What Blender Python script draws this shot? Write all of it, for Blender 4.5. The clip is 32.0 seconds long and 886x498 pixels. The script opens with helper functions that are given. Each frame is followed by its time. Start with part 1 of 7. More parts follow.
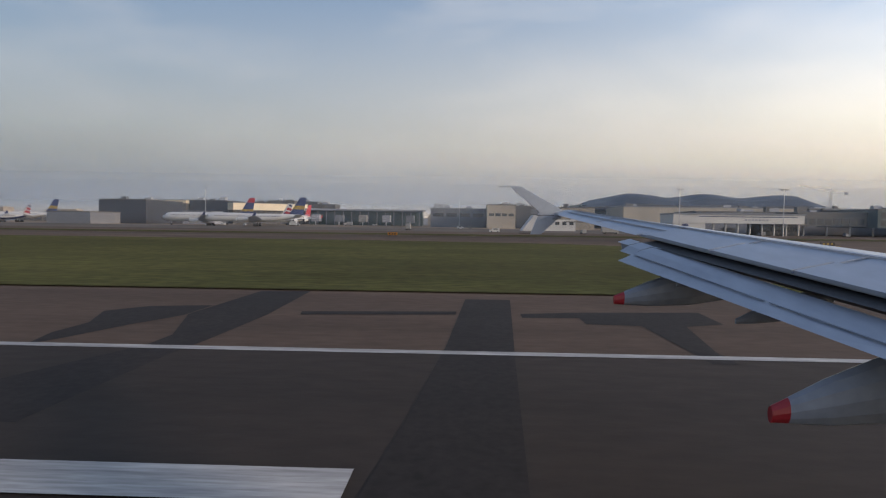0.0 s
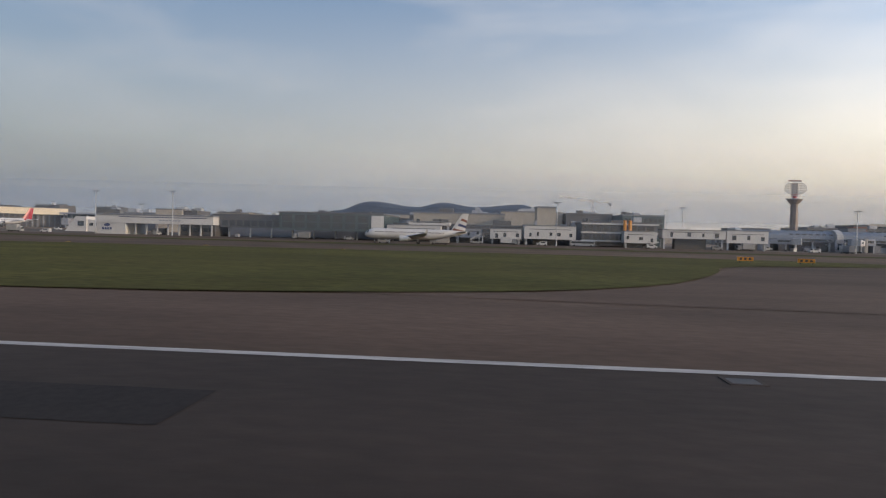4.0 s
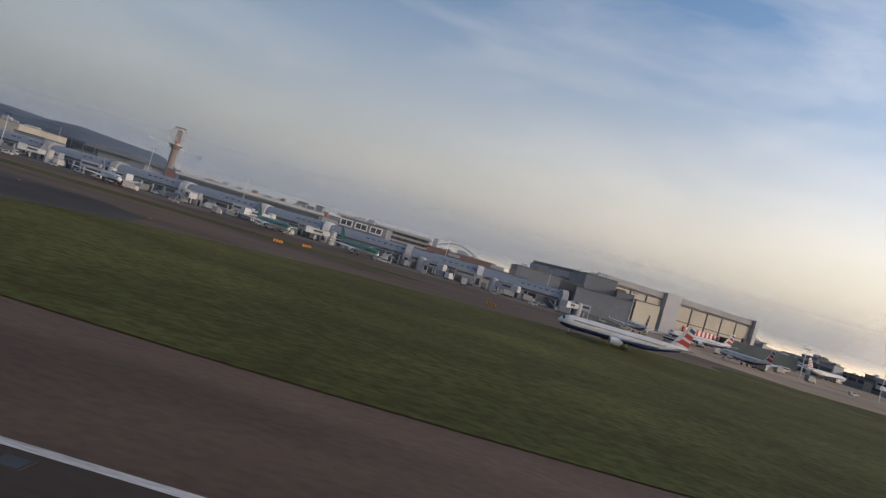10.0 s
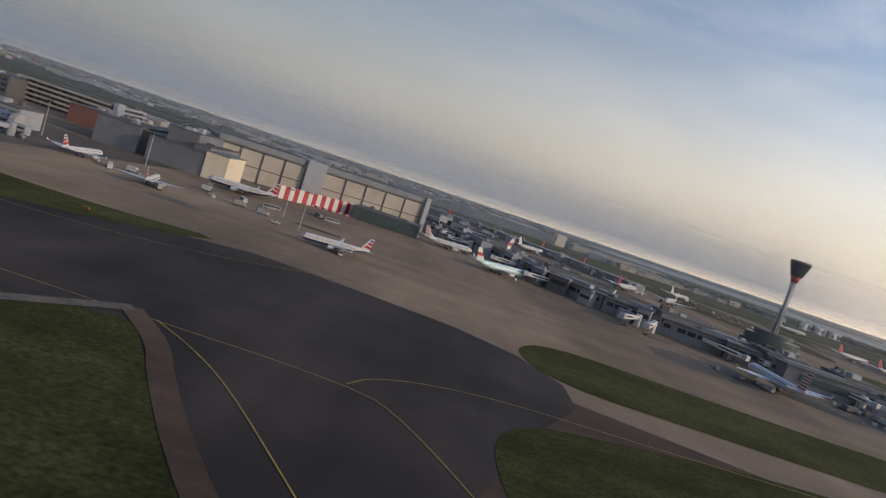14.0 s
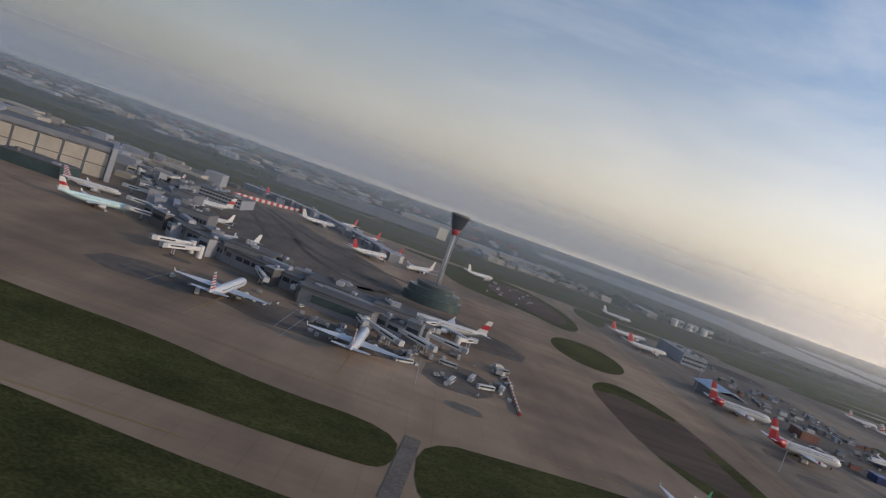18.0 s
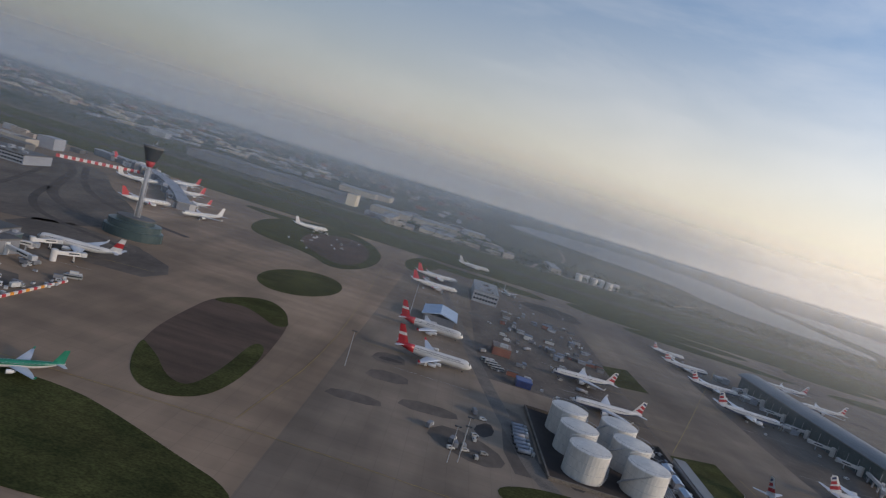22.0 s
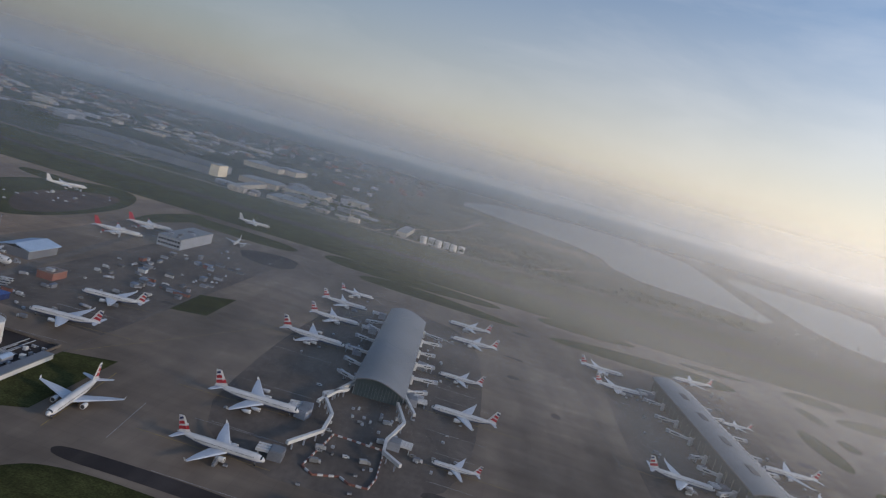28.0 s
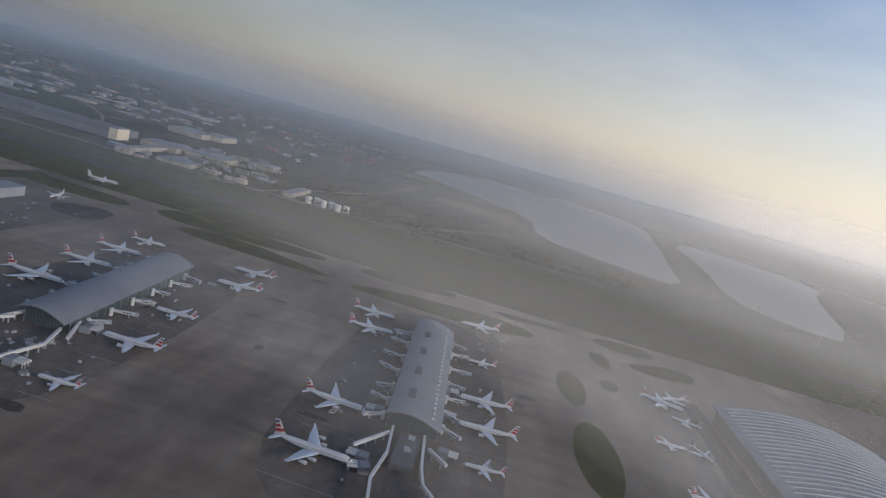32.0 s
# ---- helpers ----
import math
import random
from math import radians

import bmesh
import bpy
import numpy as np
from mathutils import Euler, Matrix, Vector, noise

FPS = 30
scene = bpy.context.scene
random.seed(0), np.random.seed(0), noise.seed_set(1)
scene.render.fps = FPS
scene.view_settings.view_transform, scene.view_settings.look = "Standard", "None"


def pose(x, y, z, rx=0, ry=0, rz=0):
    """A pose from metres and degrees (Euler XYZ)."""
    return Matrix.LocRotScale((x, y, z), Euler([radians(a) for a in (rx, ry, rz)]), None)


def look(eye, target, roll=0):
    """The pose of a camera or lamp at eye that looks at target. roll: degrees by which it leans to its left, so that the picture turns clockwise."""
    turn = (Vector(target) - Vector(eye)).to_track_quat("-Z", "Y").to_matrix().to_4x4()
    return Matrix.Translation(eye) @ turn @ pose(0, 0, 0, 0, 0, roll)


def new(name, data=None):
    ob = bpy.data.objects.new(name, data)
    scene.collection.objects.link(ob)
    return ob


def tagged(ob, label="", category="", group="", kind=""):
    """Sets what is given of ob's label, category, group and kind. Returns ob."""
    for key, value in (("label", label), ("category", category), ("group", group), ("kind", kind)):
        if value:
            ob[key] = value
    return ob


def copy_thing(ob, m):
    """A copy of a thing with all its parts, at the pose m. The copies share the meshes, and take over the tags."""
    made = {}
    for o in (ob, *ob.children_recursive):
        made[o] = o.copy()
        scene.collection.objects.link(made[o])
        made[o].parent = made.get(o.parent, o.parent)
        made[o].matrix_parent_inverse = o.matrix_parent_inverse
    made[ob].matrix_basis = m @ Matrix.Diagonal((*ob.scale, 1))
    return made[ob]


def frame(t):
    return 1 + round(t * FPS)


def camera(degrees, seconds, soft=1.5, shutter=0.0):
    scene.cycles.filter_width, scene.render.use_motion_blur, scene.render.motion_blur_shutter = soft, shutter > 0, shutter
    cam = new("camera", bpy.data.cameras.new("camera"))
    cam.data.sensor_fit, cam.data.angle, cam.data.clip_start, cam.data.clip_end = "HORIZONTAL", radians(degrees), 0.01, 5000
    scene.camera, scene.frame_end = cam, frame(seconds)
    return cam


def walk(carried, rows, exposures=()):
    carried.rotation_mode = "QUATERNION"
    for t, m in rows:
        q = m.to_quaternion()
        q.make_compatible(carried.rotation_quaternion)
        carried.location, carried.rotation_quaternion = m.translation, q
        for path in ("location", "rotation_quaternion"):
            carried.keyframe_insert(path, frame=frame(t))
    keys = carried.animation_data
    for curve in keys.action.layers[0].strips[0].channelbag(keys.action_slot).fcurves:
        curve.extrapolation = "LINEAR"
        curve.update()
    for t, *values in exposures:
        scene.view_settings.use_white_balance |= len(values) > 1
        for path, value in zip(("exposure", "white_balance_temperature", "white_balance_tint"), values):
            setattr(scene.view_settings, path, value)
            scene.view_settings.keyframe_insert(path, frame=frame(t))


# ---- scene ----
cam = camera(71.04, 32.0, soft=1.2)

# the path of the camera: seconds, place in metres, turn in degrees
rows = [
    (0.0, pose(-0.00, 0.01, 2.11, 87.50, -0.75, 2.15)),
    (0.5, pose(17.07, 0.01, 2.12, 87.17, 0.91, 3.07)),
    (1.0, pose(34.16, 0.01, 2.14, 87.30, -0.69, 2.97)),
    (1.5, pose(51.24, 0.01, 2.12, 87.28, -1.07, 2.67)),
    (2.0, pose(68.31, 0.01, 2.12, 87.62, -0.61, 3.24)),
    (2.5, pose(85.34, 0.01, 2.12, 87.64, -1.04, 3.45)),
    (3.0, pose(102.34, 0.01, 2.13, 88.23, -1.38, 3.23)),
    (3.5, pose(119.34, 0.01, 2.11, 88.56, -0.90, 3.97)),
    (5.5, pose(187.69, 0.02, 1.92, 88.30, -6.26, 4.38)),
    (6.0, pose(205.07, 0.02, 1.92, 88.13, -8.53, 2.83)),
    (6.5, pose(222.59, 0.01, 1.91, 88.19, -9.32, 2.81)),
    (7.0, pose(240.24, 0.00, 1.90, 87.52, -9.95, 2.07)),
    (7.5, pose(257.98, -0.02, 1.96, 87.39, -11.70, 1.86)),
    (8.0, pose(275.75, -0.05, 2.11, 88.14, -12.38, 1.52)),
    (8.5, pose(293.36, -0.09, 2.44, 88.65, -13.75, 2.18)),
    (9.0, pose(310.86, -0.16, 3.01, 89.79, -14.75, 1.90)),
    (9.5, pose(328.34, -0.29, 3.92, 89.92, -15.12, 1.98)),
    (10.0, pose(345.81, -0.49, 5.03, 90.64, -16.10, 1.18)),
    (10.5, pose(363.26, -0.73, 6.43, 91.56, -17.34, 1.04)),
    (11.0, pose(380.68, -1.00, 8.09, 90.14, -16.41, 1.31)),
    (11.5, pose(398.08, -1.32, 9.99, 93.44, -18.36, 0.73)),
    (12.0, pose(415.45, -1.66, 12.09, 94.33, -19.48, -1.11)),
    (12.5, pose(432.79, -2.03, 14.32, 88.77, -17.67, -0.06)),
    (13.0, pose(450.11, -2.42, 16.66, 85.23, -18.63, 1.11)),
    (13.5, pose(467.39, -2.82, 19.03, 83.17, -18.44, 1.77)),
    (14.0, pose(484.67, -3.24, 21.43, 84.43, -18.47, 0.73)),
    (14.5, pose(501.94, -3.66, 23.84, 85.28, -17.65, 0.89)),
    (16.5, pose(570.99, -5.35, 33.60, 83.96, -18.33, 0.52)),
    (17.0, pose(588.28, -5.76, 36.02, 84.72, -18.92, 0.34)),
    (17.5, pose(605.57, -6.16, 38.42, 85.56, -19.24, 0.16)),
    (18.0, pose(622.87, -6.55, 40.82, 85.88, -19.66, 0.46)),
    (18.5, pose(640.17, -6.91, 43.22, 86.00, -19.94, 1.63)),
    (19.0, pose(657.47, -7.25, 45.64, 86.81, -20.30, 1.54)),
    (19.5, pose(674.76, -7.54, 48.10, 86.84, -19.63, 1.76)),
    (20.0, pose(692.05, -7.79, 50.61, 86.53, -19.40, 1.89)),
    (20.5, pose(709.34, -7.97, 53.17, 86.02, -18.96, 2.35)),
    (21.0, pose(726.62, -8.10, 55.79, 85.09, -18.58, 2.22)),
    (21.5, pose(743.90, -8.18, 58.46, 84.41, -17.52, 2.22)),
    (22.0, pose(761.19, -8.21, 61.18, 83.75, -17.11, 2.61)),
    (22.5, pose(778.50, -8.19, 63.96, 83.19, -17.77, 3.18)),
    (23.0, pose(795.86, -8.14, 66.79, 83.50, -17.95, 3.79)),
    (23.5, pose(813.26, -8.07, 69.65, 84.07, -17.55, 3.97)),
    (24.0, pose(830.71, -7.98, 72.53, 84.59, -17.47, 3.75)),
    (24.5, pose(848.20, -7.88, 75.44, 84.75, -17.29, 4.14)),
    (25.0, pose(865.72, -7.79, 78.36, 85.18, -17.54, 4.28)),
    (25.5, pose(883.28, -7.69, 81.31, 85.48, -17.56, 4.66)),
    (27.5, pose(953.81, -7.30, 93.27, 83.42, -15.95, 5.73)),
    (28.0, pose(971.46, -7.25, 96.24, 81.77, -15.67, 5.66)),
    (28.5, pose(989.11, -7.21, 99.20, 79.99, -14.84, 5.24)),
    (29.0, pose(1006.76, -7.20, 102.17, 80.63, -15.19, 5.41)),
    (29.5, pose(1024.40, -7.22, 105.14, 81.66, -15.32, 5.19)),
    (30.0, pose(1042.03, -7.27, 108.14, 81.17, -15.64, 5.63)),
    (30.5, pose(1059.66, -7.33, 111.15, 79.20, -14.98, 5.80)),
    (31.0, pose(1077.28, -7.40, 114.19, 77.43, -13.93, 5.83)),
    (31.5, pose(1094.90, -7.48, 117.24, 77.88, -14.96, 6.57)),
    (32.0, pose(1112.52, -7.56, 120.30, 79.15, -15.29, 6.41)),
]
walk(cam, rows, exposures=[(0.0, 0.76, 7400.0, 14.5), (8.0, 0.64, 7400.0, 14.5), (11.0, 0.52, 7250.0, 14.5), (13.0, 0.38, 7200.0, 14.5), (20.0, 0.34, 6700.0, 13.0), (32.0, 0.19, 6150.0, 12.0)])

# ---- light ----
SUN_DIR = Vector((0.93, -0.27, 0.27)).normalized()     # towards the low, veiled evening sun
world = bpy.data.worlds.new("evening_sky")
scene.world = world
world.use_nodes = True
wn, wl = world.node_tree.nodes, world.node_tree.links
wn.clear()


def w_math(op, a, b=None, clamp=False):
    m = wn.new("ShaderNodeMath")
    m.operation, m.use_clamp = op, clamp
    for k, x in enumerate((a, b)):
        if isinstance(x, (int, float)):
            m.inputs[k].default_value = x
        elif x is not None:
            wl.new(x, m.inputs[k])
    return m.outputs[0]


def w_blend(fac, a, b):
    m = wn.new("ShaderNodeMix")
    m.data_type = 'RGBA'
    wl.new(fac, m.inputs["Factor"])
    for key, x in (("A", a), ("B", b)):
        if isinstance(x, tuple):
            m.inputs[key].default_value = (*x, 1)
        else:
            wl.new(x, m.inputs[key])
    return m.outputs["Result"]


w_out = wn.new("ShaderNodeOutputWorld")
w_bg = wn.new("ShaderNodeBackground")
sky = wn.new("ShaderNodeTexSky")
sky.sky_type = 'NISHITA'
sky.sun_disc = False
sky.sun_elevation = math.asin(SUN_DIR.z)
sky.sun_rotation = math.atan2(SUN_DIR.x, SUN_DIR.y)
sky.air_density, sky.dust_density, sky.ozone_density = 1.2, 0.6, 3.0
w_co = wn.new("ShaderNodeTexCoord")
w_sep = wn.new("ShaderNodeSeparateXYZ")
wl.new(w_co.outputs["Generated"], w_sep.inputs["Vector"])
w_dot = wn.new("ShaderNodeVectorMath")
w_dot.operation = 'DOT_PRODUCT'
wl.new(w_co.outputs["Generated"], w_dot.inputs[0])
w_dot.inputs[1].default_value = SUN_DIR
# 0 away from the sun, 1 towards it
toward = w_math('POWER', w_math('ADD', w_math('MULTIPLY', w_dot.outputs["Value"], 0.62), 0.635, True), 1.3)
veil = w_blend(toward, (1.50, 1.50, 1.66), (17.2, 14.4, 10.8))
low = w_math('POWER', w_math('SUBTRACT', 1.0, w_math('MULTIPLY', w_math('ABSOLUTE', w_sep.outputs["Z"]), 2.3), True), 1.6)
w_tint = wn.new("ShaderNodeVectorMath")
w_tint.operation = 'MULTIPLY'
wl.new(sky.outputs["Color"], w_tint.inputs[0])
w_tint.inputs[1].default_value = (0.92, 1.0, 1.10)
w_lift = wn.new("ShaderNodeVectorMath")
w_lift.operation = 'SCALE'
wl.new(w_tint.outputs["Vector"], w_lift.inputs[0])
wl.new(w_math('ADD', w_math('MULTIPLY', toward, 1.45), 0.72), w_lift.inputs["Scale"])
hazed = w_blend(w_math('MULTIPLY', low, 0.92), w_lift.outputs["Vector"], veil)
# thin streaky high cloud
w_map = wn.new("ShaderNodeMapping")
w_map.inputs["Scale"].default_value = (1.1, 2.6, 4.6)
w_map.inputs["Rotation"].default_value = (0.0, 0.3, 0.5)
w_noise = wn.new("ShaderNodeTexNoise")
w_noise.inputs["Scale"].default_value = 2.1
w_noise.inputs["Detail"].default_value = 8.0
w_noise.inputs["Roughness"].default_value = 0.56
w_noise.inputs["Distortion"].default_value = 0.3
wl.new(w_co.outputs["Generated"], w_map.inputs["Vector"])
wl.new(w_map.outputs["Vector"], w_noise.inputs["Vector"])
w_ramp = wn.new("ShaderNodeMapRange")
w_ramp.inputs["From Min"].default_value, w_ramp.inputs["From Max"].default_value = 0.44, 0.80
w_ramp.inputs["To Max"].default_value = 0.26
wl.new(w_noise.outputs["Fac"], w_ramp.inputs["Value"])
cloud = w_blend(toward, (4.2, 4.6, 5.2), (16.0, 15.2, 13.8))
final = w_blend(w_ramp.outputs["Result"], hazed, cloud)
wl.new(final, w_bg.inputs["Color"])
w_bg.inputs["Strength"].default_value = 0.075
wl.new(w_bg.outputs["Background"], w_out.inputs["Surface"])

sun = new("sun", bpy.data.lights.new("sun", 'SUN'))
sun.data.energy = 1.6
sun.data.angle = radians(5)
sun.data.color = (1.0, 0.82, 0.62)
sun.matrix_world = look((0, 0, 400), Vector((0, 0, 400)) - SUN_DIR)

# ---- materials ----
def material(name, base, dark=None, rough=0.7, metal=0.0, scale=1.0, fine=18.0, bump=0.0, spread=(0.35, 0.65),
             stretch=(1, 1, 1), spec=0.5, piece=0.0, fine_mix=0.25):
    """A surface with two scales of variation: broad stains between two tints, and a fine grain."""
    m = bpy.data.materials.new(name)
    m.use_nodes = True
    n, l = m.node_tree.nodes, m.node_tree.links
    p = n["Principled BSDF"]
    p.inputs["Roughness"].default_value = rough
    p.inputs["Metallic"].default_value = metal
    p.inputs["Specular IOR Level"].default_value = spec
    co = n.new("ShaderNodeTexCoord")
    mp = n.new("ShaderNodeMapping")
    mp.inputs["Scale"].default_value = stretch
    l.new(co.outputs["Object"], mp.inputs["Vector"])
    a = n.new("ShaderNodeTexNoise")
    a.inputs["Scale"].default_value = scale
    a.inputs["Detail"].default_value = 6.0
    a.inputs["Roughness"].default_value = 0.6
    b = n.new("ShaderNodeTexNoise")
    b.inputs["Scale"].default_value = scale * fine
    b.inputs["Detail"].default_value = 3.0
    l.new(mp.outputs["Vector"], a.inputs["Vector"])
    l.new(mp.outputs["Vector"], b.inputs["Vector"])
    r = n.new("ShaderNodeMapRange")
    r.inputs["From Min"].default_value, r.inputs["From Max"].default_value = spread
    l.new(a.outputs["Fac"], r.inputs["Value"])
    dark = dark or tuple(c * 0.72 for c in base)
    mix = n.new("ShaderNodeMix")
    mix.data_type = 'RGBA'
    mix.inputs["A"].default_value, mix.inputs["B"].default_value = (*dark, 1), (*base, 1)
    l.new(r.outputs["Result"], mix.inputs["Factor"])
    grain = n.new("ShaderNodeMapRange")
    grain.inputs["From Min"].default_value, grain.inputs["From Max"].default_value = 0.3, 0.7
    grain.inputs["To Min"].default_value, grain.inputs["To Max"].default_value = 1 - fine_mix, 1 + fine_mix
    l.new(b.outputs["Fac"], grain.inputs["Value"])
    mul = n.new("ShaderNodeVectorMath")
    mul.operation = 'SCALE'
    l.new(mix.outputs["Result"], mul.inputs[0])
    l.new(grain.outputs["Result"], mul.inputs["Scale"])
    last = mul.outputs["Vector"]
    if piece:
        info = n.new("ShaderNodeObjectInfo")
        pr = n.new("ShaderNodeMapRange")
        pr.inputs["To Min"].default_value, pr.inputs["To Max"].default_value = 1 - piece, 1 + piece
        l.new(info.outputs["Random"], pr.inputs["Value"])
        m2 = n.new("ShaderNodeVectorMath")
        m2.operation = 'SCALE'
        l.new(last, m2.inputs[0])
        l.new(pr.outputs["Result"], m2.inputs["Scale"])
        last = m2.outputs["Vector"]
    l.new(last, p.inputs["Base Color"])
    if bump:
        bm_ = n.new("ShaderNodeBump")
        bm_.inputs["Strength"].default_value = bump
        bm_.inputs["Distance"].default_value = 0.05
        l.new(b.outputs["Fac"], bm_.inputs["Height"])
        l.new(bm_.outputs["Normal"], p.inputs["Normal"])
    return m


M_LAND = material("far_land", (0.085, 0.080, 0.055), (0.035, 0.042, 0.028), 0.95, scale=0.006, fine=9, spec=0.1, fine_mix=0.3)
M_GRASS = material("mown_grass", (0.049, 0.050, 0.017), (0.023, 0.028, 0.009), 0.95, scale=0.09, fine=22, bump=0.6, spec=0.1, stretch=(0.8, 1.1, 1), fine_mix=0.45)
M_RUNWAY = material("runway_asphalt", (0.043, 0.031, 0.0245), (0.027, 0.020, 0.016), 0.85, scale=0.06, fine=50, bump=0.2, spec=0.25, stretch=(0.6, 1.2, 1), fine_mix=0.14)
M_SHOULDER = material("brown_asphalt", (0.110, 0.072, 0.052), (0.073, 0.049, 0.036), 0.9, scale=0.08, fine=45, bump=0.2, spec=0.2, stretch=(0.6, 1.2, 1), fine_mix=0.14)
M_ASPHALT = material("dark_asphalt", (0.052, 0.040, 0.034), (0.031, 0.025, 0.023), 0.85, scale=0.04, fine=70, bump=0.1, spec=0.25, fine_mix=0.10)
M_CONC = material("worn_concrete", (0.240, 0.182, 0.132), (0.142, 0.112, 0.086), 0.85, scale=0.013, fine=9, spec=0.25, spread=(0.3, 0.7), fine_mix=0.10, stretch=(1.0, 0.45, 1))
M_TAN = material("old_tan_concrete", (0.315, 0.218, 0.144), (0.190, 0.137, 0.096), 0.85, scale=0.013, fine=9, spec=0.25, spread=(0.3, 0.7), fine_mix=0.10, stretch=(1.0, 0.45, 1))
M_SLAB = material("pale_concrete", (0.165, 0.138, 0.115), (0.11, 0.094, 0.080), 0.85, scale=0.2, fine=12, spec=0.2, piece=0.12)
M_STRIPE = material("worn_white_paint", (0.44, 0.42, 0.40), (0.25, 0.24, 0.23), 0.7, scale=0.8, fine=10, stretch=(0.3, 3.0, 1))
M_YELLOW = material("yellow_paint", (0.38, 0.255, 0.05), (0.24, 0.165, 0.045), 0.7, scale=0.8, fine=10)
M_WHITE = material("white_aircraft_paint", (0.53, 0.52, 0.505), (0.45, 0.44, 0.43), 0.4, scale=0.3, fine=8, fine_mix=0.05)
M_GREYW = material("grey_wing_paint", (0.50, 0.52, 0.55), (0.42, 0.44, 0.48), 0.35, scale=0.3, fine=8, fine_mix=0.08)
M_RED = material("red_paint", (0.36, 0.022, 0.030), (0.28, 0.016, 0.024), 0.35, scale=0.4, fine=8, fine_mix=0.08)
M_NAVY = material("navy_paint", (0.03, 0.045, 0.13), (0.02, 0.03, 0.09), 0.35, scale=0.4, fine_mix=0.08)
M_TEAL = material("green_paint", (0.012, 0.16, 0.10), (0.010, 0.12, 0.075), 0.35, scale=0.4, fine_mix=0.08)
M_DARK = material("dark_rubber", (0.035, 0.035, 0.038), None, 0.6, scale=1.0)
M_STEEL = material("galvanised_steel", (0.40, 0.41, 0.42), (0.30, 0.31, 0.33), 0.5, metal=0.3, scale=0.6)
M_ROOF = material("grey_sheet_roof", (0.185, 0.19, 0.20), (0.15, 0.155, 0.165), 0.5, metal=0.1, scale=0.05, fine=30, fine_mix=0.06)
M_PIER = material("steel_blue_roof", (0.135, 0.165, 0.215), (0.10, 0.125, 0.165), 0.6, scale=0.06, fine=25, fine_mix=0.08)
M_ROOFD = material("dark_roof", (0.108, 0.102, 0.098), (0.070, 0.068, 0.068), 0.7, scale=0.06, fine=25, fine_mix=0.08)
M_WAVE = material("dark_blue_roof", (0.050, 0.058, 0.075), (0.036, 0.043, 0.058), 0.6, scale=0.05, fine=25, fine_mix=0.08)
M_CLAD = material("grey_cladding", (0.28, 0.29, 0.32), (0.22, 0.23, 0.26), 0.6, scale=0.08, fine=20, fine_mix=0.08)
M_BLUEG = material("blue_grey_cladding", (0.165, 0.172, 0.190), (0.120, 0.127, 0.145), 0.6, scale=0.08, fine=20, fine_mix=0.08)
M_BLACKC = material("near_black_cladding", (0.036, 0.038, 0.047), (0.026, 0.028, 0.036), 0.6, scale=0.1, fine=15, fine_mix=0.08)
M_CREAM = material("cream_cladding", (0.66, 0.58, 0.44), (0.58, 0.50, 0.38), 0.6, scale=0.1, fine=15, fine_mix=0.08)
M_BEIGE = material("beige_render", (0.37, 0.33, 0.275), (0.29, 0.26, 0.22), 0.8, scale=0.1, fine=15, fine_mix=0.08)
M_BRICK = material("red_brown_brick", (0.22, 0.095, 0.07), (0.16, 0.07, 0.055), 0.85, scale=0.2, fine=20)
M_WALLW = material("off_white_wall", (0.54, 0.53, 0.51), (0.45, 0.44, 0.43), 0.6, scale=0.1, fine=15, fine_mix=0.05)
M_GLASS = material("dark_window_glass", (0.035, 0.045, 0.055), (0.025, 0.032, 0.04), 0.12, scale=0.3, fine_mix=0.1)
M_TGLASS = material("green_tinted_glass", (0.052, 0.080, 0.082), (0.038, 0.060, 0.064), 0.3, scale=0.3, fine_mix=0.1)
M_TANK = material("white_tank_paint", (0.56, 0.54, 0.51), (0.46, 0.44, 0.41), 0.55, scale=0.25, fine=8, stretch=(1, 1, 0.35), fine_mix=0.06)
M_PALEBLUE = material("pale_blue_sheet", (0.34, 0.43, 0.55), (0.27, 0.35, 0.46), 0.5, scale=0.3, fine=12, fine_mix=0.06)
M_BLUEROOF = material("blue_sheet", (0.045, 0.085, 0.24), (0.035, 0.065, 0.19), 0.5, scale=0.3, fine=12, fine_mix=0.06)
M_BROWN = material("brown_steel", (0.20, 0.15, 0.125), (0.14, 0.105, 0.09), 0.6, scale=0.3)
M_ORANGE = material("orange_paint", (0.62, 0.24, 0.02), None, 0.5, scale=0.5)
M_GREEN = material("tree_leaves", (0.055, 0.075, 0.028), (0.03, 0.045, 0.016), 0.9, scale=0.2, fine=20, spec=0.1, fine_mix=0.5)
M_WATER = material("still_water", (0.07, 0.08, 0.08), (0.05, 0.06, 0.06), 0.42, scale=0.004, fine=3, spec=0.3, fine_mix=0.1)
M_VEH = material("grey_white_vehicle_paint", (0.36, 0.36, 0.35), (0.26, 0.26, 0.26), 0.5, scale=0.4, fine=8, piece=0.45, fine_mix=0.08)
M_HOUSE = material("pale_buildings", (0.34, 0.29, 0.24), (0.18, 0.16, 0.14), 0.85, scale=0.05, fine=10, piece=0.3)


# mown blades catch low light when seen along the ground
grass_bsdf = M_GRASS.node_tree.nodes["Principled BSDF"]
grass_bsdf.inputs["Sheen Weight"].default_value = 0.028
grass_bsdf.inputs["Sheen Roughness"].default_value = 0.5
grass_bsdf.inputs["Sheen Tint"].default_value = (0.62, 0.60, 0.16, 1)


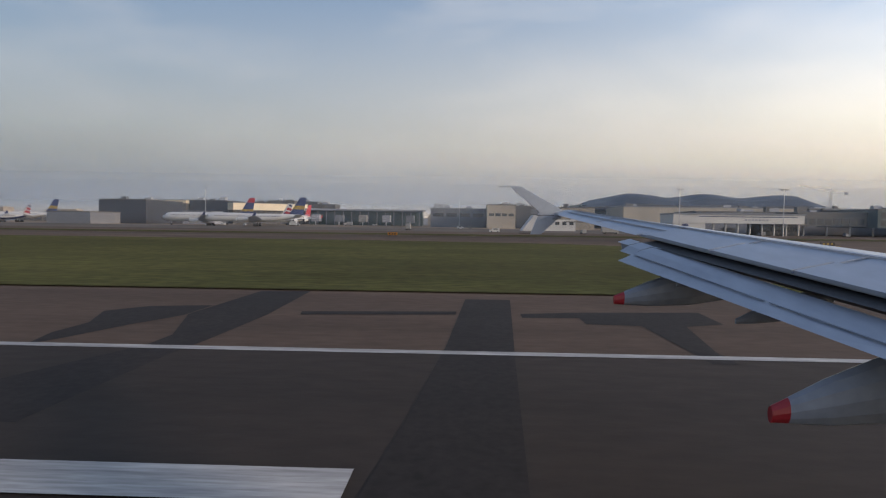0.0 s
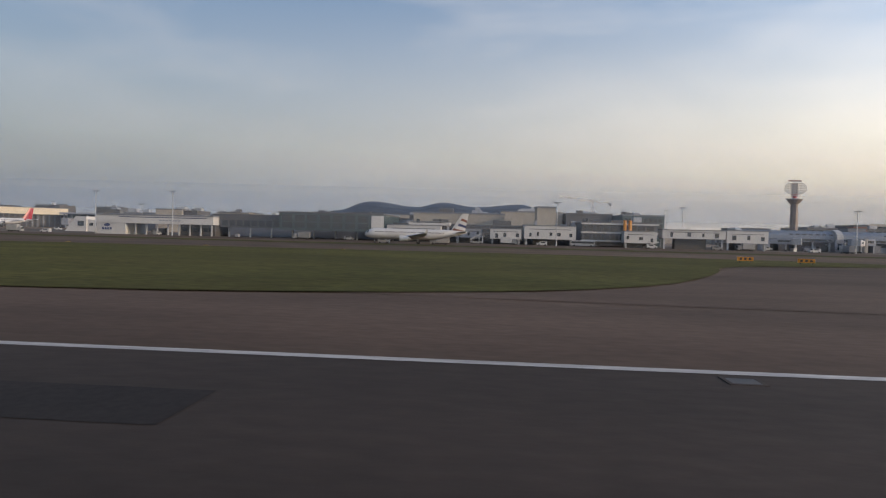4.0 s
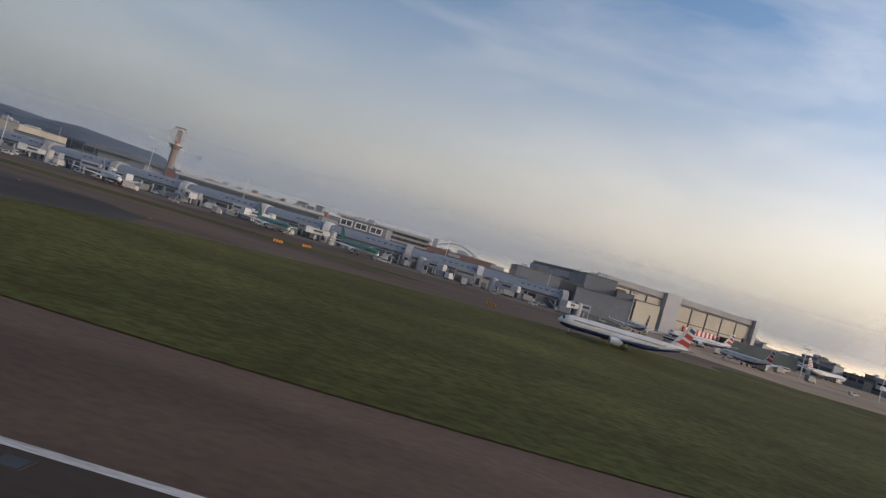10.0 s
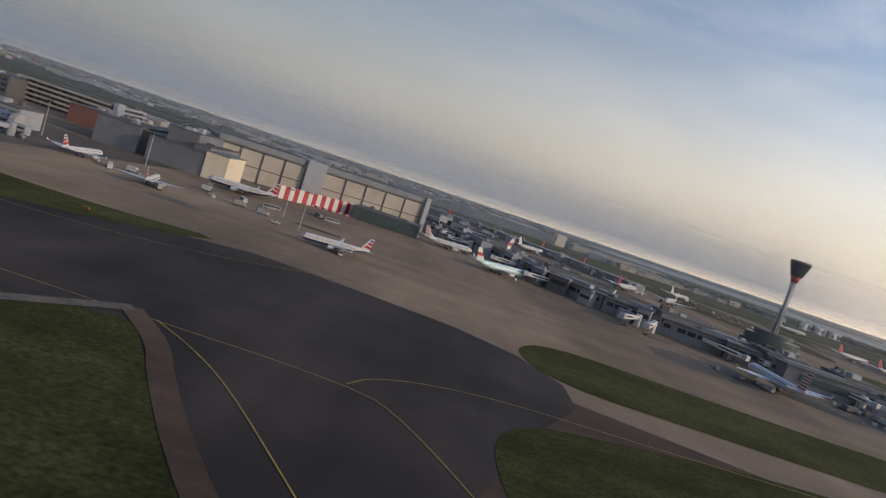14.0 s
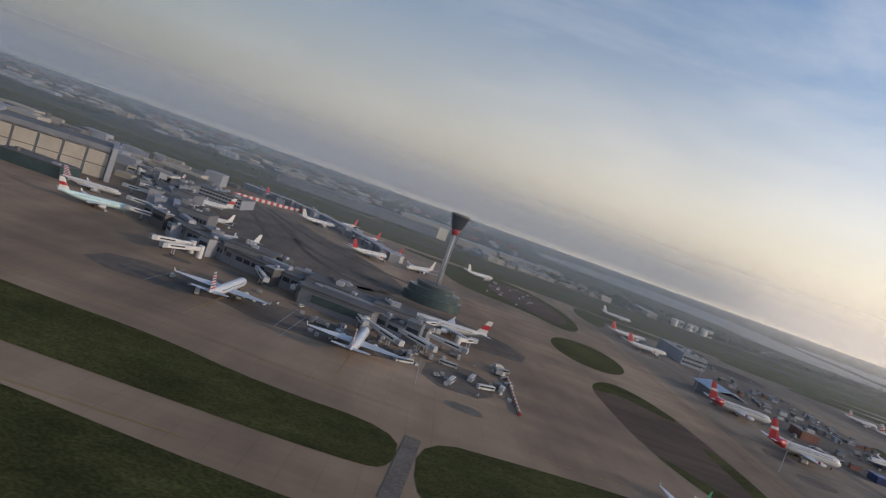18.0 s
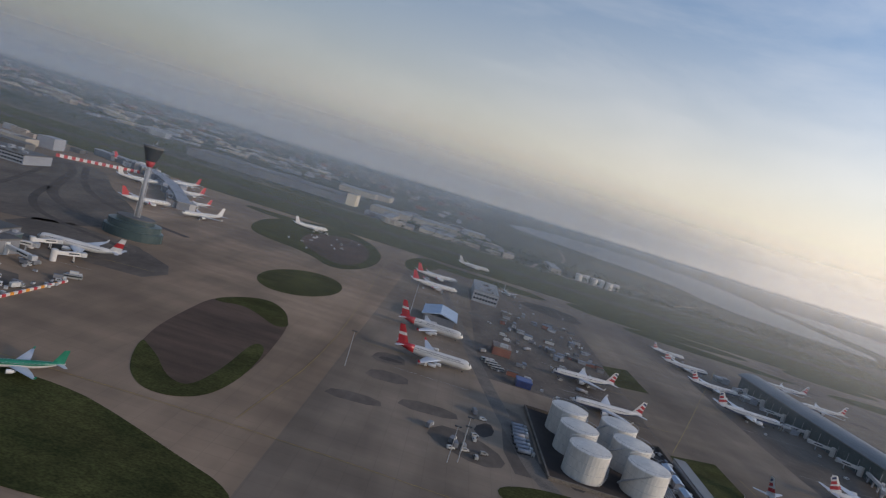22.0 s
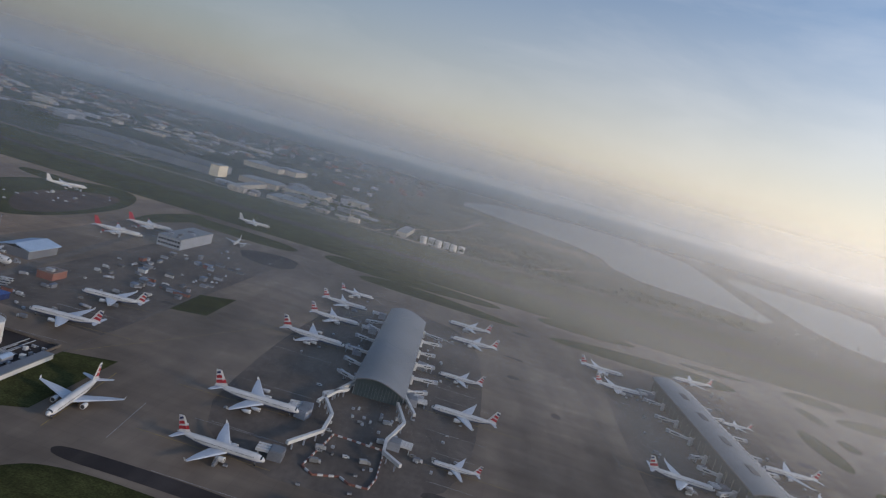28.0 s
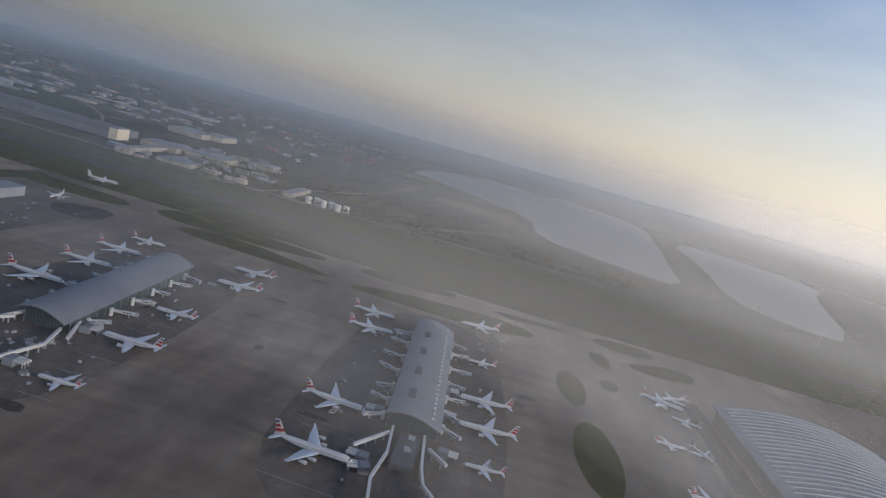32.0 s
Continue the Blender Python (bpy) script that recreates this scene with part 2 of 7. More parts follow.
def streaked(m, stretch, low, high, seed=0.0):
    """Adds long soft streaks to a paving material, where wheels have run."""
    n, l = m.node_tree.nodes, m.node_tree.links
    p = n["Principled BSDF"]
    last = p.inputs["Base Color"].links[0].from_socket
    co = n.new("ShaderNodeTexCoord")
    mp = n.new("ShaderNodeMapping")
    mp.inputs["Scale"].default_value = stretch
    mp.inputs["Location"].default_value = (seed, seed, 0)
    a = n.new("ShaderNodeTexNoise")
    a.inputs["Scale"].default_value = 1.0
    a.inputs["Detail"].default_value = 4.0
    r = n.new("ShaderNodeMapRange")
    r.inputs["From Min"].default_value, r.inputs["From Max"].default_value = 0.36, 0.62
    r.inputs["To Min"].default_value, r.inputs["To Max"].default_value = low, high
    k = n.new("ShaderNodeVectorMath")
    k.operation = 'SCALE'
    l.new(co.outputs["Object"], mp.inputs["Vector"])
    l.new(mp.outputs["Vector"], a.inputs["Vector"])
    l.new(a.outputs["Fac"], r.inputs["Value"])
    l.new(last, k.inputs[0])
    l.new(r.outputs["Result"], k.inputs["Scale"])
    l.new(k.outputs["Vector"], p.inputs["Base Color"])


def slabbed(m, size, low, high, joint):
    """Gives a paving material its cast slabs: each a little lighter or darker, with darker joints."""
    n, l = m.node_tree.nodes, m.node_tree.links
    p = n["Principled BSDF"]
    last = p.inputs["Base Color"].links[0].from_socket
    co = n.new("ShaderNodeTexCoord")
    br = n.new("ShaderNodeTexBrick")
    br.offset = 0.0
    for key, value in (("Color1", low), ("Color2", high), ("Mortar", joint)):
        br.inputs[key].default_value = (value, value, value, 1)
    br.inputs["Scale"].default_value = 1.0
    br.inputs["Brick Width"].default_value, br.inputs["Row Height"].default_value = size
    br.inputs["Mortar Size"].default_value = 0.09
    k = n.new("ShaderNodeVectorMath")
    k.operation = 'MULTIPLY'
    l.new(co.outputs["Object"], br.inputs["Vector"])
    l.new(last, k.inputs[0])
    l.new(br.outputs["Color"], k.inputs[1])
    l.new(k.outputs["Vector"], p.inputs["Base Color"])


for paving in (M_CONC, M_TAN):
    slabbed(paving, (5.2, 4.4), 0.965, 1.035, 0.90)
    streaked(paving, (0.07, 0.010, 1), 0.86, 1.06)
    streaked(paving, (0.014, 0.12, 1), 0.88, 1.06, 7.0)
    streaked(paving, (0.016, 0.011, 1), 0.66, 1.14, 11.0)
streaked(M_RUNWAY, (0.03, 0.30, 1), 0.86, 1.10)
streaked(M_SHOULDER, (0.04, 0.35, 1), 0.86, 1.10)
streaked(M_SHOULDER, (0.02, 0.03, 1), 0.72, 1.14, 4.0)
streaked(M_GRASS, (0.045, 0.09, 1), 0.74, 1.18, 3.0)
streaked(M_GRASS, (0.4, 0.6, 1), 0.84, 1.14, 6.0)
streaked(M_ASPHALT, (0.05, 0.04, 1), 0.70, 1.30, 5.0)
streaked(M_ASPHALT, (0.2, 0.02, 1), 0.88, 1.10, 9.0)


def haze_material(name, amount, top, fade=(-10.0, -1.0), climb=26.0, ends=None, pale=0.96):
    """A sheet standing in for thin mist: it lets most of the view through, thins out with height and scatters the light
    that falls on it.
    """
    m = bpy.data.materials.new(name)
    m.use_nodes = True
    n, l = m.node_tree.nodes, m.node_tree.links
    n.clear()
    out = n.new("ShaderNodeOutputMaterial")
    mix = n.new("ShaderNodeMixShader")
    tr = n.new("ShaderNodeBsdfTransparent")
    df = n.new("ShaderNodeBsdfTranslucent")
    df.inputs["Color"].default_value = (pale * 1.03, pale, pale * 0.96, 1)
    co = n.new("ShaderNodeTexCoord")
    # shading normal bent up, outwards and sunwards to brighten the sheet, imitating forward scattering
    off = n.new("ShaderNodeVectorMath")
    off.operation = 'SUBTRACT'
    off.inputs[1].default_value = (556, 0, 0)
    flat = n.new("ShaderNodeVectorMath")
    flat.operation = 'MULTIPLY'
    flat.inputs[1].default_value = (1, 1, 0)
    unit = n.new("ShaderNodeVectorMath")
    unit.operation = 'NORMALIZE'
    lean = n.new("ShaderNodeVectorMath")
    lean.operation = 'MULTIPLY_ADD'
    lean.inputs[1].default_value = (-1.1, -1.1, 0)
    lean.inputs[2].default_value = (-0.9, 0.3, -0.45)
    l.new(co.outputs["Object"], off.inputs[0])
    l.new(off.outputs["Vector"], flat.inputs[0])
    l.new(flat.outputs["Vector"], unit.inputs[0])
    l.new(unit.outputs["Vector"], lean.inputs[0])
    l.new(lean.outputs["Vector"], df.inputs["Normal"])
    sp = n.new("ShaderNodeSeparateXYZ")
    mr = n.new("ShaderNodeMapRange")
    mr.interpolation_type = 'SMOOTHERSTEP'
    mr.inputs["From Min"].default_value, mr.inputs["From Max"].default_value = 0.0, top
    mr.inputs["To Min"].default_value, mr.inputs["To Max"].default_value = amount, 0.0
    l.new(co.outputs["Object"], sp.inputs["Vector"])
    l.new(sp.outputs["Z"], mr.inputs["Value"])
    side = n.new("ShaderNodeMapRange")
    side.interpolation_type = 'SMOOTHERSTEP'
    side.inputs["From Min"].default_value, side.inputs["From Max"].default_value = fade
    l.new(sp.outputs["Y"], side.inputs["Value"])
    rise = n.new("ShaderNodeMapRange")
    rise.interpolation_type = 'SMOOTHSTEP'
    rise.inputs["From Min"].default_value, rise.inputs["From Max"].default_value = 0.0, climb
    rise.inputs["To Min"].default_value = 0.12
    l.new(sp.outputs["Z"], rise.inputs["Value"])
    thin = n.new("ShaderNodeMath")
    thin.operation = 'MULTIPLY'
    l.new(side.outputs["Result"], thin.inputs[0])
    l.new(rise.outputs["Result"], thin.inputs[1])
    soft_edge = n.new("ShaderNodeMath")
    soft_edge.operation = 'MULTIPLY'
    l.new(mr.outputs["Result"], soft_edge.inputs[0])
    l.new(thin.outputs["Value"], soft_edge.inputs[1])
    last = soft_edge.outputs["Value"]
    if ends:
        stop = n.new("ShaderNodeMapRange")
        stop.interpolation_type = 'SMOOTHERSTEP'
        stop.inputs["From Min"].default_value, stop.inputs["From Max"].default_value = ends
        stop.inputs["To Min"].default_value, stop.inputs["To Max"].default_value = 1.0, 0.0
        l.new(sp.outputs["X"], stop.inputs["Value"])
        cut = n.new("ShaderNodeMath")
        cut.operation = 'MULTIPLY'
        l.new(last, cut.inputs[0])
        l.new(stop.outputs["Result"], cut.inputs[1])
        last = cut.outputs["Value"]
    l.new(last, mix.inputs["Fac"])
    l.new(tr.outputs["BSDF"], mix.inputs[1])
    l.new(df.outputs["BSDF"], mix.inputs[2])
    l.new(mix.outputs["Shader"], out.inputs["Surface"])
    return m

# ---- mesh helpers ----
def data_of(name, verts, faces, mat, smooth=False):
    me = bpy.data.meshes.new(name)
    me.from_pydata([tuple(v) for v in verts], [], faces)
    me.materials.append(mat)
    if smooth:
        me.polygons.foreach_set("use_smooth", [True] * len(me.polygons))
    me.update()
    return me


def piece(name, vf, mat, parent=None, label="", smooth=False):
    """One mesh object of its own, under a thing or a part."""
    ob = new(name, data_of(name, vf[0], vf[1], mat, smooth))
    ob.parent = parent
    if label:
        ob["label"] = label
    return ob


def thing(name, label, category, group="", kind="", place=None):
    ob = new(name)
    ob.empty_display_size = 0.5
    if place is not None:
        ob.matrix_basis = place
    return tagged(ob, label, category, group, kind)


def box(cx, cy, cz, sx, sy, sz, bevel=0.0):
    """A block, cz its underside; bevel cuts the upper edges."""
    x, y, b = sx / 2, sy / 2, min(bevel, sx / 3, sy / 3, sz / 2)
    ring = lambda k, z: [(cx - x + k, cy - y + k, z), (cx + x - k, cy - y + k, z), (cx + x - k, cy + y - k, z), (cx - x + k, cy + y - k, z)]
    v = ring(0, cz) + ring(0, cz + sz - b)
    f = [(3, 2, 1, 0)]
    f += [(i, (i + 1) % 4, 4 + (i + 1) % 4, 4 + i) for i in range(4)]
    if b:
        v += ring(b, cz + sz)
        f += [(4 + i, 4 + (i + 1) % 4, 8 + (i + 1) % 4, 8 + i) for i in range(4)] + [(8, 9, 10, 11)]
    else:
        f += [(4, 5, 6, 7)]
    return v, f


def tube(cx, cy, z0, z1, r0, r1=None, n=12, dome=0.0):
    r1 = r0 if r1 is None else r1
    v = [(cx + r0 * math.cos(2 * math.pi * i / n), cy + r0 * math.sin(2 * math.pi * i / n), z0) for i in range(n)]
    v += [(cx + r1 * math.cos(2 * math.pi * i / n), cy + r1 * math.sin(2 * math.pi * i / n), z1) for i in range(n)]
    f = [tuple(range(n - 1, -1, -1))] + [(i, (i + 1) % n, n + (i + 1) % n, n + i) for i in range(n)]
    if dome:
        v.append((cx, cy, z1 + dome))
        f += [(n + i, n + (i + 1) % n, 2 * n) for i in range(n)]
    else:
        f.append(tuple(range(n, 2 * n)))
    return v, f


def prism(poly, z0, z1):
    """An upright block over a polygon (counter-clockwise)."""
    n = len(poly)
    v = [(x, y, z0) for x, y in poly] + [(x, y, z1) for x, y in poly]
    f = [tuple(range(n - 1, -1, -1)), tuple(range(n, 2 * n))] + [(i, (i + 1) % n, n + (i + 1) % n, n + i) for i in range(n)]
    return v, f


def bar(a, b, w, h):
    """A straight beam from a to b (its lower middle line), w wide and h high."""
    a, b = Vector(a), Vector(b)
    d = (b - a)
    s = Vector((-d.y, d.x, 0))
    s = s.normalized() * w / 2 if s.length > 1e-6 else Vector((w / 2, 0, 0))
    u = Vector((0, 0, h)) if abs(d.z) < 0.9 * d.length else Vector((0, h, 0))
    v = [a - s, a + s, a + s + u, a - s + u, b - s, b + s, b + s + u, b - s + u]
    return v, [(0, 1, 2, 3), (7, 6, 5, 4), (0, 4, 5, 1), (1, 5, 6, 2), (2, 6, 7, 3), (3, 7, 4, 0)]


def merge(*parts):
    v, f = [], []
    for pv, pf in parts:
        k = len(v)
        v += list(pv)
        f += [tuple(i + k for i in q) for q in pf]
    return v, f


def loft(rings, caps=True):
    n = len(rings[0])
    v = [p for r in rings for p in r]
    f = []
    for k in range(len(rings) - 1):
        f += [(k * n + i, k * n + (i + 1) % n, (k + 1) * n + (i + 1) % n, (k + 1) * n + i) for i in range(n)]
    if caps:
        f += [tuple(range(n - 1, -1, -1)), tuple(range((len(rings) - 1) * n, len(rings) * n))]
    return v, f


def rounded(poly, times=2):
    """Cuts the corners of a closed line, so that it runs in curves."""
    for _ in range(times):
        out = []
        for i, (x, y) in enumerate(poly):
            x2, y2 = poly[(i + 1) % len(poly)]
            out += [(0.75 * x + 0.25 * x2, 0.75 * y + 0.25 * y2), (0.25 * x + 0.75 * x2, 0.25 * y + 0.75 * y2)]
        poly = out
    return poly


def smooth_line(pts, times=2):
    for _ in range(times):
        out = [pts[0]]
        for (x, y), (x2, y2) in zip(pts, pts[1:]):
            out += [(0.75 * x + 0.25 * x2, 0.75 * y + 0.25 * y2), (0.25 * x + 0.75 * x2, 0.25 * y + 0.75 * y2)]
        pts = out + [pts[-1]]
    return pts


def ribbon(pts, w, z):
    """A flat line painted along pts."""
    v, f = [], []
    for i, (x, y) in enumerate(pts):
        x0, y0 = pts[max(i - 1, 0)]
        x1, y1 = pts[min(i + 1, len(pts) - 1)]
        d = math.hypot(x1 - x0, y1 - y0) or 1
        nx, ny = -(y1 - y0) / d * w / 2, (x1 - x0) / d * w / 2
        v += [(x + nx, y + ny, z), (x - nx, y - ny, z)]
    for i in range(len(pts) - 1):
        f.append((2 * i + 1, 2 * i + 3, 2 * i + 2, 2 * i))
    return v, f


def ellipse(cx, cy, rx, ry, n=28, turn=0.0):
    c, s = math.cos(radians(turn)), math.sin(radians(turn))
    return [(cx + rx * math.cos(a) * c - ry * math.sin(a) * s, cy + rx * math.cos(a) * s + ry * math.sin(a) * c)
            for a in (2 * math.pi * i / n for i in range(n))]


def sheet(name, poly, z, mat, label, category, kind="structure"):
    v = [(x, y, z) for x, y in poly]
    area = sum(x * poly[(i + 1) % len(poly)][1] - poly[(i + 1) % len(poly)][0] * y for i, (x, y) in enumerate(poly))
    ob = piece(name, (v, [tuple(range(len(v))) if area > 0 else tuple(reversed(range(len(v))))]), mat)
    return tagged(ob, label, category, kind=kind)


# ---- ground ----
sheet("ground", [(-40000, -30000), (40000, -30000), (40000, 45000), (-40000, 45000)], 0.0, M_LAND, "dull green and brown land fading into haze", "ground")
sheet("apron", [(-420, -60), (738, -60), (738, 500), (-420, 500)], 0.02, M_TAN, "worn brownish concrete apron and taxiways", "apron")
sheet("apron", [(738, -60), (1700, -60), (1700, 480), (1000, 500), (738, 500)], 0.02, M_CONC, "newer greyish concrete apron and taxiways", "apron")
sheet("runway", [(-500, -32), (1900, -32), (1900, 9.9), (-500, 9.9)], 0.04, M_RUNWAY, "dark worn asphalt runway", "runway")
sheet("runway_shoulder", [(-500, 9.9), (1900, 9.9), (1900, 18.6), (-500, 18.6)], 0.04, M_SHOULDER, "brownish asphalt runway shoulder", "runway")
sheet("taxiway", [(-420, 18.55), (540, 18.55), (540, 70), (410, 100), (385, 132), (-420, 134)], 0.03, M_SHOULDER, "brown asphalt between the runway and the taxiway", "taxiway")
def lawn(outline, curve=2, z=0.08):
    sheet("grass", rounded(outline, curve) if curve else outline, z, M_GRASS, "mown green airfield grass", "grass")


lawn([(-420, 18), (0, 18), (30, 18), (39.5, 18.6), (36, 25), (29, 38), (23, 48), (17, 57), (6, 64), (-30, 66), (-420, 66)])
lawn([(62, 57), (69, 48), (76, 36), (83, 29), (91, 22.5), (100, 18.8), (112, 18), (128, 18.4), (142, 24), (150, 38), (154, 50), (166, 55), (182, 60), (174, 68), (150, 69), (120, 66), (80, 62)])
lawn([(192, 58), (194, 42), (200, 27), (208, 21.5), (222, 18), (249, 18), (262, 19.5), (271, 24), (274, 42), (271, 55), (262, 64), (225, 66), (200, 64)])
lawn([(309, 39), (312, 30), (318, 23.5), (326, 19), (340, 18), (362, 19), (377, 25), (390, 37), (399, 46), (410.5, 57), (410, 71), (400, 80), (391, 87), (381, 90), (362, 82), (345, 76), (330, 69), (315, 55)])
lawn([(386.4, 87), (388, 97), (394, 103), (404, 103.2), (417, 102.3), (431, 103.5), (449.4, 108.4), (441.8, 97), (423, 86.7), (411, 80.6), (402, 78.5), (395.6, 81)], 1, 0.074)
lawn([(-420, 93), (120, 94), (330, 94), (345, 99), (330, 104.5), (120, 105), (-420, 104)], 1)
lawn([(434, 35), (458, 58.5), (465, 47), (471, 37.5), (478, 28), (486, 20), (470, 18), (446, 18), (430, 25)])
lawn([(502, 98), (508, 84), (531, 84), (584, 83.3), (622, 83.2), (628.5, 86), (628.3, 102), (602, 101.5), (580, 107), (557, 107), (534, 109), (511, 111)])
lawn([(499, 62), (512, 66), (539, 73), (572, 72), (600, 69), (634, 67.6), (700, 66), (800, 60), (860, 40), (840, 18), (700, 18), (520, 18), (500, 30), (495, 50)])
lawn([(632, 77), (644, 75.6), (691, 75), (724, 76), (740, 83), (738, 92), (724, 98), (709, 105), (696, 109.5), (673, 109), (651, 106), (632, 102.5)])
lawn([(785, 124), (796, 130.4), (813, 131.4), (837, 131.8), (864, 127), (868, 111), (823, 110), (802, 110), (790, 117)])
lawn([(848, 138), (864, 146), (863, 188), (846, 183)], 0)
lawn([(846, 251), (861, 256), (860, 290), (845, 282)], 0)
lawn([(878, 122), (886, 126.5), (905, 127.5), (950, 124), (1010, 115), (1010, 30), (866, 30), (862, 100)])
# bare island at the taxiway junction with grass at both ends
sheet("bare_earth", rounded([(692, 146), (689.6, 159), (688.3, 180), (688, 198), (694, 210), (702, 217), (711, 210), (717, 193), (720, 165), (721, 146), (719, 125), (707, 118), (696, 133)], 2), 0.05, M_SHOULDER,
      "bare brown island between taxiways", "ground")
sheet("grass", rounded([(688.2, 197.7), (693.3, 209.8), (701.6, 217.7), (710.3, 210.3), (715.3, 197.8), (717.2, 192), (713.7, 187.6), (706.4, 194.8), (698.1, 200.5), (691.4, 195.7)], 2), 0.08, M_GRASS, "crescent of grass on a bare island", "grass")
sheet("grass", rounded([(691.7, 145.6), (695.6, 133.6), (700.5, 124), (706.5, 118.5), (712.7, 118.5), (717.9, 122.9), (720.2, 131.4), (720.8, 146), (719, 163.8), (715.5, 168.6), (714.1, 163.6), (714.8, 148.4), (714.8, 136.8), (713.5, 127.4), (710.9, 126.1), (706.2, 129.1), (700.2, 137.4), (695.6, 141.7)], 2), 0.08, M_GRASS,
      "crescent of grass on a bare island", "grass")
sheet("grass", ellipse(702, 262, 16.5, 29, turn=-8), 0.08, M_GRASS, "oval grass island between taxiways", "grass")
sheet("grass", rounded([(630, 410), (640, 360), (655, 345), (684, 338), (705, 311), (720, 350), (718, 420), (690, 480), (655, 480), (637, 450)], 2), 0.06, M_GRASS,
      "grass round a remote stand", "grass")
sheet("bare_earth", rounded([(664, 420), (668, 372), (690, 340), (706, 330), (714, 362), (708, 420), (690, 455)], 2), 0.09, M_SHOULDER, "brown asphalt remote stand", "apron")
sheet("grass", rounded([(731, 432), (737, 386), (748, 400), (762, 455), (745, 478)], 2), 0.08, M_GRASS, "small grass island", "grass")
sheet("grass", ellipse(1183.5, 338, 8.5, 27), 0.08, M_GRASS, "oval grass island between taxiways", "grass")
sheet("grass", ellipse(1188, 257, 11, 36), 0.08, M_GRASS, "oval grass island between taxiways", "grass")
def painted(name, pts, w, mat, label, z=0.09, curve=2):
    ob = piece(name, ribbon(smooth_line(pts, curve), w, z), mat)
    return tagged(ob, label, "marking", kind="structure")


# the southern runway with its grass
sheet("grass", [(-420, 500), (600, 482), (1000, 474), (1340, 474), (1700, 480), (1700, 660), (-420, 660)], 0.05, M_GRASS, "long grass strip beside the southern runway", "grass")
sheet("southern_runway", [(-420, 557), (1700, 557), (1700, 577), (-420, 577)], 0.09, M_RUNWAY, "distant dark asphalt runway", "runway")
for poly in ([(600, 457), (614, 440), (692, 434), (706, 453), (694, 460), (610, 464)], [(735, 457), (749, 436), (830, 432), (842, 450), (820, 462), (745, 464)],
             [(852, 457), (869, 480), (996, 470), (999, 446), (878, 438)], [(888, 428), (920, 446), (1016, 419), (1006, 407), (904, 413)], [(1022, 406), (1060, 428), (1146, 436), (1171, 417), (1138, 398), (1066, 399)],
             [(1016, 450), (1049, 486), (1114, 467), (1084, 447)], [(1116, 507), (1156, 536), (1275, 517), (1269, 492), (1193, 483)], [(1127, 455), (1181, 458), (1196, 455), (1146, 441)],
             [(1203, 455), (1246, 472), (1264, 450), (1227, 436)], [(1227, 419), (1283, 442), (1278, 410), (1237, 403)], [(1203, 365), (1214, 371), (1216, 353), (1204, 347)], [(1202, 420), (1217, 421), (1216, 386), (1204, 398)]):
    sheet("grass", rounded(poly, 2), 0.07, M_GRASS, "long thin grass island between taxiways", "grass")
M_TRACK = material("rubber_stained_concrete", (0.098, 0.079, 0.065), (0.056, 0.047, 0.040), 0.85, scale=0.12, fine=10, spec=0.2, fine_mix=0.15, stretch=(1, 0.5, 1))
M_STAIN = material("stained_concrete", (0.152, 0.121, 0.096), (0.084, 0.069, 0.057), 0.85, scale=0.05, fine=10, spec=0.2, fine_mix=0.12, stretch=(1, 0.6, 1))
sheet("apron", [(-420, 134.2), (385, 132.2), (400, 200), (-420, 204)], 0.028, M_STAIN, "darker stained apron along the piers", "apron")
sheet("apron", [(783, 205), (846, 204), (848, 398), (779, 396)], 0.029, M_STAIN, "dark stained ground of the service area", "apron")
for ring_ in ([(903, 148), (985, 152), (992, 250), (984, 352), (940, 372), (902, 350), (896, 240)], [(1058, 150), (1142, 155), (1148, 250), (1136, 380), (1095, 395), (1060, 372), (1054, 260)]):
    sheet("stand", rounded(ring_, 2), 0.0235, M_STAIN, "darker stained stands round the satellite", "apron")
# asphalt laid into the concrete
sheet("taxiway", rounded([(880.5, 133), (884, 135.4), (904, 136), (930, 135.3), (960, 131), (1010, 123), (1010, 118), (960, 126), (930, 129.3), (904, 130), (884, 129.6)], 2), 0.046, M_ASPHALT, "dark asphalt strip beside the grass", "taxiway")


def paved(name, poly, mat, lab):
    sheet(name, rounded(poly, 1), 0.045, mat, lab, "taxiway")


paved("taxiway", [(12, 66), (24, 48), (36, 27), (44, 18.6), (92, 18.6), (82, 29), (72, 42), (60, 58), (52, 66)], M_SHOULDER, "dark asphalt runway exit")
paved("taxiway", [(128, 18.6), (142, 24), (153, 44), (176, 60), (192, 58), (194, 40), (205, 22), (220, 18.6)], M_SHOULDER, "brown asphalt runway exit")
paved("taxiway", [(262, 18.6), (273, 26), (275, 48), (268, 66), (300, 76), (318, 60), (310, 38), (316, 24), (326, 18.6)], M_ASPHALT, "dark asphalt runway exit")
paved("taxiway", [(362, 18.6), (392, 37), (411, 58), (411, 74), (392, 90), (404, 84), (410, 79), (450, 106), (470, 104), (500, 98), (512, 80), (500, 58), (486, 20), (478, 18.6)], M_ASPHALT, "dark asphalt runway exit")
paved("taxiway", [(-420, 70), (60, 70), (260, 72), (360, 92), (392, 112), (360, 116), (200, 92), (-420, 88)], M_SHOULDER, "brown taxiway along the terminal")
sheet("stand", rounded([(478, 405), (520, 410), (562, 345), (606, 300), (622, 250), (600, 222), (566, 218), (535, 262), (500, 325)], 3), 0.045, M_STAIN, "brown stained stand between the piers", "taxiway")
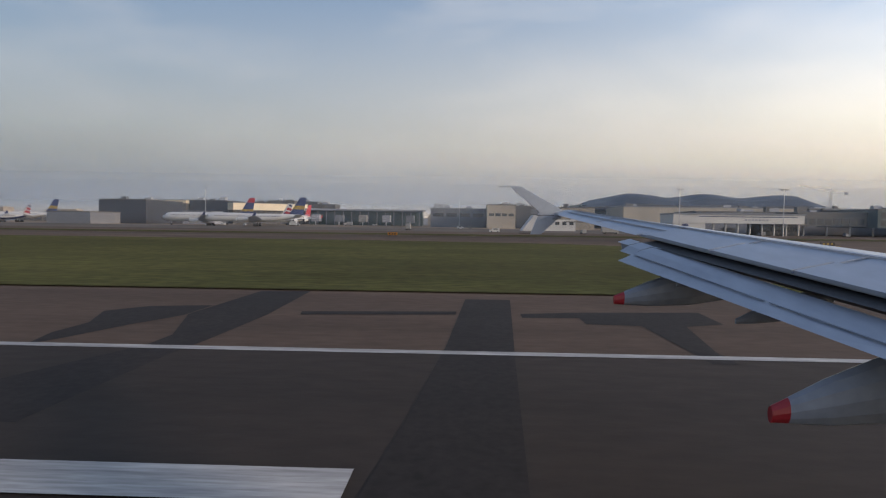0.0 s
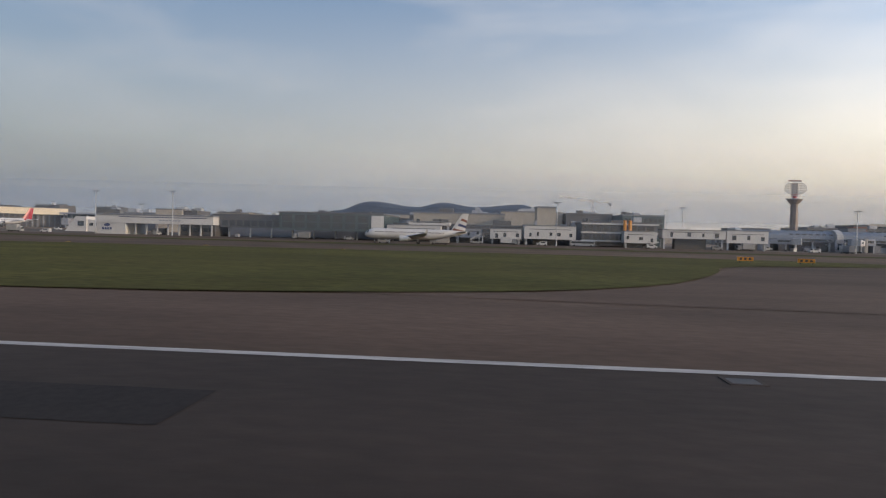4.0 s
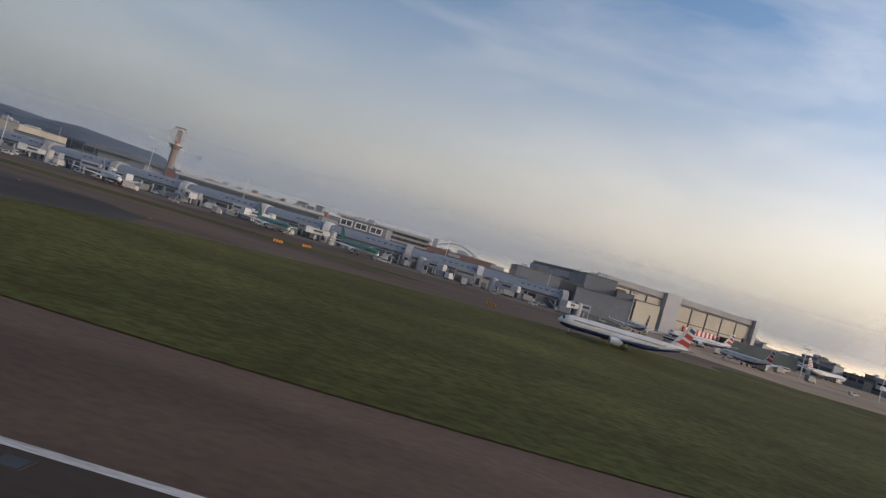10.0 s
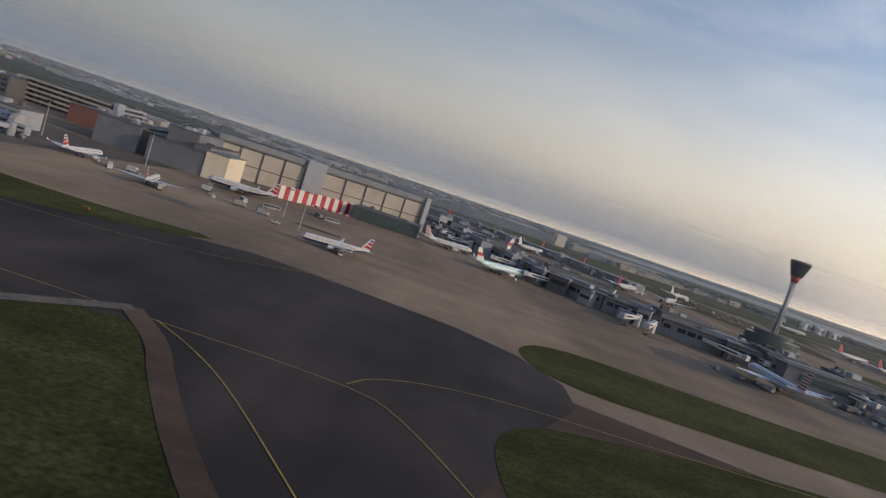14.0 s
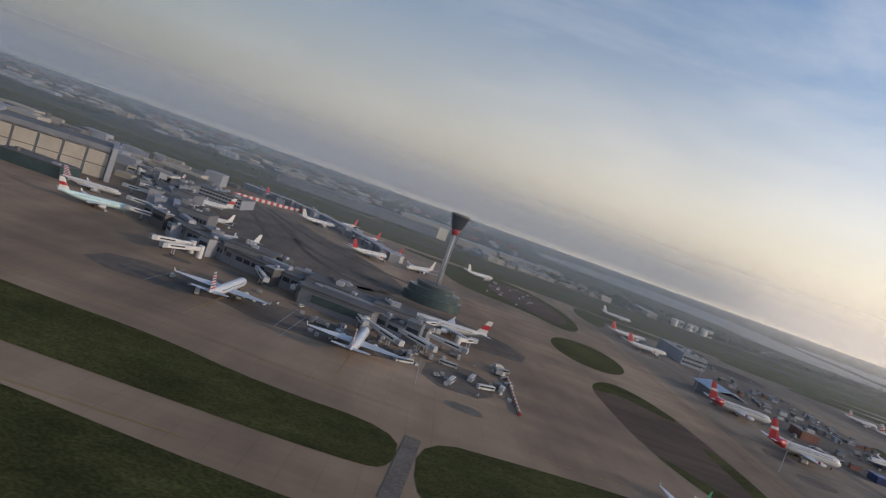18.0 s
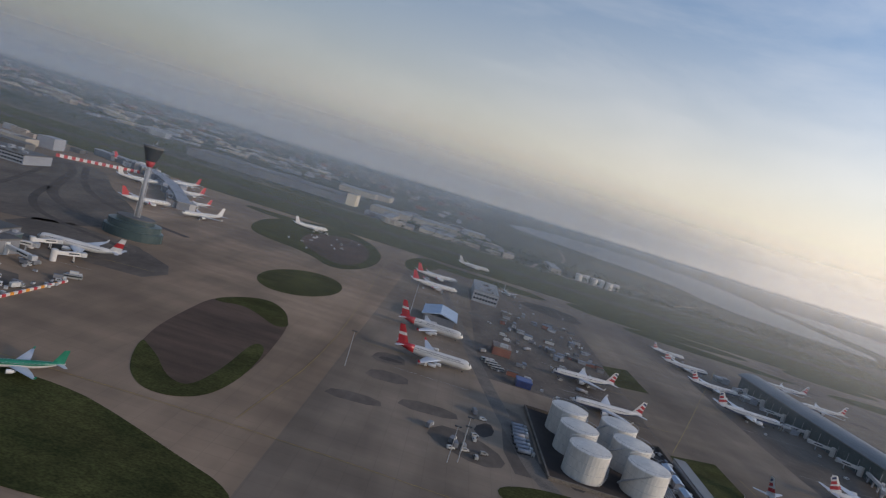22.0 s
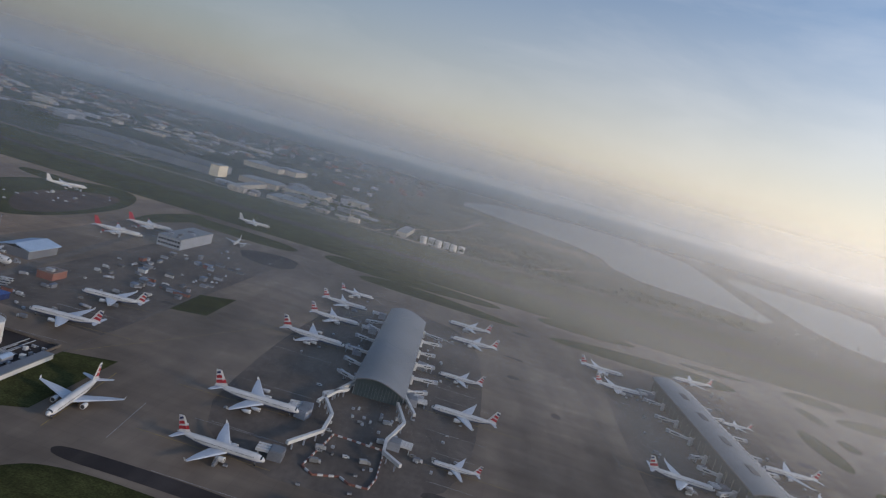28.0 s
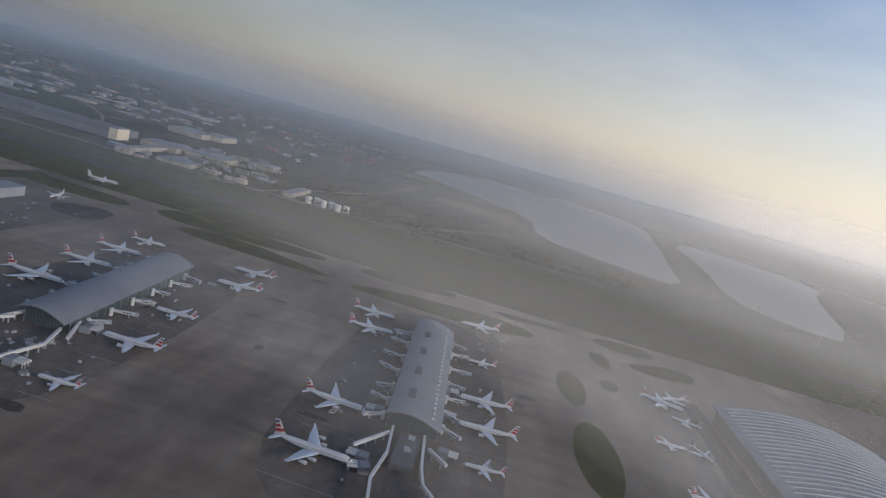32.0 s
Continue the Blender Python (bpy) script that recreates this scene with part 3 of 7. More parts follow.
for pts, w in (([(505, 392), (528, 362), (548, 320), (566, 286), (592, 262), (628, 250)], 5.0), ([(514, 396), (545, 345), (570, 312), (600, 292), (640, 280)], 4.0), ([(556, 300), (574, 262), (596, 238), (640, 226)], 3.4), ([(500, 380), (520, 345), (540, 300), (552, 270)], 3.0)):
    painted("tyre_track", pts, w, M_TRACK, "broad dark trace of tyres on the stand", z=0.047, curve=3)
paved("stand", [(640, 235), (668, 215), (662, 190), (600, 205), (600, 240)], M_STAIN, "dark patch of asphalt on the stand")
paved("stand", [(789, 134), (799, 135), (798, 176), (790, 180)], M_STAIN, "dark service road beside the tanks")
paved("stand", [(768, 143.6), (774, 151.7), (787, 145), (790, 136), (782.4, 131.8), (772, 137.4)], M_STAIN, "dark asphalt yard beside the service road")
paved("stand", [(780.8, 155.4), (786, 163), (787.6, 155), (783, 148.9)], M_ASPHALT, "dark asphalt yard beside the service road")
paved("stand", [(810, 405), (850, 420), (858, 380), (826, 376)], M_ASPHALT, "dark asphalt patch on the apron")
random.seed(5)
for i in range(46):
    x, y = random.choice([(random.uniform(740, 1000), random.uniform(130, 420)), (random.uniform(1000, 1170), random.uniform(150, 420)), (random.uniform(420, 720), random.uniform(110, 300))])
    w, d = random.uniform(3, 16), random.uniform(2, 9)
    sheet("pavement_patch", rounded([(x, y), (x + w, y + random.uniform(-2, 2)), (x + w * 0.9, y + d), (x + w * 0.1, y + d)], 1), 0.03 + 0.0004 * i,
          random.choice([M_STAIN, M_TRACK, M_SLAB]), "repaired patch in the concrete", "pavement")

for x, y, w, d in ((562, 250, 62, 16), (556, 286, 16, 70), (600, 150, 46, 22), (560, 148, 34, 20), (640, 150, 20, 26), (636, 222, 22, 26), (752, 192, 12, 13), (754, 174, 14, 11), (768, 158, 18, 9), (748, 150, 16, 8),
                   (826, 228, 26, 14), (832, 246, 24, 16), (806, 300, 30, 60), (922, 262, 10, 80), (924, 186, 12, 34), (970, 250, 12, 90), (1078, 250, 12, 110), (1124, 260, 14, 100), (946, 172, 22, 36)):
    sheet("stand", rounded([(x - w / 2, y - d / 2), (x + w / 2, y - d / 2 + 2), (x + w / 2 - 1, y + d / 2), (x - w / 2 + 2, y + d / 2 - 1)], 1), 0.0255 + 0.00002 * x, M_STAIN, "darker oil-stained stand concrete", "pavement")
# painted lines
painted("edge_stripe", [(-400, 9.75), (1500, 9.75)], 0.26, M_STRIPE, "white runway edge stripe", z=0.048, curve=0)
painted("aiming_marker", [(-40, 4.76), (-0.9, 4.72)], 0.62, M_STRIPE, "broad white runway marking", z=0.06, curve=0)
def guide(pts, w=0.15, z=0.09):
    painted("guide_line", pts, w, M_YELLOW, "yellow taxi guide line", z=z)


guide([(52, 6.5), (61.3, 8.7), (65.3, 13.5), (67.6, 17), (68.8, 24), (67, 33), (62, 42), (52, 54)], 0.05, 0.052)
guide([(54, 29), (55.6, 33), (54, 39), (46, 52), (40, 61)], 0.05, 0.052)
guide([(170, 7), (178.4, 11.3), (182.2, 17.5), (184.6, 25), (185.2, 33), (184, 60), (179.5, 110)], 0.05, 0.052)
guide([(185.2, 31), (186.5, 24.6), (190, 16.8), (194, 11.6), (200, 7), (205, 3.6)], 0.05, 0.052)
guide([(262, 5), (270.4, 7.7), (274, 10.9), (278, 16), (281.4, 27), (282, 44)], 0.05, 0.052)
guide([(303, 4), (296, 7), (291.7, 10.4), (287, 16.4), (284.2, 22), (282.8, 30), (282.4, 40)], 0.05, 0.052)
guide([(289.2, 50), (290, 34), (292, 25), (295, 20.8), (300, 18.5), (310, 18), (319, 19.6), (323.4, 19.2), (327.7, 18.4)])
guide([(355.5, 18.2), (360, 18.5), (364, 18.7), (375, 19.2), (392, 21.5), (401, 24.9), (411, 33.3), (433.5, 57), (435.2, 61.6), (431, 65.4), (420, 70), (404, 76)], 0.10)
guide([(434, 57.5), (455, 57), (482, 56.8), (487.5, 52), (496, 38), (503, 24)])
guide([(481, 56.8), (483, 61), (490, 65.4), (500, 67.9), (511, 68.3), (560, 72), (600, 74)])
guide([(461, 57.2), (466, 53.5), (472, 47.5), (482, 33.5), (490, 22)])
guide([(402, 84), (430, 84), (452, 92), (470, 108)])
guide([(470, 112), (505, 112), (560, 116), (640, 112), (720, 116), (800, 112)])
painted("service_road", [(803, 126), (797.5, 136), (793, 158.5), (786.5, 193), (781, 230), (772, 295), (764, 352)], 5.0, M_SLAB, "grey service road across the apron", z=0.05)
painted("stand_line", [(846.6, 140), (846.4, 176), (843, 334), (838.5, 480)], 0.5, M_SLAB, "pale line between the aprons", z=0.052, curve=0)
guide([(848, 186), (862, 214), (890, 272), (942, 380)])
painted("stand_line", [(1053, 165), (1051.6, 186), (1045, 261), (1034, 400)], 0.35, M_SLAB, "pale line beside the taxi lane", z=0.052, curve=1)
guide([(728, 118), (734, 180), (728, 300), (722, 410)])
painted("concrete_kerb", [(434.2, 34.8), (457.9, 58.5)], 1.9, M_SLAB, "pale concrete edge of the grass", z=0.13, curve=0)
painted("asphalt_edge", [(457.9, 58.2), (464, 51.5), (467.5, 44.7), (473.5, 35), (481, 25), (488, 19)], 2.2, M_SHOULDER, "brown asphalt edge of the grass", z=0.12, curve=1)
painted("marking_dash", [(410.9, 57.8), (413.5, 57.5)], 0.16, M_STRIPE, "short white painted dash", curve=0)
sheet("bare_earth", rounded([(402, 78), (413, 76), (424, 71), (431, 66), (433.6, 61), (432.4, 57), (425, 48.6), (417, 40.6), (411.2, 58), (411, 72)], 1), 0.05, M_SHOULDER, "bare brown ground inside the taxiway bend", "ground")
painted("service_road", [(628.6, 76), (631, 101)], 3.0, M_SLAB, "narrow concrete road across the grass", z=0.10, curve=0)

# cracked concrete slabs beside the runway
slabs = thing("cracked_slabs", "row of pale cracked concrete slabs beside the runway", "pavement", kind="structure")
def between(table, x):
    """The value at x on a line through the given stations."""
    for (xa, ya), (xb, yb) in zip(table, table[1:]):
        if x <= xb:
            return ya + (yb - ya) * max(0.0, (x - xa) / (xb - xa))
    return table[-1][1]


SLAB_NEAR = ((300, 20.2), (303.5, 17.4), (306, 14.9), (308, 13.5), (310.3, 12.3), (314, 12.8), (318, 13.9), (321.5, 14.2), (328.4, 13.7), (351, 14.3), (354.7, 13.9), (357.3, 13.6), (362, 13.8), (368, 14.4), (376, 15.4), (383, 20.4))
SLAB_FAR = ((300, 20.6), (304, 19.8), (313, 19.8), (317.5, 19.6), (320.2, 19.2), (324.5, 16.2), (326.3, 14.8), (328.4, 13.72), (351, 14.32), (353.4, 14.8), (357.4, 15.3), (360.1, 15.9), (364, 17.6), (369, 19.0), (376, 20.8), (383, 20.9))
random.seed(9)
x, s0 = 300.3, 0.0
while x < 382:
    w, s1 = random.uniform(1.7, 4.4), random.uniform(-0.7, 0.7)
    u, tilt = random.uniform(0.3, 0.7), random.uniform(-0.16, 0.16)
    corner = lambda k, v: (x + k * (w - 0.06) + (s1 if k else s0) * v, between(SLAB_NEAR, x + k * w) * (1 - v) + between(SLAB_FAR, x + k * w) * v)
    if between(SLAB_FAR, x + w / 2) - between(SLAB_NEAR, x + w / 2) > 0.4:
        for a, b, c, d in ((0, 0, u - 0.012 + tilt, u - 0.012 - tilt), (u + 0.012 - tilt, u + 0.012 + tilt, 1, 1)):
            piece("slab", prism([corner(0, a), corner(1, b), corner(1, c), corner(0, d)], 0.05, 0.072 + random.uniform(0, 0.006)), M_SLAB, slabs)
    x, s0 = x + w, s1
# dark repairs, painted shadow shapes and drain covers by the stripe
M_DARKPATCH = material("dark_repair_and_shadow", (0.026, 0.021, 0.019), (0.019, 0.016, 0.015), 0.85, scale=0.3, fine=30, spec=0.2)
def dark_patch(poly, z):
    sheet("pavement_patch", poly, z, M_DARKPATCH, "dark patch on the asphalt, for repairs and painted shadow", "pavement")


dark_patch([(101.1, 6.8), (102.6, 6.8), (102.5, 7.85), (101.2, 7.8)], 0.0441)
# next five: the airliner's own shadow at the start, painted as flat dark shapes
dark_patch([(-0.8, 4.4), (0.5, 4.4), (0.75, 9.0), (1.2, 16.6), (0.0, 16.6), (-0.3, 10.4), (-0.6, 6.4)], 0.0444)
dark_patch([(-4.5, 17.9), (-5.9, 17.7), (-6.0, 13.2), (-5.2, 10.8), (-5.2, 9.9), (-5.9, 7.6), (-5.4, 6.0), (-4.5, 6.0), (-4.5, 9.2), (-4.4, 10.4), (-4.3, 13.3)], 0.0447)
dark_patch([(-6.02, 14.6), (-7.4, 14.3), (-8.0, 13.4), (-7.4, 11.9), (-7.4, 10.8), (-7.1, 9.7), (-6.9, 10.2), (-6.5, 11.7), (-6.02, 13.0)], 0.0450)
dark_patch([(-3.7, 13.9), (-0.2, 14.3), (-0.2, 13.8), (-3.6, 13.4)], 0.0456)
dark_patch([(1.25, 14.1), (2.8, 14.5), (5.5, 14.8), (5.4, 13.1), (4.5, 12.7), (4.1, 10.2), (4.1, 9.3), (3.7, 9.3), (3.6, 12.7), (2.5, 12.8), (2.5, 13.6), (1.25, 13.5)], 0.0459)
dark_patch([(128, 6.0), (133, 6.0), (133, 7.4), (128, 7.4)], 0.0465)
dark_patch([(76, 3.4), (79.5, 3.4), (80.5, 5.2), (77, 5.2)], 0.0468)
sheet("pavement_patch", [(102.7, 14.6), (103.5, 14.7), (103.7, 17.3), (102.8, 17.2)], 0.048, M_SLAB, "pale concrete slab in the shoulder", "pavement")
cover = thing("drain_cover", "dark square drain cover in a pale concrete frame", "drain cover", "drain covers along the runway")
piece("surround", merge(box(0, -0.21, 0.04, 0.54, 0.06, 0.012), box(0, 0.21, 0.04, 0.54, 0.06, 0.012), box(-0.24, 0, 0.04, 0.06, 0.36, 0.012), box(0.24, 0, 0.04, 0.06, 0.36, 0.012)), M_ASPHALT, cover)
piece("grate", box(0, 0, 0.04, 0.42, 0.36, 0.008), M_DARK, cover)
cover.matrix_basis = pose(31.6, 9.2, 0)
for x in (35.6, 36.9, 47, 55.5, 69.6, 78, 88, 101.7, 113, 121, 140, 157, 172.5, 184.9, 195.6, 203.4, 208, 219.7, 223.6, 226.8, 233.4, 237.7, 243.2, 250, 259.6, 262.2, 269, 283, 297.4, 305.1, 311.2, 312.2, 322.6, 329.3, 340):
    copy_thing(cover, pose(x, 9.2, 0))

# ---- aircraft ----
def ring(x, cz, r, n=18, a0=0.0, a1=2 * math.pi, squash=1.0):
    full = abs(a1 - a0 - 2 * math.pi) < 1e-6
    k = n if full else n + 1
    return [(x, r * math.cos(a0 + (a1 - a0) * i / n), cz + r * squash * math.sin(a0 + (a1 - a0) * i / n)) for i in range(k)]


def body_profile(L, R, axis):
    prof = ((0.0, 0.04, -0.18), (0.008, 0.30, -0.16), (0.022, 0.54, -0.12), (0.045, 0.76, -0.06), (0.075, 0.92, -0.02), (0.11, 1, 0), (0.30, 1, 0),
            (0.50, 1, 0), (0.66, 1, 0), (0.76, 0.86, 0.13), (0.85, 0.65, 0.30), (0.93, 0.40, 0.46), (0.985, 0.18, 0.55), (1.0, 0.06, 0.56))
    return [(L / 2 - a * L, axis + c * R, b * R) for a, b, c in prof]


def wing_slab(root, tip, y0, y1, z0, z1, t0, t1):
    """A tapered, swept wing between a root and a tip, each given as front and rear x."""
    def section(front, rear, y, z, t):
        c = front - rear
        return [(front, y, z), (front - 0.12 * c, y, z + 0.55 * t), (front - 0.45 * c, y, z + 0.6 * t), (rear, y, z + 0.1 * t),
                (front - 0.5 * c, y, z - 0.4 * t), (front - 0.1 * c, y, z - 0.4 * t)]
    return loft([section(*root, y0, z0, t0), section((root[0] + tip[0]) / 2, (root[1] * 0.35 + tip[1] * 0.65) + 0.0 * t0, (y0 + y1) / 2, (z0 + z1) / 2, (t0 + t1) / 2), section(*tip, y1, z1, t1)])


def fin_slab(L, base, top, lo, hi, thick, rake=0.0):
    """The part of the fin between two heights (0 to 1); rake lets a stripe climb towards its rear edge."""
    lead_x = lambda k: -0.335 * L * (1 - k) - 0.452 * L * k
    rear_x = lambda k: -0.480 * L * (1 - k) - 0.515 * L * k
    height = lambda k: base + (top - base) * k
    def section(k):
        kf, kr = max(0.0, min(1.0, k)), max(0.0, min(1.0, k + rake))
        km = kf + 0.3 * (kr - kf)
        front, rear, t = lead_x(kf), rear_x(kr), thick * (1 - 0.55 * kf)
        mid = front - 0.3 * (front - rear)
        return [(front, 0, height(kf)), (mid, t, height(km)), (rear, t * 0.15, height(kr)), (rear, -t * 0.15, height(kr)), (mid, -t, height(km))]
    return loft([section(lo), section(hi)])


def aircraft(label, L, fat=0.0515, span=0.94, engines=2, fin=M_WHITE, bands=(), belly=None, tail_cone=None, crown=None, body=M_WHITE, deck=False, nacelle=M_WHITE):
    R = L * fat
    axis = R * 1.0 + L * 0.045
    top = axis + R * 0.9 + L * (0.165 if not deck else 0.225)
    half = span * L / 2
    ac = thing("airliner", label, "aircraft", "airliners on the airport")
    prof = body_profile(L, R, axis)
    squash = 1.18 if deck else 1.0
    piece("fuselage", loft([ring(x, c, r, squash=squash) for x, c, r in prof]), body, ac, smooth=True)
    if belly:
        piece("belly", loft([ring(x, c, r * 1.006, 10, math.pi * 1.12, math.pi * 1.88, squash) for x, c, r in prof[2:12]], False), belly, ac, smooth=True)
    if crown:
        piece("crown", loft([ring(x, c, r * 1.006, 12, -0.05, math.pi + 0.05, squash) for x, c, r in prof[1:13]], False), crown, ac, smooth=True)
    if tail_cone:
        piece("tail_cone", loft([ring(x, c, r * 1.006, squash=squash) for x, c, r in prof[9:14]]), tail_cone, ac, smooth=True)
    for s in (1, -1):
        piece("wing", wing_slab((0.115 * L, -0.085 * L), (-0.13 * L, -0.165 * L), s * R * 0.55, s * half, axis - 0.55 * R, axis - 0.55 * R + half * 0.09, 0.026 * L, 0.006 * L), M_GREYW, ac)
        piece("winglet", loft([[(-0.13 * L, s * half, axis - 0.55 * R + half * 0.09), (-0.165 * L, s * half, axis - 0.55 * R + half * 0.09), (-0.165 * L, s * (half - 0.004 * L), axis - 0.53 * R + half * 0.09)],
                               [(-0.158 * L, s * half * 1.015, axis - 0.55 * R + half * 0.09 + 0.035 * L), (-0.175 * L, s * half * 1.015, axis - 0.55 * R + half * 0.09 + 0.035 * L), (-0.174 * L, s * (half * 1.015 - 0.002 * L), axis - 0.55 * R + half * 0.09 + 0.035 * L)]]), fin, ac)
        piece("tailplane", wing_slab((-0.385 * L, -0.475 * L), (-0.465 * L, -0.505 * L), s * R * 0.2, s * 0.175 * L, axis + 0.45 * R, axis + 0.45 * R + 0.016 * L, 0.012 * L, 0.004 * L), M_GREYW, ac)
        for k in range(engines // 2):
            ey = half * (0.34 if engines == 2 else (0.40, 0.68)[k])
            ex = 0.115 * L - (ey - R) / (half - R) * 0.2 * L
            er = L * (0.029 if engines == 2 else 0.021)
            ez = axis - 0.55 * R + ey * 0.09 - er * 0.95
            eng = piece("engine", loft([[(ex + dx * L, s * ey + rr * er * math.cos(2 * math.pi * i / 14), ez + rr * er * math.sin(2 * math.pi * i / 14)) for i in range(14)]
                                        for dx, rr in ((0.062, 0.80), (0.066, 0.94), (0.058, 1.0), (0.02, 1.0), (-0.012, 0.80), (-0.03, 0.42), (-0.038, 0.16))]), nacelle, ac, smooth=True)
            piece("inlet", loft([[(ex + dx * L, s * ey + rr * er * math.cos(2 * math.pi * i / 14), ez + rr * er * math.sin(2 * math.pi * i / 14)) for i in range(14)] for dx, rr in ((0.0625, 0.79), (0.0632, 0.30))]), M_DARK, eng)
        my = R * 0.95
        gear = piece("main_gear", merge(bar((-0.03 * L, s * my, axis * 0.55), (-0.03 * L, s * my, 0.012 * L), 0.006 * L, 0.006 * L)), M_STEEL, ac)
        piece("wheels", merge(*[([(px + 0.014 * L * math.cos(2 * math.pi * i / 10), s * my + yy, 0.014 * L + 0.014 * L * math.sin(2 * math.pi * i / 10)) for yy in (-0.009 * L, 0.009 * L) for i in range(10)],
                                 [tuple(range(10)), tuple(range(19, 9, -1))] + [(i, 10 + i, 10 + (i + 1) % 10, (i + 1) % 10) for i in range(10)]) for px in ((-0.03 * L,) if L < 20 else (-0.042 * L, -0.016 * L))]), M_DARK, gear)
        wz = axis + 0.28 * R * squash
        wy = s * R * 0.972
        piece("window_band", merge(*[box(0.385 * L - i * 0.0135 * L, wy, wz, 0.0065 * L, 0.02 * R, 0.15 * R) for i in range(50) if i not in (16, 30)]), M_GLASS, ac)["kind"] = "stuff"
        if deck:
            piece("window_band", merge(*[box(0.34 * L - i * 0.0135 * L, s * R * 0.80, axis + 0.70 * R, 0.0065 * L, 0.06 * R, 0.13 * R) for i in range(44)]), M_GLASS, ac)["kind"] = "stuff"
    piece("fin", fin_slab(L, axis + 0.55 * R, top, 0, 1, 0.007 * L), fin, ac)
    for lo, hi, mat in bands:
        piece("fin_stripe", fin_slab(L, axis + 0.55 * R, top, lo, hi, 0.0078 * L, -0.16 if len(bands) == 3 else 0.0), mat, ac)
    piece("cockpit_windows", loft([ring(x, c, r * 1.012, 10, math.pi * 0.12, math.pi * 0.88, squash)[:] for x, c, r in
                                   ((L / 2 - 0.030 * L, axis - 0.10 * R, 0.62 * R), (L / 2 - 0.046 * L, axis - 0.06 * R, 0.765 * R))], False), M_GLASS, ac)
    ng = piece("nose_gear", bar((0.40 * L, 0, axis * 0.6), (0.40 * L, 0, 0.010 * L), 0.005 * L, 0.005 * L), M_STEEL, ac)
    piece("wheels", merge(*[([(0.40 * L + 0.010 * L * math.cos(2 * math.pi * i / 10), yy, 0.010 * L + 0.010 * L * math.sin(2 * math.pi * i / 10)) for yy in (-0.006 * L, 0.006 * L) for i in range(10)],
                             [tuple(range(10)), tuple(range(19, 9, -1))] + [(i, 10 + i, 10 + (i + 1) % 10, (i + 1) % 10) for i in range(10)])]), M_DARK, ng)
    ac["length"] = L
    return ac


UNION = ((0.86, 0.99, M_NAVY), (0.58, 0.76, M_RED), (0.28, 0.48, M_RED))
BARS = tuple((0.10 + 0.15 * i, 0.18 + 0.15 * i, (M_RED, M_NAVY)[i % 2]) for i in range(6))
M_PALE = material("pale_green_paint", (0.50, 0.66, 0.66), (0.44, 0.60, 0.60), 0.3, scale=0.3, fine_mix=0.05)
KINDS = {
    "short": dict(label="white twin-engined airliner with a red and navy striped fin", L=16.4, bands=UNION, belly=M_NAVY, nacelle=M_WHITE),
    "mid": dict(label="white twin-engined airliner with red and navy fin stripes", L=21.0, bands=UNION, belly=M_NAVY, nacelle=M_WHITE),
    "long": dict(label="large white twin-engined airliner with a striped fin", L=26.5, fat=0.0487, bands=UNION, belly=M_NAVY, nacelle=M_WHITE),
    "jumbo": dict(label="large white four-engined airliner with a striped fin", L=30.0, fat=0.047, engines=4, bands=UNION, belly=M_NAVY, span=0.91, nacelle=M_WHITE),
    "double": dict(label="white double-deck four-engined airliner with a red tail", L=27.6, fat=0.054, engines=4, fin=M_RED, tail_cone=M_RED, deck=True, span=1.10, bands=((0.46, 0.60, M_WHITE),)),
    "bars": dict(label="silver-white twin-engined airliner with a barred red fin", L=26.5, fat=0.0487, bands=BARS, body=M_GREYW),
    "bars_mid": dict(label="white airliner with a barred red and blue fin", L=21.0, bands=BARS),
    "leaf": dict(label="pale green airliner with a white fin and red mark", L=23.5, body=M_PALE, bands=((0.38, 0.62, M_RED),)),
    "plain": dict(label="plain white twin-engined airliner", L=26.5, fat=0.0487),
    "plain_short": dict(label="plain white single-aisle airliner", L=18.0),
    "disc": dict(label="white airliner with a red mark on its fin", L=28.0, fat=0.0487, bands=((0.35, 0.68, M_RED),)),
    "red": dict(label="white long-haul airliner with a red fin", L=28.0, fat=0.047, engines=4, fin=M_RED, tail_cone=None),
    "green": dict(label="green and white airliner with a green fin", L=16.2, fin=M_TEAL, crown=M_TEAL),
    "tail": dict(label="white airliner with a dark red and yellow fin", L=29.0, fat=0.0487, fin=M_NAVY, bands=((0.72, 0.99, M_RED), (0.2, 0.32, M_YELLOW))),
    "dark": dict(label="long white airliner with a dark navy fin", L=30.0, fat=0.041, engines=4, span=0.85, fin=M_NAVY, bands=((0.35, 0.55, M_YELLOW),)),
    "check": dict(label="white airliner with a chequered dark red fin", L=18.0, bands=((0.12, 0.24, M_BRICK), (0.40, 0.52, M_NAVY), (0.68, 0.80, M_BRICK))),
    "redfin": dict(label="white airliner with a red fin", L=20.0, fin=M_RED),
}
# kind, nose x, nose y, heading in degrees
FLEET = []
FLEET += [("short", 360, 76.6, 178), ("short", 393.8, 162, 88), ("short", 414, 152.5, 106), ("mid", 413, 187, -172), ("short", 455.8, 135.6, -163)]
FLEET += [("bars_mid", 500, 238, 22), ("leaf", 518.5, 212, 36), ("plain_short", 545.6, 223.5, -134), ("plain_short", 525.8, 251.6, -125), ("disc", 499.9, 287.4, -143), ("plain_short", 490.7, 300.5, -105), ("mid", 464.6, 339.1, -111)]
FLEET += [("red", 600, 341, 52), ("plain", 556, 411, 42), ("red", 503, 492, 60), ("red", 551, 434, -116), ("red", 572, 392, -121), ("redfin", 594, 367, -126), ("plain", 613, 328, -123)]
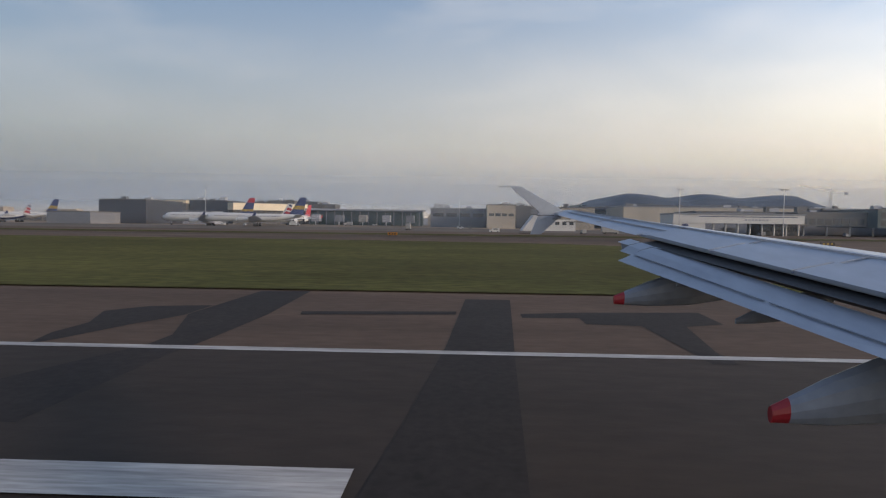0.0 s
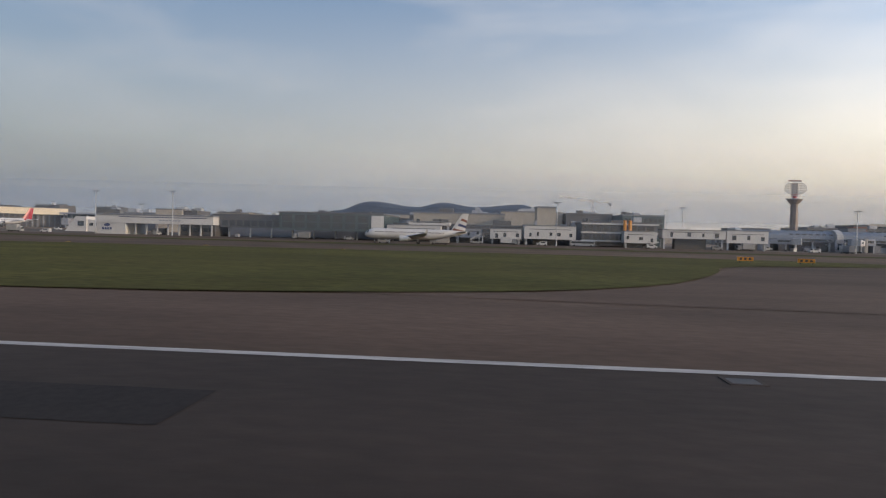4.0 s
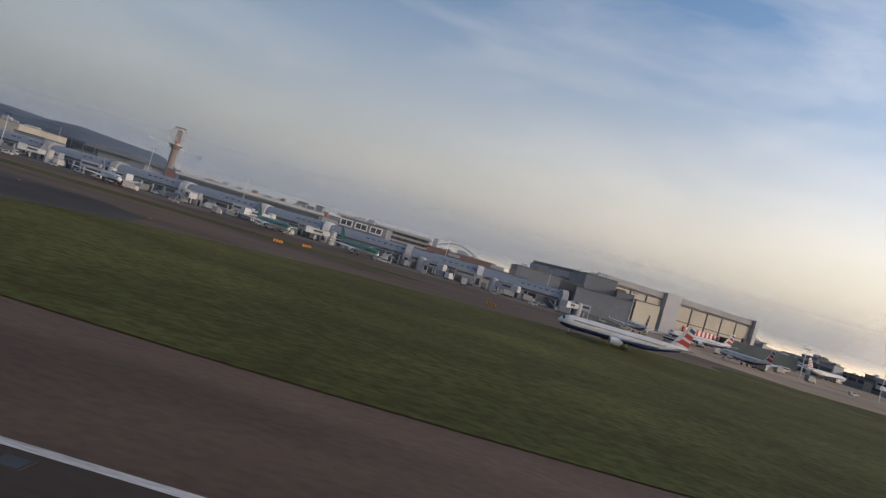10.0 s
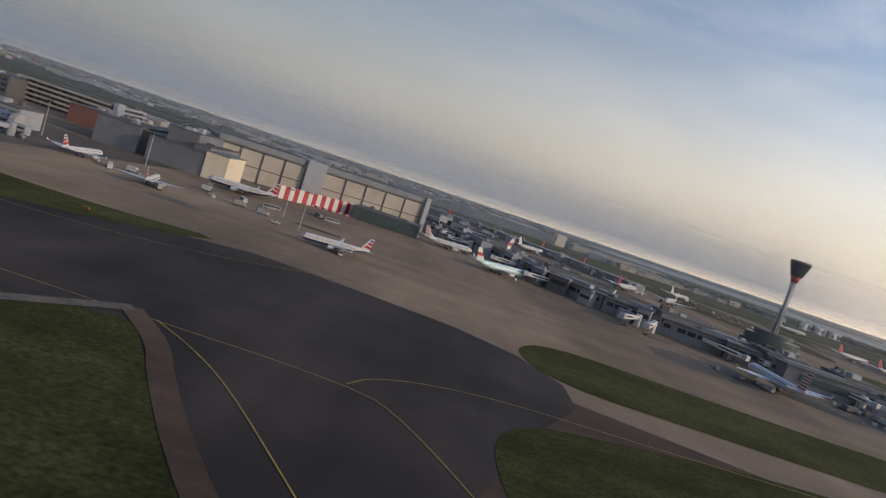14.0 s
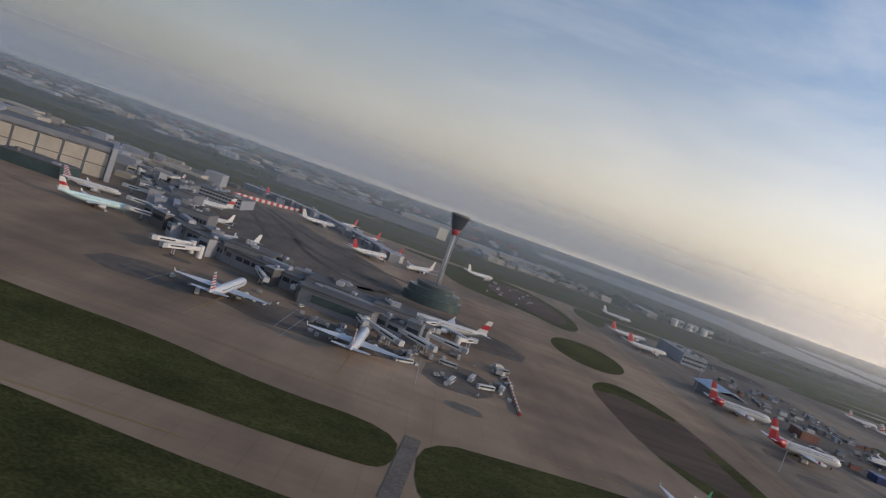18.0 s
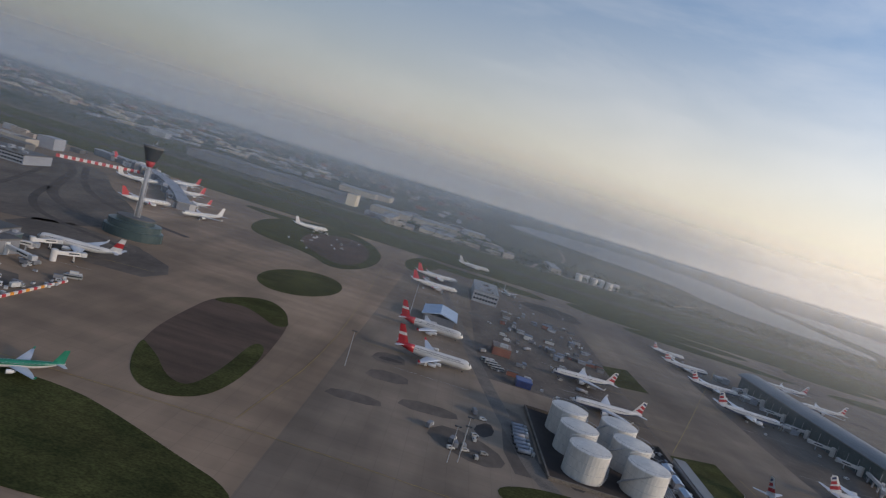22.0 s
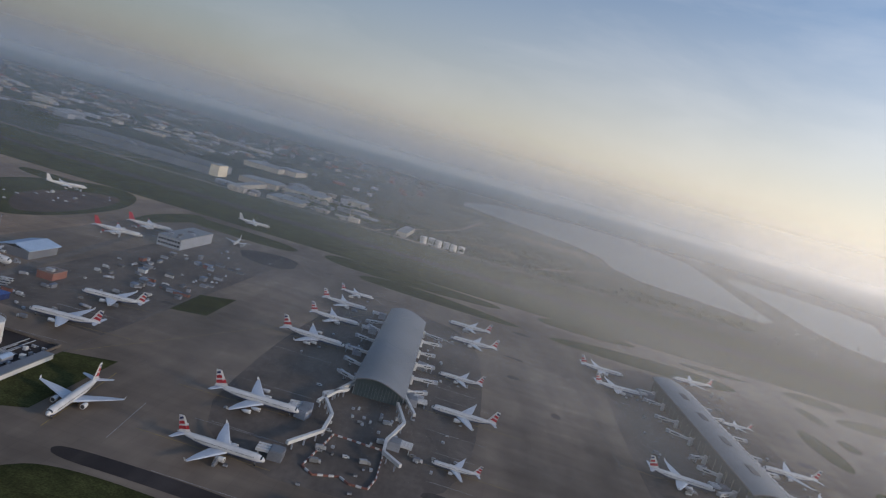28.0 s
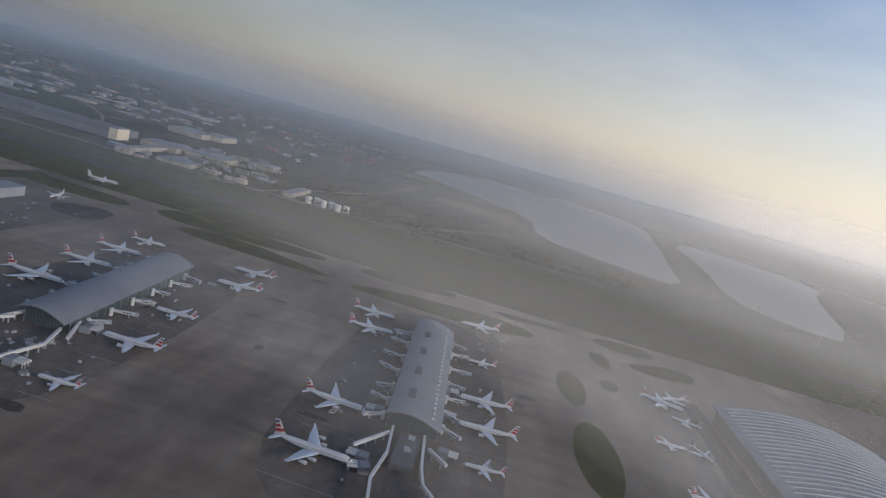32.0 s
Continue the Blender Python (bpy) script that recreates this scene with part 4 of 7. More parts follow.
FLEET += [("bars", 577, 163.5, 90), ("bars", 613.5, 157, 89), ("disc", 623.3, 199, -169), ("green", 679, 104.4, 217)]
FLEET += [("double", 776.5, 242, -2), ("double", 780, 202, 0), ("red", 771.5, 350, 16), ("red", 771, 386, 18), ("plain", 671, 439, 40)]
FLEET += [("long", 814.3, 236, -172), ("long", 816.6, 203.6, -173), ("plain", 796, 497, 8), ("plain_short", 807, 402, -81)]
FLEET += [("jumbo", 928.3, 187.3, 2), ("long", 930.1, 152.7, 0), ("jumbo", 923.8, 264, 0), ("long", 921.8, 303.5, 6), ("long", 918.6, 336.2, 4), ("mid", 915.9, 367, 7)]
FLEET += [("long", 964.7, 364.3, 180), ("long", 969.1, 331.5, -177), ("mid", 968.5, 268.5, 180), ("long", 969.9, 226.5, 180), ("short", 975.3, 183.8, 180)]
FLEET += [("long", 872.4, 141.8, -83)]
FLEET += [("long", 1073.3, 359, 2), ("long", 1077.6, 331, 6), ("long", 1084.6, 229.8, -3), ("jumbo", 1090, 189.2, -3)]
FLEET += [("long", 1112.5, 391.5, -171), ("short", 1122.1, 327, -174), ("long", 1120.9, 272.6, -175), ("long", 1122.9, 244.2, -176), ("short", 1128.4, 213.1, -177)]
FLEET += [("long", 1252, 347, -14), ("mid", 1240, 358, -150), ("short", 1240, 333, 165), ("short", 1238, 293, 5), ("short", 1250, 286, -60), ("mid", 1246, 244, 2)]
FLEET += [("tail", -95, 191, 180), ("dark", -77, 180, 179), ("long", -90, 224, 180), ("red", -77, 233, -115), ("check", 114, 108, 180)]
FLEET += [("short", 273, 129, -46), ("green", 310.4, 129.5, -46), ("green", 330, 129.5, -47)]
FLEET += [("mid", -176, 214, 185), ("dark", -182, 224, 184)]
MASTERS = {}
for kind, nx, ny, head in FLEET:
    Lk = KINDS[kind]["L"]
    at = pose(nx - Lk / 2 * math.cos(radians(head)), ny - Lk / 2 * math.sin(radians(head)), 0.05, 0, 0, head)
    if kind in MASTERS:
        copy_thing(MASTERS[kind], at)
    else:
        MASTERS[kind] = aircraft(**KINDS[kind])
        MASTERS[kind].matrix_basis = at


# ---- buildings ----
def windows_band(parent, x0, x1, y, z, h, n, depth=0.12, mat=M_GLASS, name="window"):
    """A row of single windows, set proud of a wall that faces the runway."""
    n = n if n < 10 else max(8, int(n * 0.55))
    w = (x1 - x0) / n
    me = data_of(name, *box(0, 0, 0, w * 0.8, depth, h), mat)
    for i in range(n):
        ob = new(name, me)
        ob.parent = parent
        ob.location = (x0 + (i + 0.5) * w, y, z)


def block(name, x0, x1, y0, y1, h, wall, roof, label, category="building", bands=(), ducts=0, z0=0.0):
    """A flat-roofed block: wall, roof with a parapet, rows of windows towards the runway, plant on the roof."""
    b = thing(name, label, category)
    cx, cy = (x0 + x1) / 2, (y0 + y1) / 2
    piece("wall", box(cx, cy, z0, x1 - x0, y1 - y0, h - z0), wall, b)
    piece("roof", box(cx, cy, h + 0.004, x1 - x0 + 0.3, y1 - y0 + 0.3, 0.35, 0.06), roof, b)
    for z, hh, n in bands:
        windows_band(b, x0 + 0.4, x1 - 0.4, y0, z, hh, n)
    rnd = random.Random(int(x0 * 7 + y0))
    for i in range(ducts):
        w, d, hh = rnd.uniform(1.0, 4.0), rnd.uniform(1.0, 3.0), rnd.uniform(0.5, 1.6)
        piece("roof_plant", box(rnd.uniform(x0 + 3, x1 - 3), rnd.uniform(y0 + 2, y1 - 2), h + 0.354, w, d, hh, 0.08), rnd.choice((M_CLAD, M_STEEL, M_ROOFD)), b)
    return b


def lamp_mast(x, y, h):
    m = thing("light_mast", "tall slim steel floodlight mast on the apron", "light mast", "floodlight masts")
    piece("pole", tube(0, 0, 0, h, 0.14, 0.07, 8), M_STEEL, m)
    piece("lamp_head", merge(box(0, 0, h, 1.7, 0.5, 0.12), box(-0.5, 0, h - 0.15, 0.35, 0.4, 0.15), box(0.5, 0, h - 0.15, 0.35, 0.4, 0.15)), M_DARK, m)
    m.matrix_basis = pose(x, y, 0)
    return m


def jet_bridge(x, y, head, length, z=2.0, wall=M_WALLW):
    """A boarding bridge: a box tunnel with a cab, a rotunda and a wheeled leg; it points along head."""
    j = thing("boarding_bridge", "pale steel boarding bridge reaching from the pier", "boarding bridge", "boarding bridges")
    piece("rotunda", tube(0, 0, 0.05, z + 1.6, 1.0, 1.0, 12, 0.15), wall, j)
    piece("tunnel", box(length / 2, 0, z, length, 1.15, 1.15, 0.1), wall, j)
    piece("tunnel", box(length * 0.72, 0, z - 0.08, length * 0.5, 1.35, 1.32, 0.1), wall, j)
    piece("cab", box(length + 0.6, 0, z - 0.1, 1.7, 1.8, 1.5, 0.15), M_STEEL, j)
    piece("side_window", box(length * 0.7, 0.68, z + 0.45, length * 0.4, 0.03, 0.4), M_GLASS, j)
    piece("side_window", box(length * 0.7, -0.68, z + 0.45, length * 0.4, 0.03, 0.4), M_GLASS, j)
    for s in (0.5, -0.5):
        piece("leg", box(length * 0.75, s, 0.35, 0.2, 0.2, z - 0.43), M_STEEL, j)
    piece("bogie", box(length * 0.75, 0, 0.02, 0.7, 1.4, 0.32, 0.1), M_DARK, j)
    j.matrix_basis = pose(x, y, 0, 0, 0, head)
    return j


def vault(name, x0, x1, y0, y1, h_eave, h_top, label, tilt=0.0):
    """A long hall under one curved metal roof, its ridge along y."""
    t = thing(name, label, "terminal")
    n = 14
    cx, w = (x0 + x1) / 2, (x1 - x0)
    arc = [(x0 - 0.8 + (w + 1.6) * i / n, h_eave + (h_top - h_eave) * math.sin(math.pi * (0.12 + 0.76 * (i / n) ** 0.85)) - tilt * i / n) for i in range(n + 1)]
    low = min(z for _, z in arc)
    prof = lambda y: [(x, y, z - low + h_eave) for x, z in arc] + [(x, y, z - low + h_eave - 0.45) for x, z in reversed(arc)]
    piece("roof", loft([prof(y0 - 2.5), prof(y1 + 2.5)]), M_ROOF, t)
    inner = [(x0, 0.05)] + [(max(x0, min(x1, x)), z - low + h_eave - 0.5) for x, z in arc] + [(x1, 0.05)]
    wall = lambda y: [(x, y, z) for x, z in inner]
    piece("wall", loft([wall(y0 + 3.5), wall(y1)]), M_TGLASS, t)
    for i in range(15):
        x = x0 + w * (i + 0.5) / 15
        zt = h_eave - 0.6
        piece("mullion", box(x, y0 + 3.44, 0.05, 0.12, 0.12, zt), M_BLUEG, t)
    m = int((y1 - y0) / 6)
    me = data_of("mullion", *box(0, 0, 0.05, 0.16, 0.14, h_eave - 0.6), M_STEEL)
    for i in range(m):
        for sx in (x0 - 0.06, x1 + 0.06):
            o = new("mullion", me)
            o.parent, o.location = t, (sx, y0 + (i + 0.5) * (y1 - y0) / m, 0)
    return t, arc, low, h_eave


# the eastern pier, long and pale
block("cargo_hall", -133.5, -116, 221, 250, 8.6, M_BLACKC, M_ROOFD, "almost black cargo hall beside the stands", ducts=2)
block("terminal_pier", -157, -130.6, 285, 305, 10.6, M_CREAM, M_ROOF, "cream-framed upper storey of the pier", z0=9.2)
block("dark_lower_rooms", -156.6, -131, 286, 304, 9.18, M_ROOFD, M_ROOFD, "dark glazed rooms under a cream roof frame", bands=((4.4, 1.8, 16),))
block("terminal_pier", -116, -104, 250, 262, 5.0, M_CLAD, M_ROOF, "low grey pier corridor beside the dark hall", bands=((2.6, 1.0, 8),))
block("terminal_pier", -130.2, -112, 288, 310, 10.6, M_BLACKC, M_ROOFD, "nearly black flat-roofed pier block", ducts=4)
ch = thing("cream_pier_hall", "long cream-coloured pier hall over dark recessed rooms", "terminal")
ch.matrix_basis = pose(-105.3, 277, 0, 0, 0, math.degrees(math.atan2(20, 28.8)))
piece("hall", box(17.5, 5, 6.4, 35, 10, 3.1), M_CREAM, ch)
piece("roof", box(17.5, 5, 9.504, 35.4, 10.4, 0.3, 0.06), M_ROOF, ch)
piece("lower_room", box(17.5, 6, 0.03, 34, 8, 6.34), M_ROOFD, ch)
for k in range(15):
    piece("column", box(1.2 + 2.35 * k, 0.6, 0.03, 0.35, 0.35, 6.36), M_BLUEG, ch)
for x0, x1, y0, h in ((-97, -84, 301, 11.2), (-99, -85, 352, 12.4), (-118, -104, 330, 11.0), (-82, -70, 330, 10.4)):
    block("plant_house", x0, x1, y0, y0 + 12, h, M_ROOFD, M_ROOFD, "dark flat-roofed plant block behind the pier", ducts=2)
lp = thing("low_pier", "long low pier with a thin pale roof over green glazing", "pier")
piece("roof", box(-48, 297, 6.9, 56, 14, 0.75, 0.08), M_CLAD, lp)
piece("wall", box(-48, 299, 0.03, 54, 9, 6.84), M_TGLASS, lp)
for k in range(14):
    piece("column", box(-74 + 4 * k, 290.6, 0.03, 0.4, 0.4, 6.85), M_BLUEG, lp)
for k in range(5):
    piece("gate_stub", box(-70 + 11 * k, 288, 1.6, 3.6, 4.6, 3.2, 0.1), (M_CLAD, M_BLUEG, M_VEH)[k % 3], lp)
    piece("stub_leg", box(-70 + 11 * k, 286.4, 0.03, 0.5, 0.5, 1.55), M_STEEL, lp)
block("terminal_pier", -14, 44, 243, 262, 7.2, M_BLUEG, M_ROOF, "low glazed pier building", bands=((4.2, 1.3, 20),), ducts=9)
block("blue_shed", -140.5, -125.5, 203, 222, 3.8, M_BLUEG, M_ROOFD, "low grey-blue shed beside the stands")
block("plant_house", 7.6, 18.0, 229, 241, 8.5, M_BEIGE, M_ROOFD, "square beige plant house", bands=((4.5, 1.0, 4),), ducts=1)
block("plant_house", 18.2, 23.6, 230, 241, 8.0, M_ROOFD, M_ROOFD, "dark plant block on the terminal roof", ducts=2)
block("plant_house", 34.0, 46.0, 225, 240, 7.7, M_BEIGE, M_ROOFD, "beige block on the terminal roof", bands=((4.5, 1.0, 5),), ducts=1)
block("white_hall", 45, 73, 137, 146, 4.4, M_WALLW, M_ROOF, "long white boarding hall over open ground", z0=2.6)
block("stair_block", 45, 52, 137.2, 145.8, 2.59, M_WALLW, M_WALLW, "white end block under the boarding hall")
stair = thing("stair_house", "white stair house with a sloping front beside two mobile stairs", "stair house")
piece("shell", loft([[(15.0, y, 0.03), (18.2, y, 4.3), (21.4, y, 4.3), (21.4, y, 0.03)] for y in (168, 176)]), M_WALLW, stair)
piece("front_window", box(19.8, 167.96, 1.6, 1.8, 0.08, 1.4), M_GLASS, stair)
piece("low_wing", box(25.4, 172, 0.03, 8.0, 7.0, 3.4), M_WALLW, stair)
for k in range(4):
    piece("wing_window", box(22.6 + 1.9 * k, 168.46, 1.7, 1.1, 0.08, 0.8), M_GLASS, stair)
wh = thing("hall_marking", "dark stripe and plain mark on the white boarding hall", "marking")
piece("stripe", box(61, 136.96, 3.95, 21, 0.04, 0.16), M_NAVY, wh)
piece("oval_mark", ([(47.6 + 0.75 * math.cos(a), 137.14, 2.1 + 0.34 * math.sin(a)) for a in [-2 * math.pi * i / 16 for i in range(16)]], [tuple(range(15, -1, -1))]), M_NAVY, wh)
for k in range(4):
    piece("writing_bar", box(46.6 + 0.62 * k, 137.16, 1.0, 0.4, 0.04, 0.55), M_NAVY, wh)
for k in range(7):
    piece("writing_bar", box(60.5 + 0.75 * k, 136.96, 3.2, 0.5, 0.04, 0.34), M_CLAD, wh)
block("dark_lower_rooms", 64.6, 72.8, 138.4, 145.6, 2.55, M_ROOFD, M_ROOFD, "dark low rooms under the boarding hall", bands=((1.0, 0.9, 6),))
block("dark_link", 73.2, 88, 140, 150, 5.0, M_ROOFD, M_ROOFD, "dark open link building on columns", bands=((2.6, 1.3, 14),), z0=2.2)
gb = block("glass_pier", 88.4, 112.3, 137, 160, 5.8, M_TGLASS, M_ROOFD, "glazed pier with green-tinted panes and white end", z0=2.0, bands=((2.5, 1.2, 16), (4.0, 1.4, 16)))
piece("end_panel", box(110.9, 136.93, 2.4, 2.8, 0.1, 3.2), M_WALLW, gb)
for name, x0, x1, yy in (("link_column", 54, 73, 138), ("link_column", 75, 112, 141.2)):
    for i in range(8):
        c = thing("column", "plain round column under the pier", "column", "columns under the pier")
        piece("shaft", tube(0, 0, 0.02, 2.55, 0.22, 0.22, 8), M_STEEL, c)
        c.matrix_basis = pose(x0 + (x1 - x0) * i / 7.3, yy, 0)
block("back_offices", 60, 125, 165, 182, 5.5, M_BLUEG, M_ROOFD, "dark low terminal offices with plant on top", bands=((3.0, 1.3, 40),), ducts=14)
def gate_room(x0, x1, z0, h, y0=137.0, deep=7.0, wall=M_WALLW, holes=3):
    """A raised white gate room on stub legs, with a few small dark openings and a roof edge."""
    g = thing("gate_room", "raised white gate room with a few small dark openings", "gate", "gate rooms along the pier")
    rnd = random.Random(int(x0 * 11))
    w = x1 - x0
    piece("room", box(0, deep / 2, z0, w, deep, h - z0, 0.06), wall, g)
    piece("roof_edge", box(0, deep / 2, h + 0.004, w + 0.3, deep + 0.3, 0.16), M_ROOF, g)
    # no gap is cut here; a black bar on the wall paints its shade
    piece("shadow_gap", box(0, -0.03, z0 + (h - z0) * 0.72, w * 0.8, 0.05, 0.10), M_DARK, g)
    for k in range(holes):
        piece("opening", box(-w / 2 + w * (k + rnd.uniform(0.3, 0.7)) / holes, -0.03, z0 + rnd.uniform(0.2, 0.8), rnd.uniform(0.4, 0.9), 0.06, rnd.uniform(0.6, 1.0)), M_GLASS, g)
    for sx in (-w / 2 + 0.5, w / 2 - 0.5):
        for sy in (0.8, deep - 0.8):
            piece("leg", box(sx, sy, 0.02, 0.35, 0.35, z0 - 0.02), M_STEEL, g)
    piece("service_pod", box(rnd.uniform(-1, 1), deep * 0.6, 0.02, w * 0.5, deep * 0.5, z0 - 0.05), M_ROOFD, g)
    g.matrix_basis = pose((x0 + x1) / 2, y0, 0)


gate_room(113, 125, 1.0, 3.7, holes=4)
gate_room(117.5, 126.8, 3.9, 4.6, 139.5, 5.0, holes=2)
gate_room(128, 134, 1.3, 3.2, 141, 6, M_CLAD)
gate_room(136, 142.8, 1.2, 3.4)
gate_room(143.4, 154.6, 1.4, 4.3, holes=5)
gate_room(164.2, 170.9, 1.1, 3.5, 133.5, 3.0)
gate_room(173, 186.2, 2.3, 4.1, 137, 4.0, holes=4)
gate_room(186.4, 195, 1.6, 4.2, holes=3)
block("dark_lower_rooms", 113, 160, 146.5, 156, 4.0, M_ROOFD, M_ROOFD, "dark low rooms behind the gates", bands=((1.0, 1.0, 12), (2.6, 0.8, 12)), ducts=8)
block("long_terminal", 116, 139.5, 160, 178, 7.2, M_BEIGE, M_ROOF, "plain beige terminal block with a pale roof edge", ducts=5)
block("stair_tower", 147, 151.4, 150, 158, 8.8, M_BEIGE, M_ROOF, "plain pale stair tower", ducts=0)
gk = block("gate_block", 156, 172, 138, 158, 5.2, M_ROOFD, M_ROOFD, "dark glazed gate building with pale open decks", bands=((1.7, 1.2, 8), (3.5, 1.2, 8)), ducts=4, z0=0.4)
for z in (1.2, 3.0, 4.9):
    piece("deck_edge", box(164, 137.6, z, 16.6, 0.9, 0.32), M_WALLW, gk)
pipe = thing("orange_duct", "pair of orange exhaust ducts on the gate", "duct")
piece("duct", tube(164.9, 136.6, 3.3, 5.9, 0.36, 0.36, 10), M_ORANGE, pipe)
piece("duct", tube(166.0, 136.6, 3.3, 5.9, 0.36, 0.36, 10), M_ORANGE, pipe)
piece("bracket", box(165.5, 136.8, 2.9, 2.4, 0.9, 0.38), M_STEEL, pipe)
block("long_terminal", 139, 157, 185, 200, 8.9, M_BEIGE, M_ROOF, "upper beige terminal block", ducts=3)
block("long_terminal", 157.4, 170.4, 180, 200, 8.5, M_ROOFD, M_ROOFD, "dark flat-roofed terminal block", ducts=3)
block("long_terminal", 170.8, 181.6, 168, 196, 8.0, M_TGLASS, M_ROOF, "glazed beige-framed terminal hall", bands=((4.6, 1.4, 8), (6.4, 1.0, 8)), ducts=3)
block("long_terminal", 60, 166, 240, 270, 8.7, M_BEIGE, M_ROOF, "pale terminal hall in front of the wave roof", ducts=16)

# wave roof of the great hall
hall = thing("wave_roof_hall", "large terminal hall under a dark three-humped wave roof", "terminal")
knots = [(55.0, 10.6), (61.0, 12.0), (77.7, 17.0), (99.9, 14.6), (112.3, 17.1), (128.0, 15.2), (149.7, 16.9), (167.0, 11.0)]
wave = []
for (xa, za), (xb, zb) in zip(knots, knots[1:]):
    wave += [(xa + (xb - xa) * i / 9, za + (zb - za) * (0.5 - 0.5 * math.cos(math.pi * i / 9))) for i in range(9)]
wave.append(knots[-1])
prof = lambda y, k: [(x, y, z - k) for x, z in wave] + [(x, y, z - k - 0.7) for x, z in reversed(wave)]
front = [(x, 0.25 * z + 7.0) for x, z in wave]
slope = lambda y, k: [(x, y, z * k + zf * (1 - k)) for (x, z), (_, zf) in zip(wave, front)] + [(x, y, zf - 1.2) for x, zf in reversed(front)]
piece("roof", loft([slope(282, 0.0), slope(287, 0.55), slope(294, 0.9), slope(302, 1.0), slope(380, 0.95)]), M_WAVE, hall, smooth=False)
piece("wall", box(108, 340, 0, 108, 78, 11.4), M_TGLASS, hall)
for i in range(18):
    piece("mullion", box(55 + i * 6.2, 300.9, 0.02, 0.3, 0.3, 11.3), M_STEEL, hall)

# the western pier: low blue-glazed pier with white gates
CAPS = [195.5, 218.4, 238.6, 256.5, 275.0, 295.8, 312.6, 334.0, 352.6, 374.5]
random.seed(21)
for xa, xb in zip(CAPS, CAPS[1:]):
    t = thing("pier_tube", "raised pier corridor with a rounded steel-blue roof", "pier", "pier corridors")
    n = xb - xa - 1.6
    arc9 = [(157.2 - 2.8 * math.cos(math.pi * i / 10), 3.2 + 1.75 * math.sin(math.pi * i / 10) ** 0.8) for i in range(11)]
    piece("roof", loft([[(x, y, z) for y, z in arc9] + [(x, y, z - 0.2) for y, z in reversed(arc9)] for x in (-n / 2, n / 2)]), M_PIER, t)
    piece("wall", box(0, 157.2, 2.3, n, 5.4, 1.2), M_BLUEG, t)
    m = int(n / 1.5)
    me = data_of("window", *box(0, 0, 0, 0.85, 0.3, 0.75), M_GLASS)
    for i in range(m):
        if i > 0.45 * m and random.random() < 0.9:
            o = new("window", me)
            o.parent, o.location = t, (-n / 2 + (i + 0.5) * n / m, 154.72, 3.45)
    piece("lower_glazing", box(0, 154.47, 2.5, n * 0.94, 0.08, 0.55), M_GLASS, t)
    piece("roof_ribs", merge(*[bar((-n / 2 + 1 + 2 * k, *p), (-n / 2 + 1 + 2 * k, *q), 0.08, 0.10) for k in range(int(n / 2)) for p, q in zip(arc9[1:6], arc9[2:7])]), M_BLUEG, t)
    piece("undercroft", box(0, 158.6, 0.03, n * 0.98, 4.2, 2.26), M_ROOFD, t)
    u = -n / 2
    while u < n / 2 - 2.4:
        w, d, h = random.uniform(1.2, 3.0), random.uniform(1.0, 2.4), random.uniform(1.2, 2.25)
        piece("store_room", box(u + w / 2, 156.4 - d / 2, 0.03, w, d, h), random.choice((M_BLACKC, M_ROOFD, M_BLUEG, M_CLAD, M_BEIGE)), t)
        u += w + random.choice((0.15, 0.5, 1.6))
    for sx in (-0.45, -0.27, -0.09, 0.09, 0.27, 0.45):
        piece("leg", box(sx * n, 154.6, 0.03, 0.3, 0.4, 2.26), M_STEEL, t)
    t.matrix_basis = pose((xa + xb) / 2, 0, 0)
for x in CAPS:
    g = thing("gate_house", "grey stair hood with pale cap at a pier corridor end", "gate", "gate houses along the pier")
    piece("hood", loft([[(sx, y, z) for y, z in ((153.4, 2.9), (153.6, 4.2), (154.6, 5.0), (156.0, 5.3), (159.6, 5.2), (161.0, 3.9), (161.0, 2.9))] for sx in (-0.75, 0.75)]), M_VEH, g)
    piece("stair_shaft", box(0, 157.0, 0.03, 1.9, 6.6, 2.86), M_CLAD, g)
    piece("opening", box(0, 153.66, 0.5, 0.9, 0.06, 1.6), M_GLASS, g)
    sd = random.choice((-1, 1))
    room = piece("side_room", box(sd * 3.6, 151.4, 1.7, 5.0, 2.2, 1.6, 0.08), random.choice((M_CLAD, M_BLUEG, M_VEH)), g)
    piece("side_window", box(sd * 3.6, 150.28, 2.35, 4.2, 0.06, 0.5), M_GLASS, room)
    piece("lower_room", box(sd * 3.2, 152.2, 0.03, 3.0, 2.0, 1.64), M_ROOFD, g)
    piece("stair_flight", merge(*[box(-sd * (1.4 + 0.3 * k), 152.2, 0.2 + 0.19 * k, 0.32, 0.9, 0.1) for k in range(9)], bar((-sd * 1.3, 151.75, 1.2), (-sd * 4.0, 151.75, 2.9), 0.06, 0.06)), M_STEEL, g)
    for sx in (1.4, 5.9):
        piece("leg", box(sd * sx, 150.6, 0.03, 0.2, 0.2, 1.66), M_STEEL, g)
    g.matrix_basis = pose(x, 0, 0)
    jet_bridge(x + random.uniform(2, 5), 150.2, -90 + random.choice((-62, -40, 38, 60)), random.uniform(5, 8), 1.7, random.choice((M_CLAD, M_BLUEG, M_VEH)))
tw_ = block("terminal_west", 262, 306, 176, 200, 6.3, M_BLUEG, M_ROOFD, "long dark terminal with a broad white roof edge", ducts=0)
piece("fascia", box(284, 175.8, 6.5, 44.4, 0.5, 0.75), M_WALLW, tw_)
